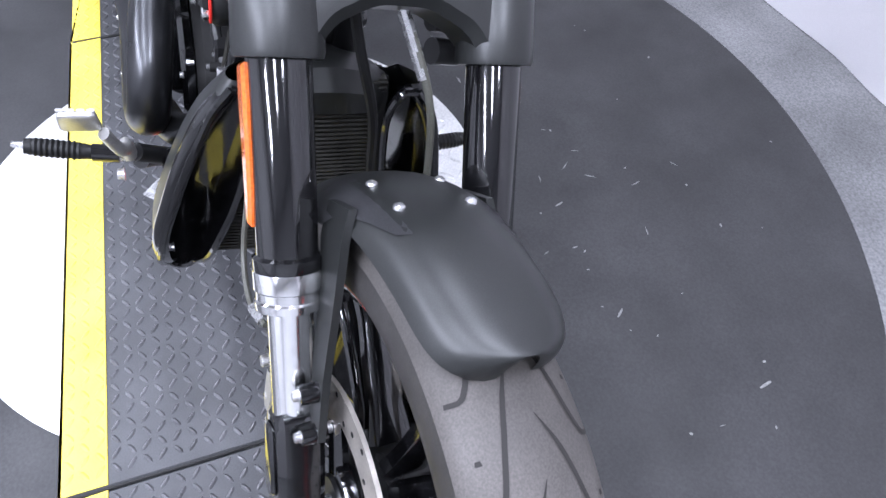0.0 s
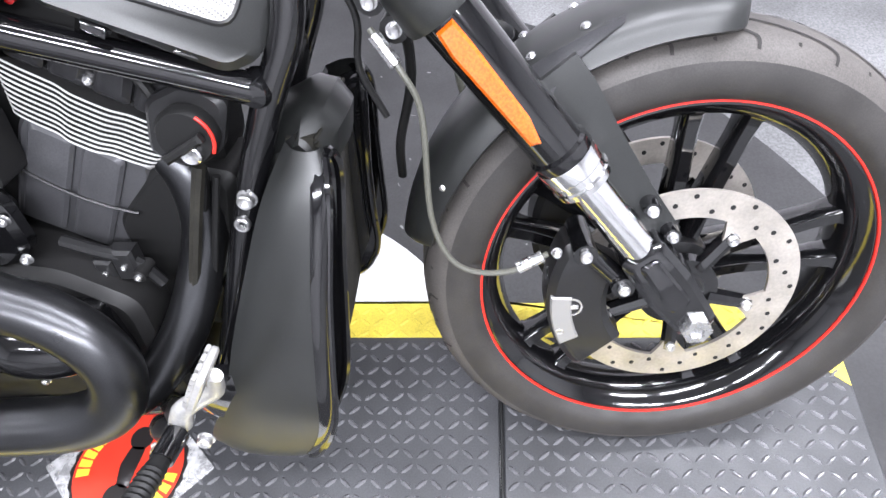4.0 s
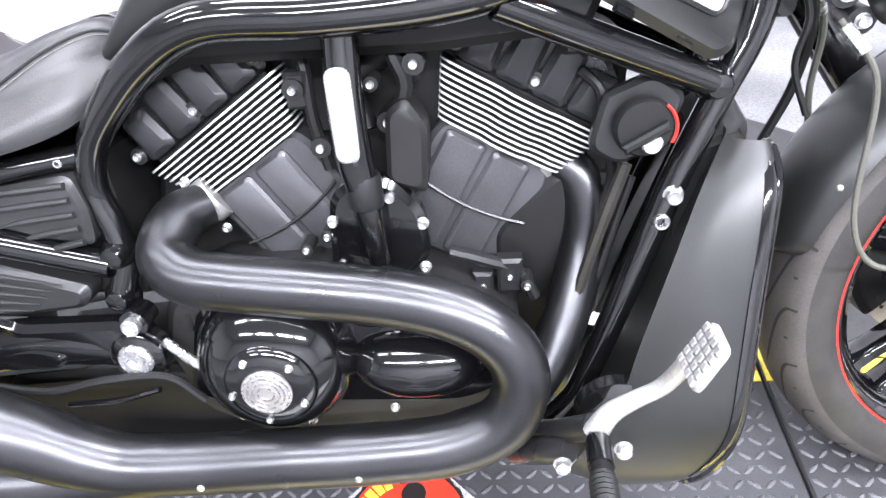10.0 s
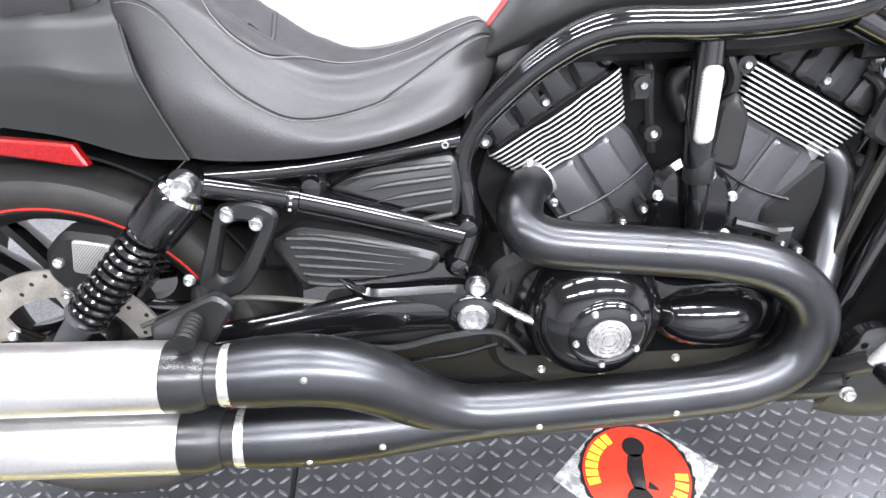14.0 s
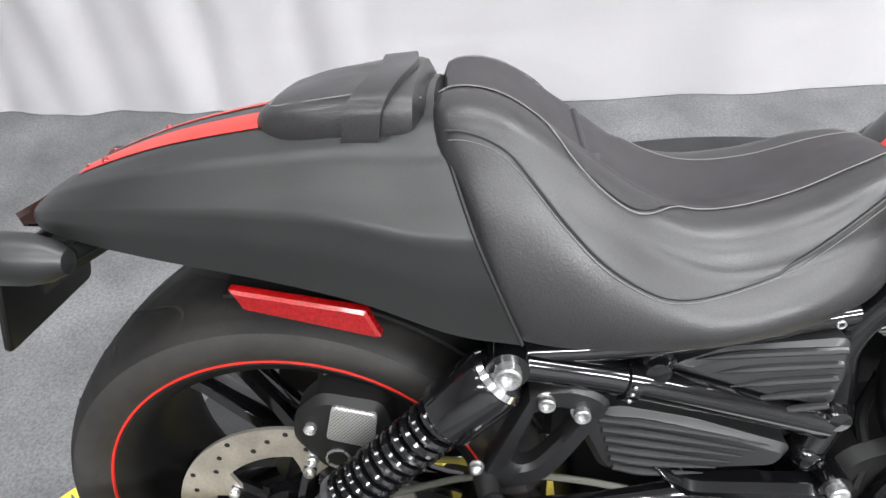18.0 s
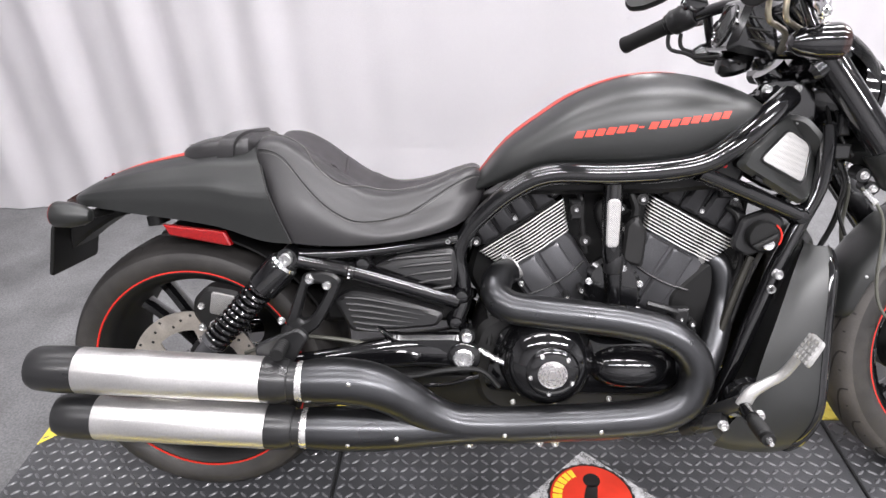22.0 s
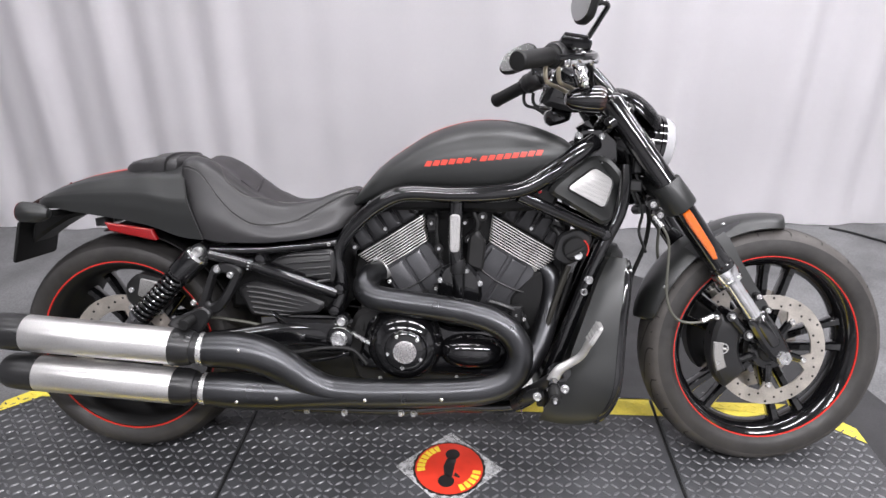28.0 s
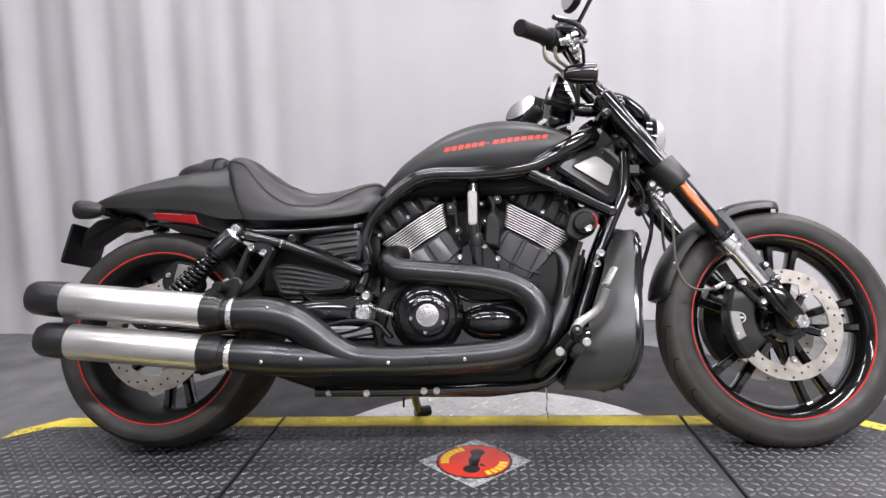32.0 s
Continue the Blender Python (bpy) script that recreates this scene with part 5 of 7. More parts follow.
def cylinder(origin, t, a, sgn, name):
    """One cylinder: barrel below, finned head, ribbed cover on top; x along the fins, z up the bore."""
    f = axis_frame(origin, t, a)
    bm = bmesh.new()
    slab(bm, [(-0.072, -0.16), (0.072, -0.16), (0.076, -0.02), (0.068, 0.004), (-0.068, 0.004), (-0.076, -0.02)], -0.044, 0.06, 0.006, 0.01, frame_at=f)
    cyl = part(name, bm, ENGINE, bike, "wrinkle black cylinder with bright fin edges")
    for x, w in ((-0.036, 0.026), (0.022, 0.024)):
        bm = bmesh.new()
        slab(bm, [(x - w, -0.15), (x + w, -0.15), (x + w, -0.006), (x - w, -0.006)], -0.051, -0.03, 0.004, 0.008, frame_at=f)
        part("barrel_panel", bm, ENGINE, cyl)
    bm = bmesh.new()
    tube(bm, [f(x, -0.052, -0.072 - 0.01 * q * (1 - q) * 4) for q, x in zip(np.linspace(0, 1, 9), np.linspace(-0.072, 0.072, 9))], 0.0024, 6, 2)
    part("barrel_seam", bm, SATIN, cyl)
    bm = bmesh.new()
    slab(bm, [(-0.07, 0.0), (0.07, 0.0), (0.09, 0.07), (-0.09, 0.07)], -0.042, 0.06, 0.003, frame_at=f)
    part("head", bm, WRINKLE, cyl)
    for k in range(10):
        z = 0.001 + k * 0.0067
        w = 0.077 + 0.0028 * k
        front = []
        for x in np.linspace(-w, w, 41):
            q = x / w
            wave = 1 / (1 + math.exp(-(q + 0.22) * 22)) - 1 / (1 + math.exp(-(q - 0.34) * 22))
            front.append((x, -0.047 - 0.009 * math.sqrt(max(0.0, 1 - q ** 4)) - 0.0065 * wave))
        o = front + [(w, 0.06), (-w, 0.06)]
        bm = bmesh.new()
        loft(bm, [[f(x * g, y + e, zz) for x, y in o] for zz, g, e in ((z, 0.995, 0.0006), (z + 0.0006, 1, 0), (z + 0.0028, 1, 0), (z + 0.0034, 0.995, 0.0006))])
        part("cooling_fin", bm, WRINKLE, cyl, sharp=60)
        bm = bmesh.new()
        edge = [(-w, 0.02)] + front + [(w, 0.02)]
        loft(bm, [[f(x * g, y - e, zz) for x, y in edge] for zz, g, e in ((z + 0.0003, 1.0, -0.001), (z + 0.0004, 1.006, 0.0006), (z + 0.0026, 1.006, 0.0006), (z + 0.0027, 1.0, -0.001))], closed=False)
        part("fin_edge", bm, FINALU, cyl, sharp=60)
    # head cover with broad ribs
    bm = bmesh.new()
    slab(bm, [(-0.1, 0.07), (0.1, 0.07), (0.088, 0.12), (0.05, 0.146), (-0.05, 0.146), (-0.088, 0.12)], -0.046, 0.06, 0.006, 0.014, frame_at=f)
    cover = part("head_cover", bm, SATIN, cyl, "satin black head cover")
    for k, x in enumerate((-0.066, -0.022, 0.022, 0.066)):
        bm = bmesh.new()
        slab(bm, [(x - 0.0205, 0.071), (x + 0.0205, 0.071), (x + 0.018, 0.138 - 0.014 * (k in (0, 3))), (x - 0.018, 0.138 - 0.014 * (k in (0, 3)))], -0.06, -0.03, 0.007, 0.008, frame_at=f)
        part("head_rib", bm, HEADPAINT, cyl)
    for x, z in ((0.0, 0.085), (-0.095, 0.086), (0.095, 0.088), (0.044, 0.138)):
        bm = bmesh.new()
        tube(bm, [f(x, -0.03, z), f(x, -0.055, z)], 0.01, 12, 1, smooth=False)
        part("bolt_boss", bm, SATIN, cyl)
        bolt(cyl, f(x, -0.055, z), 0.0065, (0, 1, 0), "head_bolt")
    return f


RF = cylinder((0.721, 0, 0.565), (0.84, 0.545), (-0.545, 0.84), -1, "rear_cylinder")
FF = cylinder((1.011, 0.014, 0.57), (0.875, -0.484), (0.484, 0.875), 1, "front_cylinder")

# covers on the right side of the case
bm = bmesh.new()
lathe(bm, (0.737, -0.098, 0.354), (0, -1, 0), [(0.1, 0.0), (0.099, 0.025), (0.095, 0.045), (0.087, 0.063), (0.076, 0.077), (0.062, 0.087), (0.045, 0.093), (0.0, 0.096)], 48)
clutch = part("clutch_cover", bm, GLOSS, bike, "gloss black clutch cover")
bm = bmesh.new()
lathe(bm, (0.744, -0.179, 0.354), (0, -1, 0), [(0.056, 0.0), (0.0545, 0.009), (0.05, 0.0145), (0.042, 0.018), (0.03, 0.0195), (0.0, 0.02)], 40)
part("derby_cap", bm, GLOSS, clutch, "gloss black round cap")
bm = bmesh.new()
lathe(bm, (0.744, -0.197, 0.354), (0, -1, 0), [(0.029, 0.0), (0.029, 0.004), (0.026, 0.006), (0.0, 0.006)], 32)
part("medallion", bm, ENGRAVED, clutch, "engraved silver medallion")
for r in (0.008, 0.0145, 0.02, 0.0255):
    bm = bmesh.new()
    lathe(bm, (0.744, -0.203, 0.354), (0, -1, 0), [(r, -0.001), (r, 0.0007), (r + 0.0022, 0.0007), (r + 0.0022, -0.001)], 40, True)
    part("medallion_ring", bm, STEEL, clutch)
for k in range(5):
    a = radians(118 + 72 * k)
    bolt(clutch, (0.744 + 0.043 * math.cos(a), -0.197, 0.354 + 0.043 * math.sin(a)), 0.0048, (0, 1, 0), "cap_bolt")
bm = bmesh.new()
rings = []
for k in range(9):
    t = k / 8 * math.pi / 2
    e = math.cos(t) ** 0.8
    rings.append([(0.907 + 0.09 * e * math.copysign(abs(math.cos(a)) ** 0.8, math.cos(a)), -0.1 - 0.072 * math.sin(t), 0.338 + 0.05 * e * math.sin(a)) for a in np.linspace(0, 2 * math.pi, 33)[:-1]])
loft(bm, rings)
part("alternator_cover", bm, GLOSS, bike, "gloss black bullet-shaped side cover")
bm = bmesh.new()
slab(bm, [(0.605, 0.28), (0.645, 0.42), (0.79, 0.437), (0.84, 0.394), (1.0, 0.4), (1.015, 0.295), (0.96, 0.268), (0.67, 0.27)], -0.128, -0.1, 0.008, 0.03)
case = part("primary_case", bm, GLOSS, bike, "black primary case")
for p in ((0.7, 0.47), (0.755, 0.478), (0.828, 0.462), (0.87, 0.262), (0.76, 0.242), (0.67, 0.252), (1.0, 0.368)):
    bolt(case, (p[0], -0.126, p[1]), 0.0062, (0, 1, 0), "case_bolt")
bm = bmesh.new()
slab(bm, [(0.811, 0.442), (0.821, 0.542), (0.856, 0.567), (0.891, 0.562), (0.926, 0.522), (0.931, 0.462), (0.891, 0.432)], -0.1, -0.07, 0.008, 0.015)
mid = part("timing_cover", bm, GLOSS, bike, "gloss black timing cover")
for p in ((0.823, 0.514), (0.89, 0.541), (0.924, 0.508), (0.923, 0.452), (0.821, 0.452)):
    bolt(mid, (p[0], -0.1, p[1]), 0.0072, (0, 1, 0), "cover_bolt")
bm = bmesh.new()
slab(bm, [(0.887, 0.552), (0.893, 0.632), (0.916, 0.647), (0.936, 0.612), (0.931, 0.537)], -0.09, -0.03, 0.006, 0.01)
part("water_elbow", bm, WRINKLE, bike, "dull bronze-black cast housing")
bm = bmesh.new()
tube(bm, [(0.866, -0.05, 0.602), (0.851, -0.035, 0.652), (0.901, -0.03, 0.682), (0.921, -0.02, 0.652)], 0.014, 10, 5)
part("coolant_hose", bm, PLASTIC, bike)
for x, z in ((0.893, 0.617), (0.816, 0.592), (0.796, 0.657), (0.926, 0.677)):
    bm = bmesh.new()
    tube(bm, [(x, -0.045, z), (x, -0.075, z)], 0.012, 10, 1, smooth=False)
    c = part("fitting", bm, WRINKLE, bike)
    bolt(c, (x, -0.075, z), 0.006, (0, 1, 0), "fitting_screw")

# bolts round the clutch and case covers, hoses and fittings between the cylinders
for k in range(9):
    a = radians(25 + 36 * k)
    bolt(clutch, (0.737 + 0.088 * math.cos(a), -0.133, 0.354 + 0.088 * math.sin(a)), 0.0048, (0, 1, 0), "cover_screw")
for pts, r, mt, nm in (
        ([(0.64, -0.054, 0.494), (0.62, -0.074, 0.454), (0.625, -0.094, 0.414), (0.62, -0.104, 0.374)], 0.007, PLASTIC, "wiring_loom"),
        ([(0.78, -0.034, 0.714), (0.805, -0.054, 0.684), (0.81, -0.064, 0.624), (0.82, -0.064, 0.564)], 0.007, PLASTIC, "wiring_loom"),
        ([(0.92, -0.044, 0.714), (0.905, -0.064, 0.689), (0.915, -0.069, 0.654), (0.895, -0.069, 0.604)], 0.009, PLASTIC, "coolant_hose"),
        ([(1.1, -0.044, 0.654), (1.12, -0.054, 0.634), (1.125, -0.054, 0.594), (1.14, -0.044, 0.534), (1.12, -0.044, 0.464)], 0.006, PLASTIC, "wiring_loom"),
        ([(1.15, -0.064, 0.554), (1.13, -0.069, 0.494), (1.1, -0.079, 0.394), (1.08, -0.084, 0.314)], 0.0075, FINBLACK, "ribbed_hose"),
        ([(1.16, -0.054, 0.534), (1.14, -0.059, 0.464), (1.11, -0.069, 0.354)], 0.0045, PLASTIC, "wiring_loom"),
        ([(0.95, -0.069, 0.454), (0.99, -0.074, 0.444), (1.03, -0.069, 0.424), (1.05, -0.064, 0.384)], 0.008, SATIN, "oil_pipe")):
    bm = bmesh.new()
    tube(bm, pts, r, 8, 5)
    part(nm, bm, mt, bike)
for lo, hi in (((1.005, -0.079, 0.399), (1.035, -0.054, 0.444)), ((0.975, -0.074, 0.389), (1.0, -0.054, 0.424)), ((0.785, -0.069, 0.634), (0.81, -0.044, 0.674)), ((0.92, -0.064, 0.694), (0.955, -0.034, 0.724)), ((1.08, -0.064, 0.674), (1.12, -0.034, 0.704))):
    bm = bmesh.new()
    blk(bm, lo, hi, 0.004)
    c = part("connector", bm, SATIN, bike, "small black connector")
    bolt(c, ((lo[0] + hi[0]) / 2, lo[1], (lo[2] + hi[2]) / 2), 0.0045, (0, 1, 0), "connector_screw")
for x, z in ((0.882, 0.662), (0.81, 0.489), (0.782, 0.472), (0.64, 0.354), (0.635, 0.304), (1.04, 0.414)):
    bm = bmesh.new()
    tube(bm, [(x, -0.06, z), (x, -0.088, z)], 0.008, 10, 1, smooth=False)
    c = part("stud_boss", bm, WRINKLE, bike)
    bolt(c, (x, -0.088, z), 0.0055, (0, 1, 0), "stud_bolt")

# upright breather post with a mesh inlay
bm = bmesh.new()
tube(bm, [(0.861, -0.105, 0.718), (0.859, -0.112, 0.656), (0.861, -0.115, 0.596), (0.868, -0.112, 0.536), (0.873, -0.108, 0.466)], [0.0185, 0.019, 0.019, 0.017, 0.013], 18, 5)
post = part("breather_post", bm, GLOSS, bike, "gloss black upright post between the cylinders")
bm = bmesh.new()
slab(bm, [(0.847, 0.594), (0.871, 0.594), (0.872, 0.69), (0.846, 0.69)], -0.136, -0.126, 0.003, 0.012)
part("post_mesh", bm, MESH, post, "perforated silver inlay")
bm = bmesh.new()
lathe(bm, (0.866, -0.113, 0.571), (0.05, 0, -1), [(0.0185, -0.003), (0.0195, 0.0), (0.0195, 0.03), (0.018, 0.033)], 18)
part("post_collar", bm, SATIN, post)

# lock cap by the front cylinder
bm = bmesh.new()
slab(bm, [(1.106, 0.575), (1.121, 0.635), (1.171, 0.655), (1.206, 0.63), (1.186, 0.575), (1.141, 0.555)], -0.075, -0.055, 0.005, 0.012)
lockp = part("lock_plate", bm, SATIN, bike, "satin black lock bracket")
bm = bmesh.new()
lathe(bm, (1.161, -0.073, 0.602), (0, -1, 0), [(0.031, 0.0), (0.032, 0.014), (0.028, 0.02), (0.0, 0.021)], 28)
part("lock_body", bm, PLASTIC, lockp, "round black ignition knob")
bm = bmesh.new()
slab(bm, [(1.136, 0.587), (1.181, 0.612), (1.185, 0.603), (1.141, 0.578)], -0.106, -0.093, 0.003)
part("lock_grip", bm, PLASTIC, lockp)
bm = bmesh.new()
lathe(bm, (1.167, -0.094, 0.588), (0, -1, 0), [(0.011, 0.0), (0.011, 0.008), (0.009, 0.0095), (0.0, 0.008)], 18)
part("key_barrel", bm, CHROME, lockp, "chrome key barrel")
bm = bmesh.new()
tube(bm, [(1.161 + 0.031 * math.cos(a), -0.0945, 0.602 + 0.031 * math.sin(a)) for a in np.linspace(-0.5, 0.9, 8)], 0.002, 6, 2)
part("red_mark", bm, RED, lockp)
bm = bmesh.new()
lathe(bm, (1.064, -0.108, 0.748), (0, -1, 0), [(0.005, 0.0), (0.005, 0.004), (0, 0.006)], 10)
part("small_red_lamp", bm, REDLENS, bike)

# ---- exhaust ----
bm = bmesh.new()
tube(bm, [(0.664, -0.066, 0.526), (0.642, -0.092, 0.521), (0.635, -0.128, 0.495), (0.663, -0.146, 0.476), (0.72, -0.152, 0.468), (0.8, -0.156, 0.46), (0.89, -0.16, 0.449), (0.962, -0.166, 0.43), (1.01, -0.172, 0.395), (1.028, -0.178, 0.345), (1.006, -0.184, 0.29), (0.945, -0.188, 0.26), (0.85, -0.19, 0.248), (0.75, -0.192, 0.243), (0.65, -0.196, 0.24), (0.56, -0.206, 0.246)],
     [0.027, 0.03, 0.032, 0.0325] + [0.0325] * 6 + [0.034, 0.036] + [0.0365] * 4, 22, 6)
exhaust = part("rear_header_pipe", bm, CERAMIC, bike, "black ceramic-coated exhaust header looping forward and back")
bm = bmesh.new()
tube(bm, [(1.066, -0.004, 0.54), (1.092, -0.01, 0.534), (1.112, -0.02, 0.5), (1.112, -0.034, 0.44), (1.088, -0.075, 0.36), (1.052, -0.112, 0.3), (1.005, -0.145, 0.262), (0.94, -0.165, 0.25)], [0.022, 0.027, 0.0285, 0.0285, 0.0285, 0.0285, 0.0285, 0.027], 20, 6)
part("front_header_pipe", bm, CERAMIC, bike, "black ceramic-coated front header pipe")
for c, d in (((0.67, -0.056, 0.53), (0.7, 0.35, 0.45)), ((1.068, -0.004, 0.543), (-0.8, 0.3, 0.2))):
    bm = bmesh.new()
    lathe(bm, c, d, [(0.0, -0.016), (0.023, -0.016), (0.028, -0.008), (0.028, 0.006), (0.0, 0.008)], 20)
    fl = part("exhaust_flange", bm, CASTALU, bike, "pale cast exhaust flange")
    for q in (-0.03, 0.03):
        bolt(fl, (c[0] + q * 0.6, c[1] - 0.02, c[2] - q), 0.006, (0, 1, 0), "flange_nut")
# bulging collector that feeds both mufflers
bm = bmesh.new()
tube(bm, [(0.6, -0.2, 0.243), (0.55, -0.207, 0.25), (0.5, -0.214, 0.275), (0.45, -0.222, 0.312), (0.4, -0.231, 0.342), (0.345, -0.238, 0.357), (0.29, -0.244, 0.36), (0.262, -0.247, 0.361)], [0.0365, 0.037, 0.039, 0.042, 0.0445, 0.0455, 0.0435, 0.04], 28, 6)
tube(bm, [(0.6, -0.2, 0.241), (0.54, -0.208, 0.242), (0.48, -0.217, 0.243), (0.42, -0.227, 0.246), (0.36, -0.236, 0.251), (0.3, -0.243, 0.256), (0.262, -0.247, 0.258)], [0.0365, 0.0375, 0.039, 0.042, 0.044, 0.043, 0.04], 28, 6)
coll = part("collector_cover", bm, CERAMIC, bike, "black two-into-two exhaust shield")
for p in ((0.357, -0.28, 0.373), (0.346, -0.279, 0.242), (0.65, -0.232, 0.238), (0.838, -0.226, 0.245), (0.44, -0.266, 0.248)):
    bolt(coll, p, 0.0062, (0, 1, 0), "shield_screw", RIVET)
# a black disc paints the shade of a hole in the shield
bm = bmesh.new()
lathe(bm, (0.473, -0.256, 0.286), (0, -1, 0), [(0.004, 0.0), (0.004, 0.0015), (0.0, 0.0015)], 10)
part("shield_hole", bm, HOLE, coll)


def muffler(p0, p1, r, whites):
    p0, p1 = Vector(p0), Vector(p1)
    d = (p1 - p0).normalized()
    L = (p1 - p0).length
    bm = bmesh.new()
    lathe(bm, p0, d, [(r * 0.97, whites[0]), (r, whites[0] + 0.004), (r, whites[1] - 0.004), (r * 0.97, whites[1])], 40)
    m = part("muffler", bm, BRUSHED, bike, "brushed silver slip-on muffler with black ends")
    bm = bmesh.new()
    lathe(bm, p0, d, [(0.0, 0.03), (r * 0.86, 0.03), (r * 0.92, 0.034), (r * 0.97, 0.044), (r * 1.015, 0.05), (r * 1.015, whites[0] - 0.0), (r * 0.96, whites[0] + 0.003), (0, whites[0] + 0.003)], 40)
    part("front_band", bm, SATIN, m, "black front band")
    bm = bmesh.new()
    lathe(bm, p0, d, [(r * 0.5, whites[1] - 0.004), (r * 1.01, whites[1] - 0.003), (r * 1.015, whites[1] + 0.004), (r * 1.01, whites[1] + 0.035), (r * 0.95, L - 0.012), (r * 0.82, L), (r * 0.7, L + 0.001), (r * 0.66, L - 0.01), (r * 0.6, L - 0.05)], 40)
    part("end_cap", bm, SATIN, m, "scuffed black end cap")
    bm = bmesh.new()
    lathe(bm, p0, d, [(r * 0.8, -0.012), (r * 0.86, -0.012), (r * 0.88, -0.008), (r * 0.88, 0.01), (r * 0.86, 0.014), (r * 0.8, 0.014)], 32)
    part("clamp", bm, ALU, m, "shiny band clamp")
    bm = bmesh.new()
    lathe(bm, p0, d, [(r * 0.8, -0.03), (r * 0.82, 0.034)], 32)
    part("inlet", bm, SATIN, m)
    return m


muffler((0.264, -0.247, 0.361), (-0.25, -0.287, 0.406), 0.0445, (0.078, 0.43))
muffler((0.264, -0.247, 0.258), (-0.222, -0.281, 0.302), 0.0445, (0.08, 0.413))
bm = bmesh.new()
slab(bm, [(0.16, 0.42), (0.25, 0.46), (0.27, 0.44), (0.23, 0.38), (0.16, 0.35)], -0.22, -0.2, 0.004, 0.01)
part("muffler_bracket", bm, SATIN, bike)

# ---- swingarm, shocks, rear brake ----
for s in (-1, 1):
    bm = bmesh.new()
    tube(bm, [(0.575, s * 0.118, 0.362), (0.45, s * 0.128, 0.37), (0.3, s * 0.138, 0.352), (0.1, s * 0.142, 0.325), (0.0, s * 0.142, 0.312), (-0.03, s * 0.14, 0.31)], [0.036, 0.034, 0.028, 0.025, 0.024, 0.018], 14, 4, flat=0.6)
    sw = part("swingarm", bm, GLOSS, bike, "gloss black swingarm")
    bm = bmesh.new()
    slab(bm, [(0.38, 0.435), (0.43, 0.408), (0.56, 0.41), (0.6, 0.38), (0.595, 0.33), (0.54, 0.34), (0.45, 0.362), (0.41, 0.395)], s * 0.11, s * 0.142, 0.008, 0.012)
    part("pivot_plate", bm, GLOSS, sw, "gloss black pivot plate")
    bm = bmesh.new()
    lathe(bm, (0.568, s * 0.138, 0.362), (0, s, 0), [(0.034, 0.0), (0.034, 0.006), (0.03, 0.009), (0.0, 0.009)], 28)
    part("pivot_boss", bm, GLOSS, sw)
    bm = bmesh.new()
    lathe(bm, (0.568, s * 0.144, 0.362), (0, s, 0), [(0.022, 0.0), (0.022, 0.006), (0.018, 0.01), (0.01, 0.0095), (0.009, 0.005), (0.0, 0.005)], 24)
    part("pivot_bolt", bm, STEEL, sw, "large steel pivot bolt")
    bm = bmesh.new()
    tube(bm, [(0.575, s * 0.11, 0.409), (0.575, s * 0.14, 0.409)], 0.017, 12, 1, smooth=False)
    part("mount_boss", bm, GLOSS, sw)
    bolt(sw, (0.575, s * 0.14, 0.409), 0.0135, (0, -s, 0), "mount_bolt")
    bm = bmesh.new()
    slab(bm, [(0.36, 0.37), (0.44, 0.385), (0.49, 0.372), (0.47, 0.35), (0.4, 0.345)], s * 0.135, s * 0.15, 0.006, 0.015)
    part("chrome_lug", bm, GLOSS, sw)
    # shock
    T, Bm = V(0.222, s * 0.166, 0.578), V(0.012, s * 0.176, 0.362)
    d = (Bm - T).normalized()
    L = (Bm - T).length
    bm = bmesh.new()
    lathe(bm, T, d, [(0.0, 0.0), (0.02, 0.0), (0.031, 0.006), (0.033, 0.012), (0.033, 0.07), (0.029, 0.074), (0.016, 0.074), (0.016, L - 0.06), (0.01, L - 0.055), (0.01, L), (0, L)], 24)
    sh = part("rear_shock", bm, GLOSS, bike, "gloss black coil-over rear shock")
    bm = bmesh.new()
    u, w = side_axes(d)
    turns, n = 11.5, 184
    tube(bm, [T + d * (0.07 + (L - 0.14) * k / n) + (u * math.cos(2 * math.pi * turns * k / n) + w * math.sin(2 * math.pi * turns * k / n)) * 0.0238 for k in range(n + 1)], 0.005, 8, 1, smooth=False)
    part("spring", bm, GLOSS, sh, "black coil spring")
    bm = bmesh.new()
    lathe(bm, T, d, [(0.0, L - 0.075), (0.027, L - 0.075), (0.028, L - 0.066), (0.02, L - 0.06), (0.018, L - 0.03), (0.015, L - 0.01), (0, L - 0.01)], 20)
    part("spring_seat", bm, ENGINE, sh, "dull silver lower shock eye")
    bm = bmesh.new()
    lathe(bm, T, d, [(0.0, -0.002), (0.027, -0.001), (0.03, 0.005), (0.0, 0.006)], 24)
    part("shock_cap", bm, CHROME, sh, "polished top cap")
    bm = bmesh.new()
    tube(bm, [(0.228, s * 0.14, 0.588), (0.228, s * 0.176, 0.588)], 0.02, 16, 1, smooth=False)
    part("shock_eye", bm, GLOSS, sh)
    bolt(sh, (0.228, s * 0.176, 0.588), 0.0155, (0, -s, 0), "shock_bolt")
    # passenger peg carrier
    bm = bmesh.new()
    outer = [(0.25, 0.546), (0.288, 0.557), (0.324, 0.541), (0.318, 0.513), (0.272, 0.434), (0.22, 0.416), (0.205, 0.43), (0.214, 0.46)]
    inner = [(0.256, 0.522), (0.276, 0.53), (0.297, 0.523), (0.293, 0.507), (0.264, 0.462), (0.246, 0.45), (0.236, 0.456), (0.24, 0.47)]
    A, C = (smooth_line(o + o[:1], 4)[:-1] for o in (outer, inner))
    M = [a * 0.85 + c * 0.15 for a, c in zip(A, C)]
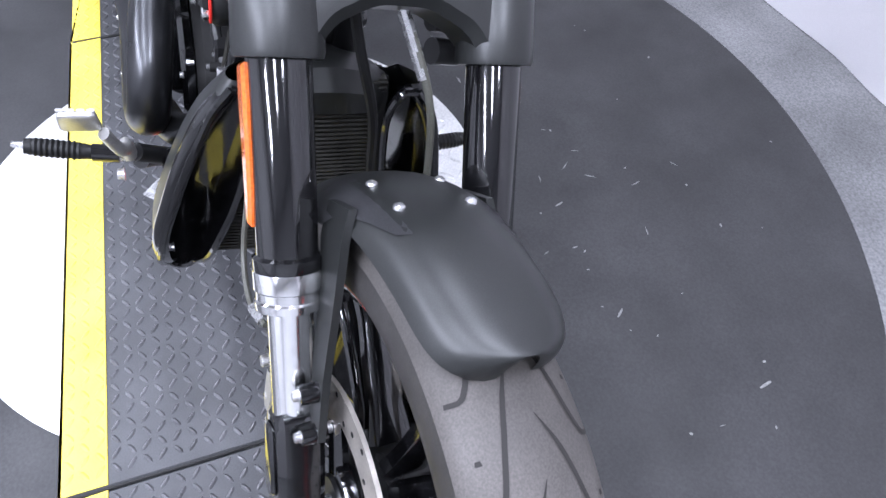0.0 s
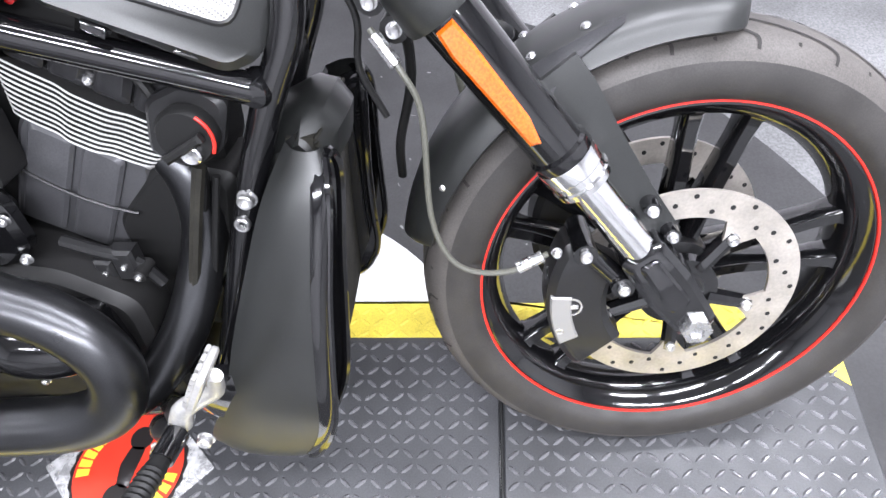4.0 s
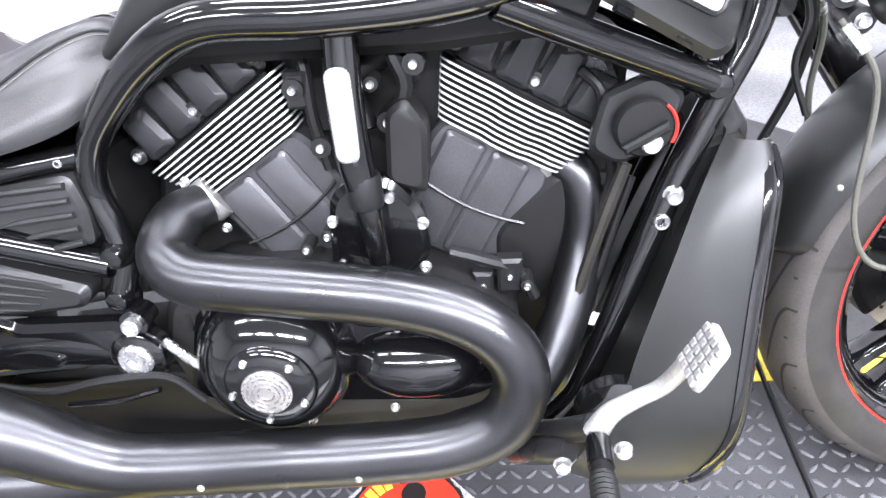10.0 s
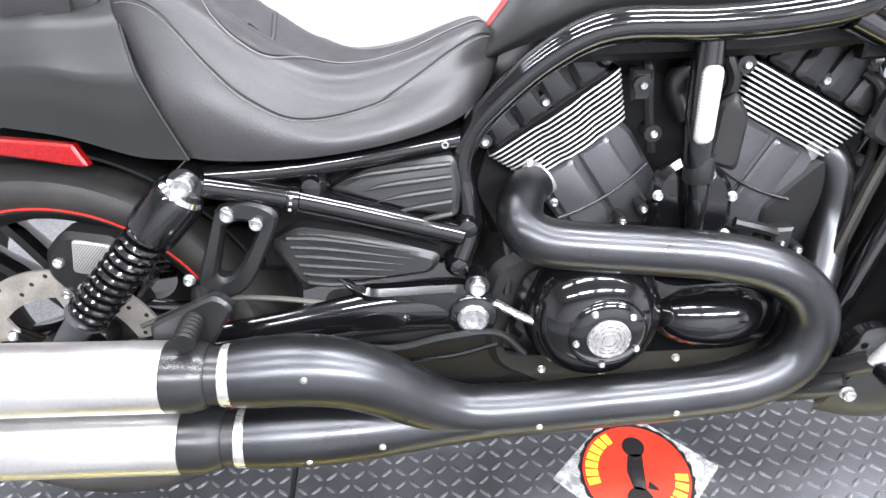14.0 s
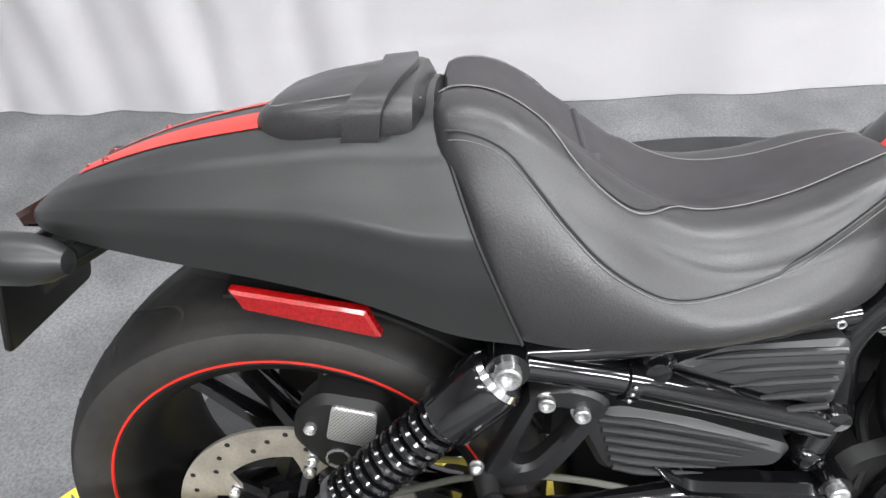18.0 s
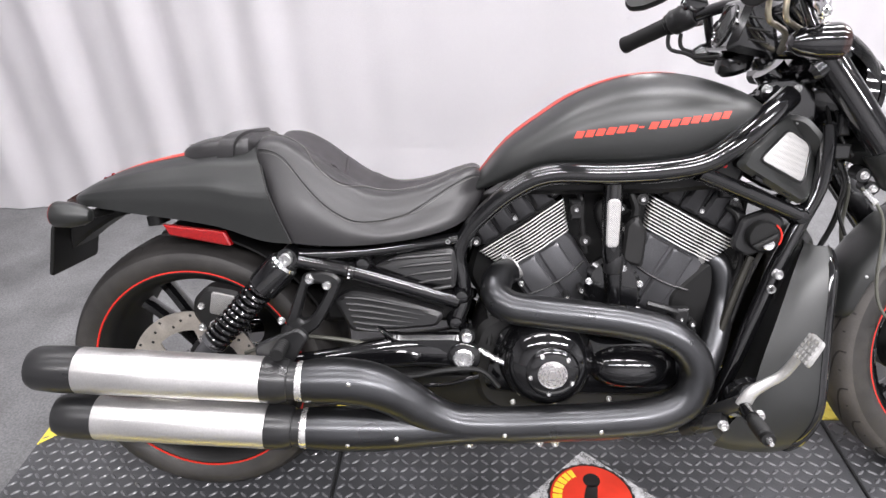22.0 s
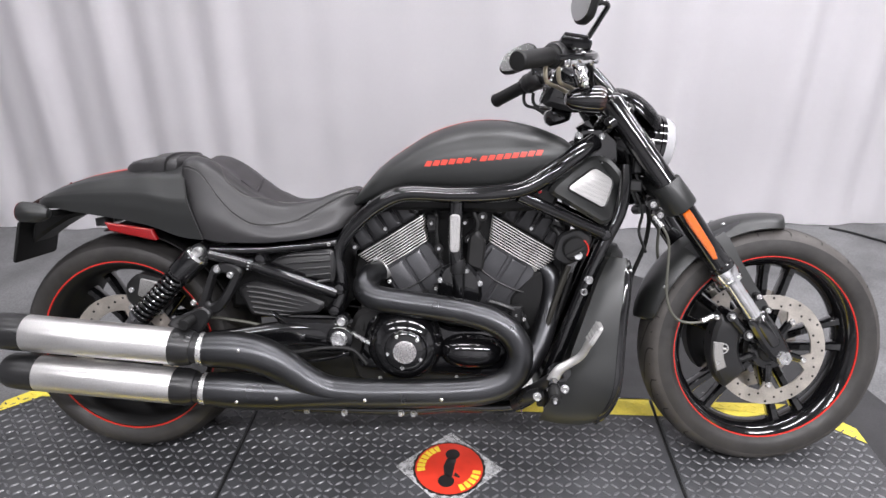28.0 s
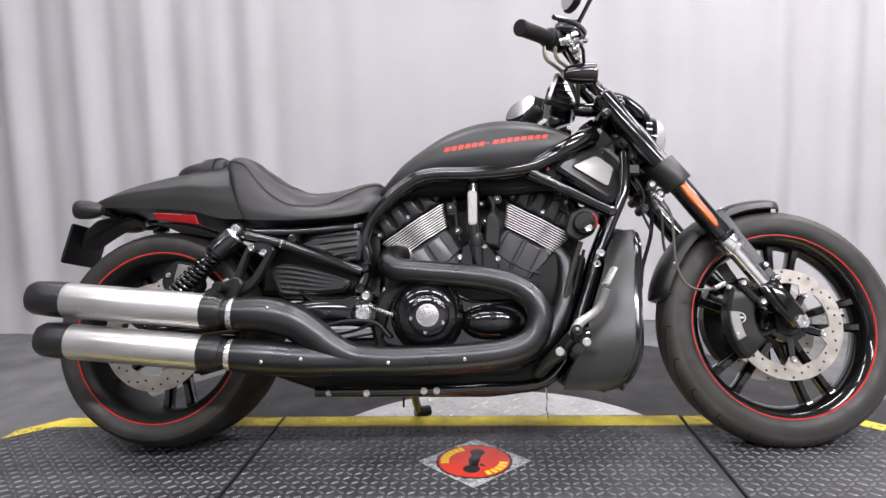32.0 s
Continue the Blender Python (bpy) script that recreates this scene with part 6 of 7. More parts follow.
    N = [a * 0.2 + c * 0.8 for a, c in zip(A, C)]
    y0, y1, ym = s * 0.14, s * 0.162, s * 0.157
    loft(bm, [[(p[0], y, p[1]) for p in ring] for ring, y in ((C, ym), (N, y1), (M, y1), (A, ym), (A, y0), (C, y0), (C, ym))], caps=False)
    bmesh.ops.remove_doubles(bm, verts=bm.verts, dist=1e-5)
    pg = part("peg_carrier", bm, SATIN, bike, "satin black passenger peg carrier")
    for p in ((0.266, 0.541), (0.3, 0.528)):
        bolt(pg, (p[0], s * 0.161, p[1]), 0.0105, (0, -s, 0), "carrier_bolt")
    bm = bmesh.new()
    tube(bm, [(0.208, s * 0.155, 0.43), (0.217, s * 0.185, 0.42)], 0.013, 12, 1, smooth=False)
    part("peg_knuckle", bm, SATIN, pg)
    bm = bmesh.new()
    ribs = [(0.18 + 0.0042 * k, 0.0138 if k % 2 else 0.0122) for k in range(23)]
    tube(bm, [(0.217 + 0.06 * (q - 0.18), s * q, 0.422 + 0.006 * math.sin((q - 0.18) * 20)) for q, r in ribs], [r for q, r in ribs], 14, 1)
    pgr = part("passenger_peg", bm, PLASTIC, pg, "folded black rubber passenger peg")
    bolt(pg, (0.2, s * 0.163, 0.452), 0.008, (0, -s, 0), "peg_pin")
bm = bmesh.new()
slab(bm, [(0.0, 0.45), (0.006, 0.486), (0.036, 0.515), (0.102, 0.503), (0.118, 0.44), (0.075, 0.395), (0.03, 0.405)], -0.135, -0.09, 0.008, 0.012)
rc = part("rear_calliper", bm, PLASTIC, bike, "dull black rear brake calliper")
bm = bmesh.new()
slab(bm, [(0.05, 0.505), (0.097, 0.495), (0.09, 0.445), (0.039, 0.458)], -0.139, -0.13, 0.002, 0.006)
part("grille_inlay", bm, INLAY, rc, "perforated silver inlay")
for p in ((0.024, 0.473), (0.02, 0.425), (0.095, 0.415)):
    bolt(rc, (p[0], -0.135, p[1]), 0.0085, (0, 1, 0), "calliper_bolt")
bm = bmesh.new()
lathe(bm, (0.049, -0.135, 0.427), (0, -1, 0), [(0.014, 0.0), (0.014, 0.002), (0.012, 0.002), (0.012, 0.0)], 24, True)
part("round_badge", bm, ALU, rc, "plain round silver badge mark")
bm = bmesh.new()
tube(bm, [(0, -0.16, RC[2]), (0, 0.16, RC[2])], 0.016, 16, 1, smooth=False)
part("rear_axle", bm, STEEL, bike)
# drive pulley and belt on the left
bm = bmesh.new()
lathe(bm, (0, 0.125, RC[2]), (0, 1, 0), [(0.05, 0.0), (0.11, 0.0), (0.112, 0.002), (0.112, 0.026), (0.11, 0.028), (0.05, 0.028)], 48, True)
part("drive_pulley", bm, SATIN, bike, "black drive pulley")
bm = bmesh.new()
for s in (-1, 1):
    tube(bm, [(0.0, 0.139, RC[2] + s * 0.114), (0.3, 0.132, 0.345 + s * 0.075), (0.6, 0.125, 0.365 + s * 0.042)], 0.004, 6, 2, flat=3.0)
part("drive_belt", bm, PLASTIC, bike, "black drive belt")

# cables and small pipes low on the right
for pts, r, mat_, nm in (
        ([(0.36, -0.17, 0.352), (0.45, -0.165, 0.33), (0.53, -0.16, 0.342), (0.6, -0.15, 0.338), (0.64, -0.15, 0.3)], 0.0055, PLASTIC, "rubber_hose"),
        ([(0.47, -0.16, 0.305), (0.54, -0.165, 0.315), (0.6, -0.17, 0.335)], 0.004, GLOSS, "brake_line"),
        ([(0.6, -0.13, 0.375), (0.64, -0.15, 0.36), (0.68, -0.165, 0.352)], 0.006, STEEL, "sensor_plug"),
        ([(0.1, -0.125, 0.36), (0.2, -0.13, 0.4), (0.3, -0.125, 0.395), (0.42, -0.13, 0.375)], 0.004, HOSE, "rear_brake_hose")):
    bm = bmesh.new()
    tube(bm, pts, r, 8, 5)
    part(nm, bm, mat_, bike)
bm = bmesh.new()
slab(bm, [(0.305, 0.2), (0.46, 0.15), (0.6, 0.142), (0.9, 0.142), (1.0, 0.155), (1.05, 0.2), (1.03, 0.26), (0.9, 0.3), (0.5, 0.3), (0.325, 0.285)], -0.09, 0.09, 0.01, 0.02)
part("sump_cover", bm, PLASTIC, bike)
# added slab, no known part: it closes a bright gap behind the header
bm = bmesh.new()
slab(bm, [(1.0, 0.28), (1.09, 0.27), (1.15, 0.43), (1.17, 0.52), (1.08, 0.54), (1.0, 0.46)], -0.035, 0.06, 0.01, 0.015)
part("front_engine_mount", bm, PLASTIC, bike, "dull black filler block behind the down tube")

# side stand, folded out to the left
bm = bmesh.new()
tube(bm, [(0.66, 0.1, 0.2), (0.665, 0.17, 0.12), (0.67, 0.235, 0.068), (0.672, 0.245, 0.066)], [0.014, 0.013, 0.012, 0.012], 12, 4)
stand = part("side_stand", bm, GLOSS, bike, "black side stand")
bm = bmesh.new()
tube(bm, [(0.66, 0.235, 0.069), (0.7, 0.255, 0.073)], 0.016, 10, 1, smooth=False, flat=1.4)
part("stand_foot", bm, PLASTIC, stand)
bm = bmesh.new()
tube(bm, [(1.05, 0.03, 0.165), (1.055, 0.035, 0.13), (1.052, 0.035, 0.1), (1.058, 0.04, 0.075)], 0.0025, 6, 3)
part("drain_tube", bm, STEEL, bike)
bm = bmesh.new()
tube(bm, [(0.652, 0.02, 0.16), (0.652, 0.02, 0.105)], 0.003, 6, 1, smooth=False)
part("vent_tube", bm, PLASTIC, bike)

# ---- foot controls ----
for s in (-1, 1):
    bm = bmesh.new()
    tube(bm, [(1.02, s * 0.115, 0.205), (1.065, s * 0.165, 0.255), (1.105, s * 0.205, 0.302)], [0.016, 0.015, 0.015], 12, 3)
    br = part("peg_bracket", bm, SATIN, bike, "black forward foot control bracket")
    bm = bmesh.new()
    tube(bm, [(1.02, s * 0.15, 0.205), (1.05, s * 0.18, 0.24), (1.08, s * 0.2, 0.262)], [0.014, 0.017, 0.015], 10, 3)
    part("master_cylinder", bm, SATIN, br)
    bm = bmesh.new()
    tube(bm, [(1.107, s * 0.225, 0.3), (1.104, s * 0.262, 0.302)], 0.014, 12, 1, smooth=False)
    part("peg_clevis", bm, GLOSS, br, "gloss black peg clevis")
    bm = bmesh.new()
    n = 26
    pts = [(1.104 - 0.006 * k / n, s * (0.258 + 0.09 * k / n), 0.302 + 0.01 * k / n) for k in range(n + 1)]
    tube(bm, pts, [0.0105 + (0.0022 if k % 2 else 0.0042) * min(1, k / 8) * min(1, (n + 3 - k) / 8) for k in range(n + 1)], 12, 1, smooth=False)
    part("rubber_peg", bm, PLASTIC, br, "ribbed black rubber foot peg")
    bm = bmesh.new()
    tube(bm, [(1.098, s * 0.347, 0.312), (1.096, s * 0.364, 0.314)], [0.006, 0.004], 8, 1, smooth=False)
    part("peg_feeler", bm, STEEL, br)
    for p in ((1.105, 0.302), (1.135, 0.285), (1.07, 0.262)):
        bolt(br, (p[0], s * 0.222, p[1]), 0.0105, (0, -s, 0), "control_bolt")
bm = bmesh.new()
tube(bm, [(1.105, -0.212, 0.3), (1.12, -0.214, 0.33), (1.145, -0.212, 0.347), (1.17, -0.218, 0.37), (1.186, -0.232, 0.412)], [0.0145, 0.0125, 0.0105, 0.0098, 0.0095], 12, 5, flat=0.8)
pedal = part("brake_pedal", bm, CASTALU, bike, "polished silver brake pedal")
PF = axis_frame((1.192, -0.02, 0.437), (0.55, 1.0), (-1.0, 0.55))
bm = bmesh.new()
slab(bm, [(-0.026, -0.262), (0.026, -0.258), (0.028, -0.214), (-0.024, -0.212)], -0.004, 0.005, 0.002, 0.008, frame_at=lambda x, y, z: PF(x, z, y))
pp = part("pedal_pad", bm, CASTALU, bike, "cast silver studded pedal pad")
for i in range(5):
    for j in range(4):
        bm = bmesh.new()
        x, y = -0.0185 + i * 0.0098, -0.254 + j * 0.0115
        slab(bm, [(x - 0.004, y - 0.0042), (x + 0.004, y - 0.0042), (x + 0.004, y + 0.0042), (x - 0.004, y + 0.0042)], 0.004, 0.009, 0.0012, frame_at=lambda a, b, c: PF(a, c, b))
        part("pad_stud", bm, CASTALU, pp)

# ---- radiator with side shrouds ----
front_x = table([(0.165, 1.205), (0.19, 1.238), (0.23, 1.262), (0.273, 1.275), (0.35, 1.281), (0.43, 1.287), (0.5, 1.295), (0.55, 1.299), (0.58, 1.293), (0.602, 1.28)])
outer_y = table([(0.165, 0.166), (0.2, 0.182), (0.28, 0.186), (0.36, 0.169), (0.44, 0.148), (0.5, 0.129), (0.54, 0.112), (0.575, 0.091), (0.602, 0.073)])
back_x = table([(0.165, 1.083), (0.215, 1.1), (0.28, 1.136), (0.364, 1.162), (0.449, 1.192), (0.528, 1.222), (0.583, 1.252), (0.602, 1.264)])
for s in (-1, 1):
    Y = lambda v: s * v if s < 0 else v + 0.06
    bm = bmesh.new()
    rings = []
    for z in np.linspace(0.166, 0.582, 34):
        xf, yo, xb = front_x(z)[0], outer_y(z)[0], back_x(z)[0]
        d = xf - xb
        e, a = min(0.012, d * 0.15), min(0.012, d * 0.16)
        line = [V(xb + e + d * 0.05, 0.012), V(xb + e + d * 0.04, yo - 0.04)] + smooth_line([(xb, yo - 0.022), (xb + d * 0.3, yo - 0.006), (xb + d * 0.62, yo), (xf - a, yo - 0.001), (xf - a * 0.2, yo - 0.006), (xf, yo - 0.015)], 4)
        rings.append([(p[0], Y(p[1]), z) for p in line])
    loft(bm, rings, closed=False)
    bmesh.ops.recalc_face_normals(bm, faces=bm.faces)
    shd = part("radiator_shroud", bm, DENIM, bike, "matte black radiator side shroud", 50)
    bm = bmesh.new()
    loft(bm, [[(front_x(z)[0] + dx, Y(outer_y(z)[0] + dy - 0.004 * (1 - min(1.0, (z - 0.184) / 0.02, (0.574 - z) / 0.03))), z) for dx, dy in ((-0.019, -0.003), (-0.017, 0.0014), (-0.01, 0.0018), (-0.001, -0.003), (0.001, -0.012), (-0.001, -0.02))] for z in np.linspace(0.184, 0.574, 30)], closed=False)
    part("edge_strip", bm, GLOSS, shd, "gloss black strip along the front edge", 60)
    # gloss black duct behind the mouth, with a bright lip
    mouth = smooth_line([(0.083, 0.572), (0.104, 0.54), (0.123, 0.48), (0.143, 0.41), (0.166, 0.32), (0.177, 0.25), (0.177, 0.205), (0.168, 0.178), (0.15, 0.167), (0.133, 0.176), (0.116, 0.215), (0.1, 0.28), (0.08, 0.35), (0.06, 0.45), (0.05, 0.53), (0.061, 0.567), (0.083, 0.572)], 4)[:-1]
    cy, cz = 0.112, 0.36
    bm = bmesh.new()
    rings = []
    for back, g in ((0.006, 1.05), (-0.001, 1.02), (0.006, 0.98), (0.03, 0.95), (0.085, 0.82)):
        depth = lambda z: min(1.0, (front_x(z)[0] - back_x(z)[0]) / 0.125)
        rings.append([(front_x(min(0.59, max(0.18, z)))[0] - back * (depth(z) if back > 0.01 else 1), Y(cy + (y - cy) * g), cz + (z - cz) * (1 + (g - 1) * 0.35)) for y, z in mouth])
    loft(bm, rings, caps=False)
    bm.faces.new([bm.verts.new(p) for p in rings[-1]])
    part("duct_mouth", bm, GLOSS, shd, "gloss black air duct mouth", 50)
    bm = bmesh.new()
    lip = [(front_x(min(0.59, max(0.18, z)))[0] - 0.001, Y(cy + (y - cy) * 1.03), z) for y, z in mouth]
    tube(bm, lip + lip[:1], 0.0055, 8, 2)
    part("mouth_lip", bm, GLOSS, shd)
    bm = bmesh.new()
    loft(bm, [[(x, Y(v + e), z) for x, e in ((x0, -0.004), (x1, -0.004), (x1, 0.004), (x0, 0.004))] for z, v, x0, x1 in ((0.19, 0.119, 1.17, 1.225), (0.28, 0.094, 1.19, 1.262), (0.36, 0.072, 1.2, 1.268), (0.45, 0.053, 1.21, 1.275), (0.56, 0.044, 1.22, 1.28))])
    part("inner_wall", bm, SATIN, shd)
    bolt(shd, (1.215, Y(0.162), 0.2), 0.008, (0, -s, 0), "shroud_bolt")
    bm = bmesh.new()
    lathe(bm, (1.14, Y(0.145), 0.275), (0, s, 0), [(0.05, 0.0), (0.047, 0.014), (0.03, 0.022), (0, 0.022)], 24)
    part("fan_boss", bm, GLOSS, shd)
rad_mid = 0.03  # the core sits a little over to the left
rad_half = table([(0.2, 0.135), (0.28, 0.125), (0.36, 0.101), (0.45, 0.083), (0.59, 0.075)])
bm = bmesh.new()
loft(bm, [[(1.2 + (z - 0.2) * 0.12, rad_mid - w, z), (1.232 + (z - 0.2) * 0.115, rad_mid - w, z), (1.232 + (z - 0.2) * 0.115, rad_mid + w, z), (1.2 + (z - 0.2) * 0.12, rad_mid + w, z)] for z, w in ((z, rad_half(z)[0]) for z in np.linspace(0.205, 0.575, 8))])
radi = part("radiator", bm, FINBLACK, bike, "dusty black radiator core")
for k in range(44):
    bm = bmesh.new()
    z = 0.212 + 0.36 * k / 43
    x, w = 1.234 + (z - 0.2) * 0.115, rad_half(z)[0]
    tube(bm, [(x, rad_mid - w, z), (x + 0.005, rad_mid - w * 0.5, z + 0.004), (x + 0.008, rad_mid, z + 0.005), (x + 0.005, rad_mid + w * 0.5, z + 0.004), (x, rad_mid + w, z)], 0.0023, 5, 2)
    part("radiator_fin", bm, FINBLACK, radi)
bm = bmesh.new()
rings = []
for y in np.linspace(-0.052, 0.113, 13):
    e = 1 - ((y - rad_mid) / 0.09) ** 2
    rings.append([(1.225, y, 0.55 + 0.04 * e), (1.26, y, 0.563 + 0.042 * e), (1.262 + 0.024 * e, y, 0.556 + 0.043 * e), (1.27 + 0.032 * e, y, 0.54 + 0.035 * e), (1.268 + 0.028 * e, y, 0.52 + 0.017 * e), (1.235, y, 0.53)])
loft(bm, rings)
part("radiator_cap_shell", bm, DENIM, bike, "matte black shell over the radiator")
bm = bmesh.new()
slab(bm, [(1.08, 0.17), (1.185, 0.178), (1.2, 0.215), (1.1, 0.235)], -0.09, 0.1, 0.008, 0.012)
part("radiator_scoop", bm, SATIN, bike)
bm = bmesh.new()
lathe(bm, (1.165, 0.0, 0.2), (0.97, 0.05, -0.2), [(0.0, -0.04), (0.04, -0.04), (0.044, 0.0), (0.044, 0.05), (0.038, 0.06), (0.0, 0.062)], 24)
part("oil_filter", bm, SATIN, bike, "black oil filter under the radiator")

# ---- headlight, cowl, bars ----
HD = V(0.97, 0.1, -0.17).normalized()
HC = V(1.312, 0.044, 0.864)
bm = bmesh.new()
lathe(bm, HC, HD, [(0.0, -0.085), (0.03, -0.078), (0.053, -0.055), (0.069, -0.02), (0.077, 0.02), (0.0795, 0.046), (0.081, 0.054), (0.077, 0.058)], 40)
hl = part("headlight", bm, GLOSS, bike, "gloss black headlight with clear lens")
bm = bmesh.new()
lathe(bm, HC, HD, [(0.075, 0.044), (0.0825, 0.048), (0.0825, 0.058), (0.078, 0.061)], 40)
part("headlight_ring", bm, GLOSS, hl, "gloss black headlight ring")
bm = bmesh.new()
lathe(bm, HC, HD, [(0.075, 0.056), (0.048, 0.024), (0.018, 0.008), (0.0, 0.006)], 32)
part("reflector_bowl", bm, CHROME, hl)
bm = bmesh.new()
lathe(bm, HC, HD, [(0.08, 0.058), (0.0795, 0.07), (0.074, 0.083), (0.05, 0.094), (0.0, 0.099)], 40)
part("lens", bm, GLASS, hl, "clear lens")
bolt(hl, HC + V(0.028, -0.082, 0.0), 0.009, (0, 1, 0), "headlight_bolt")
bm = bmesh.new()
rings = []
for x, z, w, d in ((1.215, 0.985, 0.07, 0.02), (1.255, 1.002, 0.085, 0.03), (1.3, 0.992, 0.095, 0.045), (1.34, 0.965, 0.093, 0.055), (1.365, 0.936, 0.086, 0.05)):
    ring = []
    for p in np.linspace(-1, 1, 15):
        ring.append((x - 0.01 * abs(p) ** 2, 0.034 + w * math.sin(p * 1.4) / 0.985, z - d * abs(p) ** 2.2))
    rings.append(ring)
rr = np.array([smooth_line([rings[i][k] for i in range(5)], 4) for k in range(15)]).transpose(1, 0, 2)
loft(bm, [list(map(tuple, r)) for r in rr], closed=False)
bmesh.ops.solidify(bm, geom=bm.faces, thickness=0.004)
part("headlight_cowl", bm, GLOSS, bike, "gloss black speed cowl over the headlight")

bm = bmesh.new()
tube(bm, [(1.06, -0.262, 1.051), (1.1, -0.2, 1.06), (1.13, -0.13, 1.064), (1.165, -0.07, 1.05), (1.182, -0.03, 1.035), (1.182, 0.03, 1.033), (1.16, 0.08, 1.045), (1.12, 0.14, 1.045), (1.08, 0.2, 1.03), (1.025, 0.255, 1.01)], 0.0135, 14, 6)
bars = part("handlebar", bm, GLOSS, bike, "black drag handlebar")
for s in (-1, 1):
    g0 = V(1.064, -0.257, 1.052) if s < 0 else V(1.04, 0.24, 1.018)
    g1 = V(0.986, -0.363, 1.031) if s < 0 else V(0.954, 0.33, 0.974)
    d = (g1 - g0).normalized()
    L = (g1 - g0).length
    bm = bmesh.new()
    prof = [(0.0, 0.0), (0.023, 0.0), (0.024, 0.006), (0.018, 0.01)]
    for k in range(12):
        q = 0.012 + (L - 0.024) * k / 11
        prof += [(0.0186, q), (0.0193, q + 0.003)]
    prof += [(0.0205, L - 0.01), (0.0205, L - 0.003), (0.0185, L), (0.0, L + 0.001)]
    lathe(bm, g0, d, prof, 24)
    part("grip", bm, PLASTIC, bars, "black rubber hand grip")
    c = g0 - d * 0.03
    bm = bmesh.new()
    lathe(bm, g0, d, [(0.0, -0.06), (0.024, -0.06), (0.028, -0.054), (0.0295, -0.03), (0.027, -0.024), (0.0285, -0.018), (0.029, -0.008), (0.025, -0.002), (0.0, -0.002)], 20)
    hs = part("switch_housing", bm, SATIN, bike, "black switch housing")
    for q, r in ((0.018, 0.007), (0.044, 0.006)):
        bm = bmesh.new()
        lathe(bm, g0 - d * q + V(-0.026, 0, -0.004), (-1, 0, -0.1), [(r, -0.004), (r, 0.004), (r * 0.8, 0.006), (0, 0.006)], 12)
        part("switch_button", bm, PLASTIC, hs)
    # fluid reservoir above the lever's pivot
    rv = V(1.113, -0.246, 1.078) if s < 0 else V(1.082, 0.212, 1.05)
    bm = bmesh.new()
    slab(bm, [(-0.034, -0.014), (0.03, -0.016), (0.036, 0.004), (0.03, 0.014), (-0.028, 0.017), (-0.036, 0.006)], -0.02, 0.02, 0.005, 0.008, frame_at=lambda x, y, z: tuple(rv + V(x * 0.9, y + x * 0.3 * s, z - x * 0.12)))
    part("fluid_reservoir", bm, GLOSS, hs, "black fluid reservoir")
    bm = bmesh.new()
    slab(bm, [(-0.028, 0.013), (0.027, 0.011), (0.026, 0.0165), (-0.027, 0.0195)], -0.021, 0.021, 0.002, 0.002, frame_at=lambda x, y, z: tuple(rv + V(x * 0.9, y + x * 0.3 * s, z - x * 0.12)))
    part("reservoir_lid", bm, SATIN, hs)
    bm = bmesh.new()
    tube(bm, [rv + V(0.03, 0, -0.02), rv + V(0.036, s * 0.04, -0.028), rv + V(0.005, s * 0.1, -0.035), rv + V(-0.05, s * 0.15, -0.042)], [0.009, 0.008, 0.0065, 0.006], 8, 5)
    part("lever", bm, GLOSS, bars, "black hand lever")
    # mirror on a bent stalk
    if s < 0:
        st = [V(1.128, -0.248, 1.07), V(1.14, -0.252, 1.092), V(1.166, -0.264, 1.138), V(1.172, -0.267, 1.15), V(1.164, -0.27, 1.157), V(1.147, -0.273, 1.155), V(1.128, -0.276, 1.162)]
        mc, mn, spin = V(1.121, -0.278, 1.178), V(-0.9, -0.42, 0.1), 78
    else:
        st = [rv + V(0.01, 0.0, 0.01), rv + V(0.02, 0.04, 0.03), V(1.065, 0.335, 1.1), V(1.04, 0.36, 1.1)]
        mc, mn, spin = V(1.018, 0.37, 1.106), V(-0.5, -0.8, 0.35), -25
    bm = bmesh.new()
    tube(bm, st, 0.0058, 8, 5)
    stalk = part("mirror_stalk", bm, GLOSS, bike)
    mn = mn.normalized()
    ux = mn.cross(V(0, 0, 1)).normalized()
    uz = ux.cross(mn).normalized() if ux.cross(mn).z > 0 else -ux.cross(mn).normalized()
    hor = ux if ux.y * s > 0 else -ux
    sc, ss = math.cos(radians(spin)), math.sin(radians(spin))
    hor, uz = hor * sc + uz * ss, uz * sc - hor * ss
    sh_ = [(-0.062, -0.022), (-0.05, -0.04), (-0.015, -0.044), (0.03, -0.04), (0.06, -0.026), (0.068, -0.008), (0.06, 0.014), (0.035, 0.034), (-0.005, 0.04), (-0.042, 0.036), (-0.062, 0.016), (-0.066, -0.004)]
    bm = bmesh.new()
    slab(bm, sh_, -0.002, 0.018, 0.006, 0.014, frame_at=lambda x, y, z: tuple(mc - mn * y + hor * x + uz * z))
    mir = part("mirror_housing", bm, PLASTIC, stalk, "black teardrop mirror housing")
    bm = bmesh.new()
    slab(bm, [(x * 0.91, z * 0.89) for x, z in sh_], 0.001, 0.0035, 0.0008, 0.013, frame_at=lambda x, y, z: tuple(mc + mn * y + hor * x + uz * z))
    part("mirror_glass", bm, MIRROR, stalk, "mirror glass")
    # bullet turn signal
    tc = V(1.148, -0.232, 0.964) if s < 0 else V(1.13, 0.2, 0.95)
    bm = bmesh.new()
    lathe(bm, tc, (1, 0.05, 0.0), [(0.0, -0.052), (0.012, -0.048), (0.021, -0.034), (0.0275, -0.01), (0.029, 0.014), (0.0295, 0.022), (0.0, 0.024)], 24)
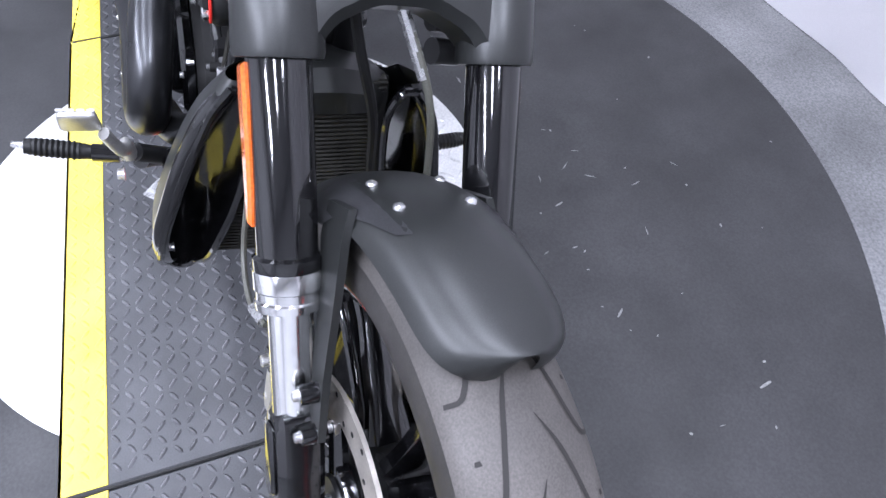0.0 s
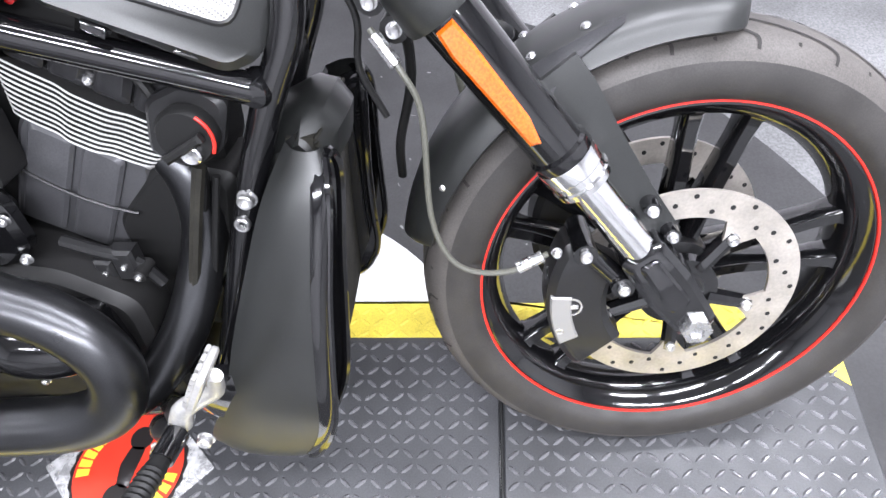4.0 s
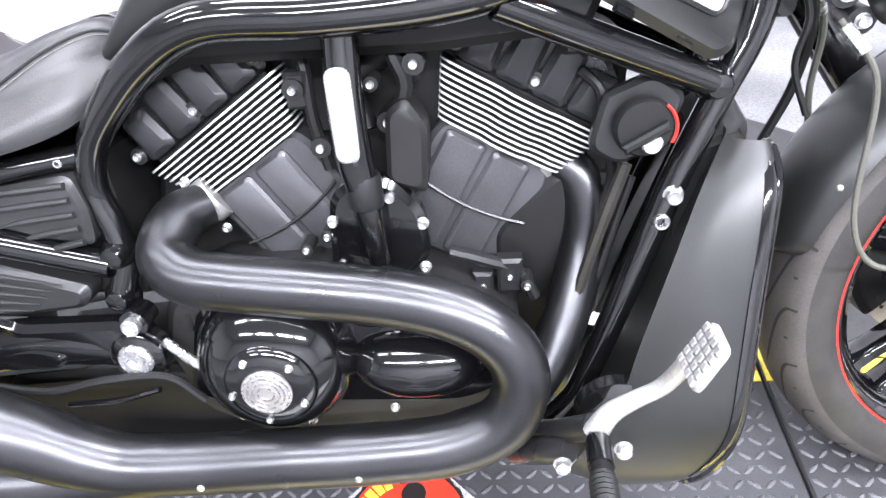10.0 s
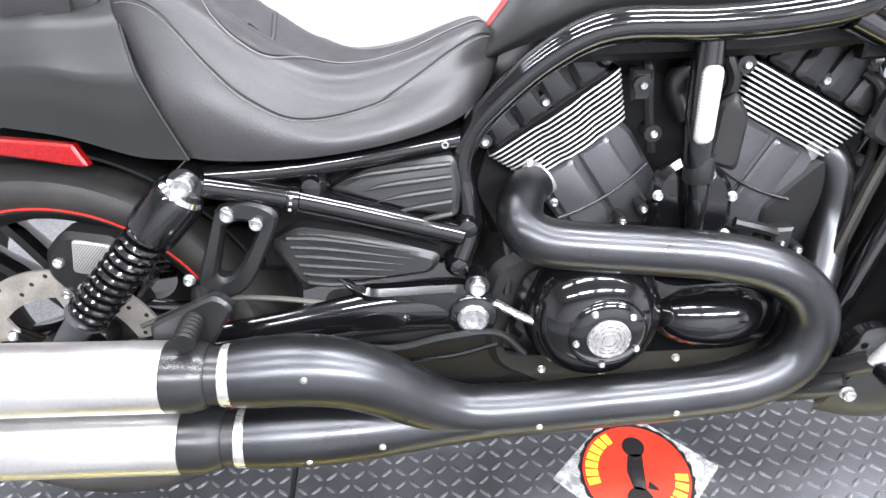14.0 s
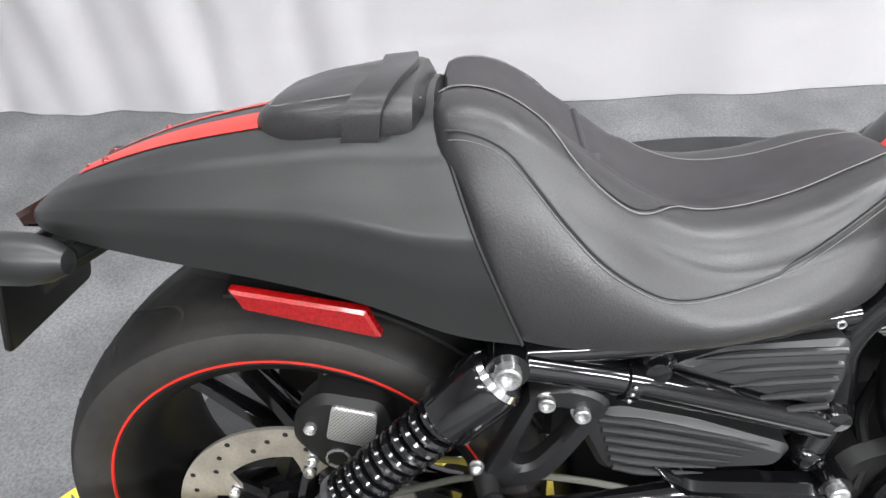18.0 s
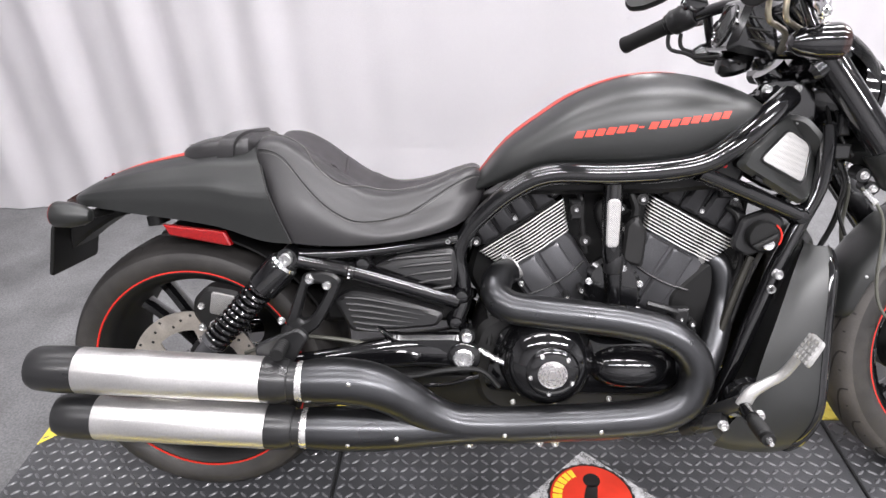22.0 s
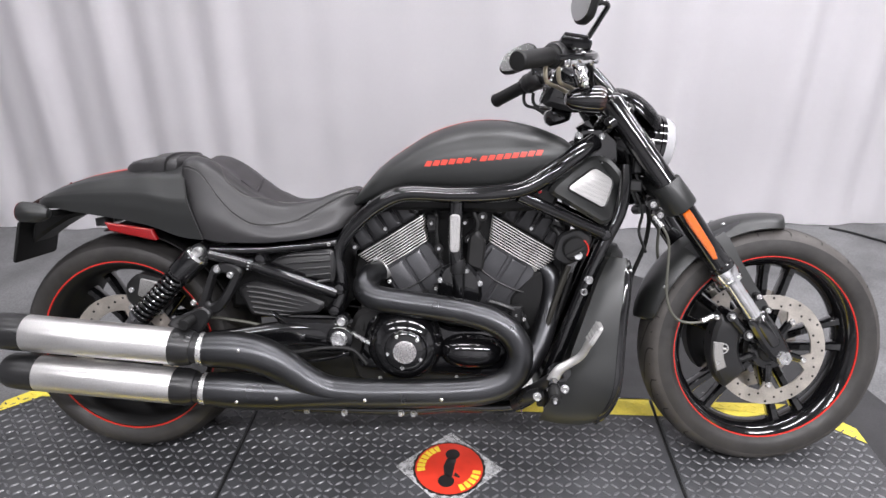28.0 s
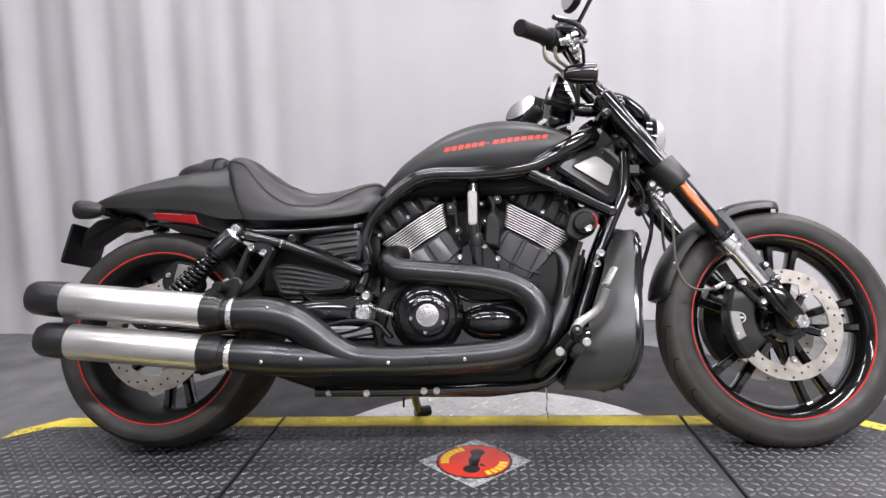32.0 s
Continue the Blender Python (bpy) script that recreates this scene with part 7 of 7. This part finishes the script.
    ts = part("front_turn_signal", bm, GLOSS, bars, "gloss black bullet turn signal")
    bm = bmesh.new()
    lathe(bm, tc, (1, 0.05, 0.0), [(0.0285, 0.02), (0.0295, 0.026), (0.025, 0.036), (0.0, 0.041)], 24)
    part("lens", bm, SMOKE, bars, "smoked amber lens")
    bm = bmesh.new()
    tube(bm, [tc + V(-0.01, 0, 0.022), tc + V(-0.02, -s * 0.01, 0.05), tc + V(-0.03, -s * 0.02, 0.085)], 0.0105, 10, 3)
    part("signal_stalk", bm, GLOSS, bars)
    # cable elbows below the switch housing
    for q in (0, 1):
        e0 = g0 + V(-0.012 + 0.028 * q, -s * 0.004 * q, -0.02) if s < 0 else g0 + V(-0.004 + 0.026 * q, -0.006 * q, -0.022)
        bm = bmesh.new()
        tube(bm, [e0, e0 + V(0.0, 0, -0.022), e0 + V(0.008, -s * 0.008, -0.036), e0 + V(0.03, -s * 0.03, -0.043), e0 + V(0.06, -s * 0.07, -0.055), V(1.16, s * 0.06, 0.95)], [0.0048, 0.0048, 0.0046, 0.0046, 0.005, 0.005], 8, 5)
        part("control_cable", bm, BRONZE if s < 0 else PLASTIC, bars, "bronze-tinted cable elbow" if s < 0 else "")
# polished clamp parts of the right control
for p, r, l, ax_ in (((1.122, -0.266, 1.044), 0.017, 0.03, (0.5, -0.8, 0.2)), ((1.126, -0.27, 1.018), 0.013, 0.03, (0.2, -0.4, -1)), ((1.148, -0.25, 1.046), 0.013, 0.026, (0.8, -0.5, 0.1)), ((1.1, -0.262, 1.04), 0.011, 0.02, (0.4, -0.9, 0)), ((1.134, -0.262, 1.0), 0.01, 0.018, (0.3, -0.2, -1)), ((1.135, -0.258, 1.066), 0.011, 0.018, (0.1, -0.2, 1))):
    bm = bmesh.new()
    lathe(bm, p, ax_, [(0.0, -l / 2), (r * 0.7, -l / 2), (r, -l / 4), (r * 1.05, 0.0), (r * 0.75, l / 5), (r * 0.8, l / 2), (r * 0.5, l / 2 + 0.003), (0, l / 2 + 0.003)], 12)
    part("polished_fitting", bm, CHROME, bars, "polished control fitting")
bm = bmesh.new()
tube(bm, [(1.09, -0.255, 1.052), (1.12, -0.255, 1.036), (1.15, -0.24, 1.03), (1.16, -0.2, 1.0), (1.2, -0.1, 0.96)], 0.0045, 8, 4)
part("brake_line", bm, PLASTIC, bars)
for s in (-1, 1):
    bm = bmesh.new()
    tube(bm, [(1.245, s * 0.045, 0.965), (1.215, s * 0.045, 1.0), (1.182, s * 0.04, 1.034)], 0.018, 12, 3)
    part("bar_riser", bm, GLOSS, bike, "black handlebar riser")
# instrument pod with one large and two small dials facing the rider
bm = bmesh.new()
slab(bm, [(1.064, 0.956), (1.098, 1.046), (1.108, 1.05), (1.147, 1.028), (1.166, 0.945), (1.15, 0.936)], -0.06, 0.075, 0.012, 0.01)
gauge = part("instrument_pod", bm, GLOSS, bike, "gloss black instrument pod")
for y, r in ((0.008, 0.043), (-0.038, 0.014), (0.054, 0.014)):
    bm = bmesh.new()
    lathe(bm, (1.079, y, 1.001), (-0.93, 0, 0.36), [(r, -0.012), (r, 0.001), (r * 0.93, 0.003), (r * 0.9, 0.0), (0, 0.0)], 28)
    part("dial_glass", bm, SMOKEDGLASS, gauge, "dark dial glass")
bm = bmesh.new()
tube(bm, [(1.15, 0.008, 0.96), (1.185, 0.008, 0.955), (1.23, 0.008, 0.955)], 0.02, 10, 3)
part("gauge_bracket", bm, GLOSS, gauge)
# thin black bars paint the shade of grooves on the pod's side
for zz in (0.97, 0.99, 1.01):
    bm = bmesh.new()
    tube(bm, [(1.1, -0.061, zz + 0.004), (1.14, -0.061, zz - 0.004)], 0.0018, 6, 1, smooth=False)
    part("pod_groove", bm, HOLE, gauge)
bm = bmesh.new()
lathe(bm, (1.112, 0.03, 0.93), (0.3, 0.1, -0.9), [(0.0, -0.02), (0.03, -0.018), (0.036, -0.006), (0.036, 0.008), (0.028, 0.018), (0.0, 0.02)], 22)
part("horn", bm, GLOSS, bike, "small black horn")
for pts in ([(1.2, 0.05, 0.9), (1.17, 0.07, 0.86), (1.2, 0.06, 0.8), (1.24, 0.05, 0.75)],
            [(1.262, 0.0, 0.93), (1.272, -0.012, 0.88), (1.29, -0.016, 0.82), (1.305, -0.02, 0.76), (1.322, -0.02, 0.72)],
            [(1.285, 0.01, 0.88), (1.3, -0.022, 0.83), (1.31, -0.03, 0.785), (1.335, -0.032, 0.75)],
            [(1.318, -0.02, 0.735), (1.335, -0.022, 0.69), (1.33, -0.02, 0.64), (1.352, -0.02, 0.585)]):
    bm = bmesh.new()
    tube(bm, pts, 0.0038, 7, 4)
    part("wiring_loom", bm, PLASTIC, bike)
for lo, hi in (((1.292, -0.045, 0.745), (1.325, -0.02, 0.775)), ((1.3, -0.04, 0.79), (1.322, -0.02, 0.83))):
    bm = bmesh.new()
    blk(bm, lo, hi, 0.004)
    part("connector", bm, SATIN, bike, "small black connector")
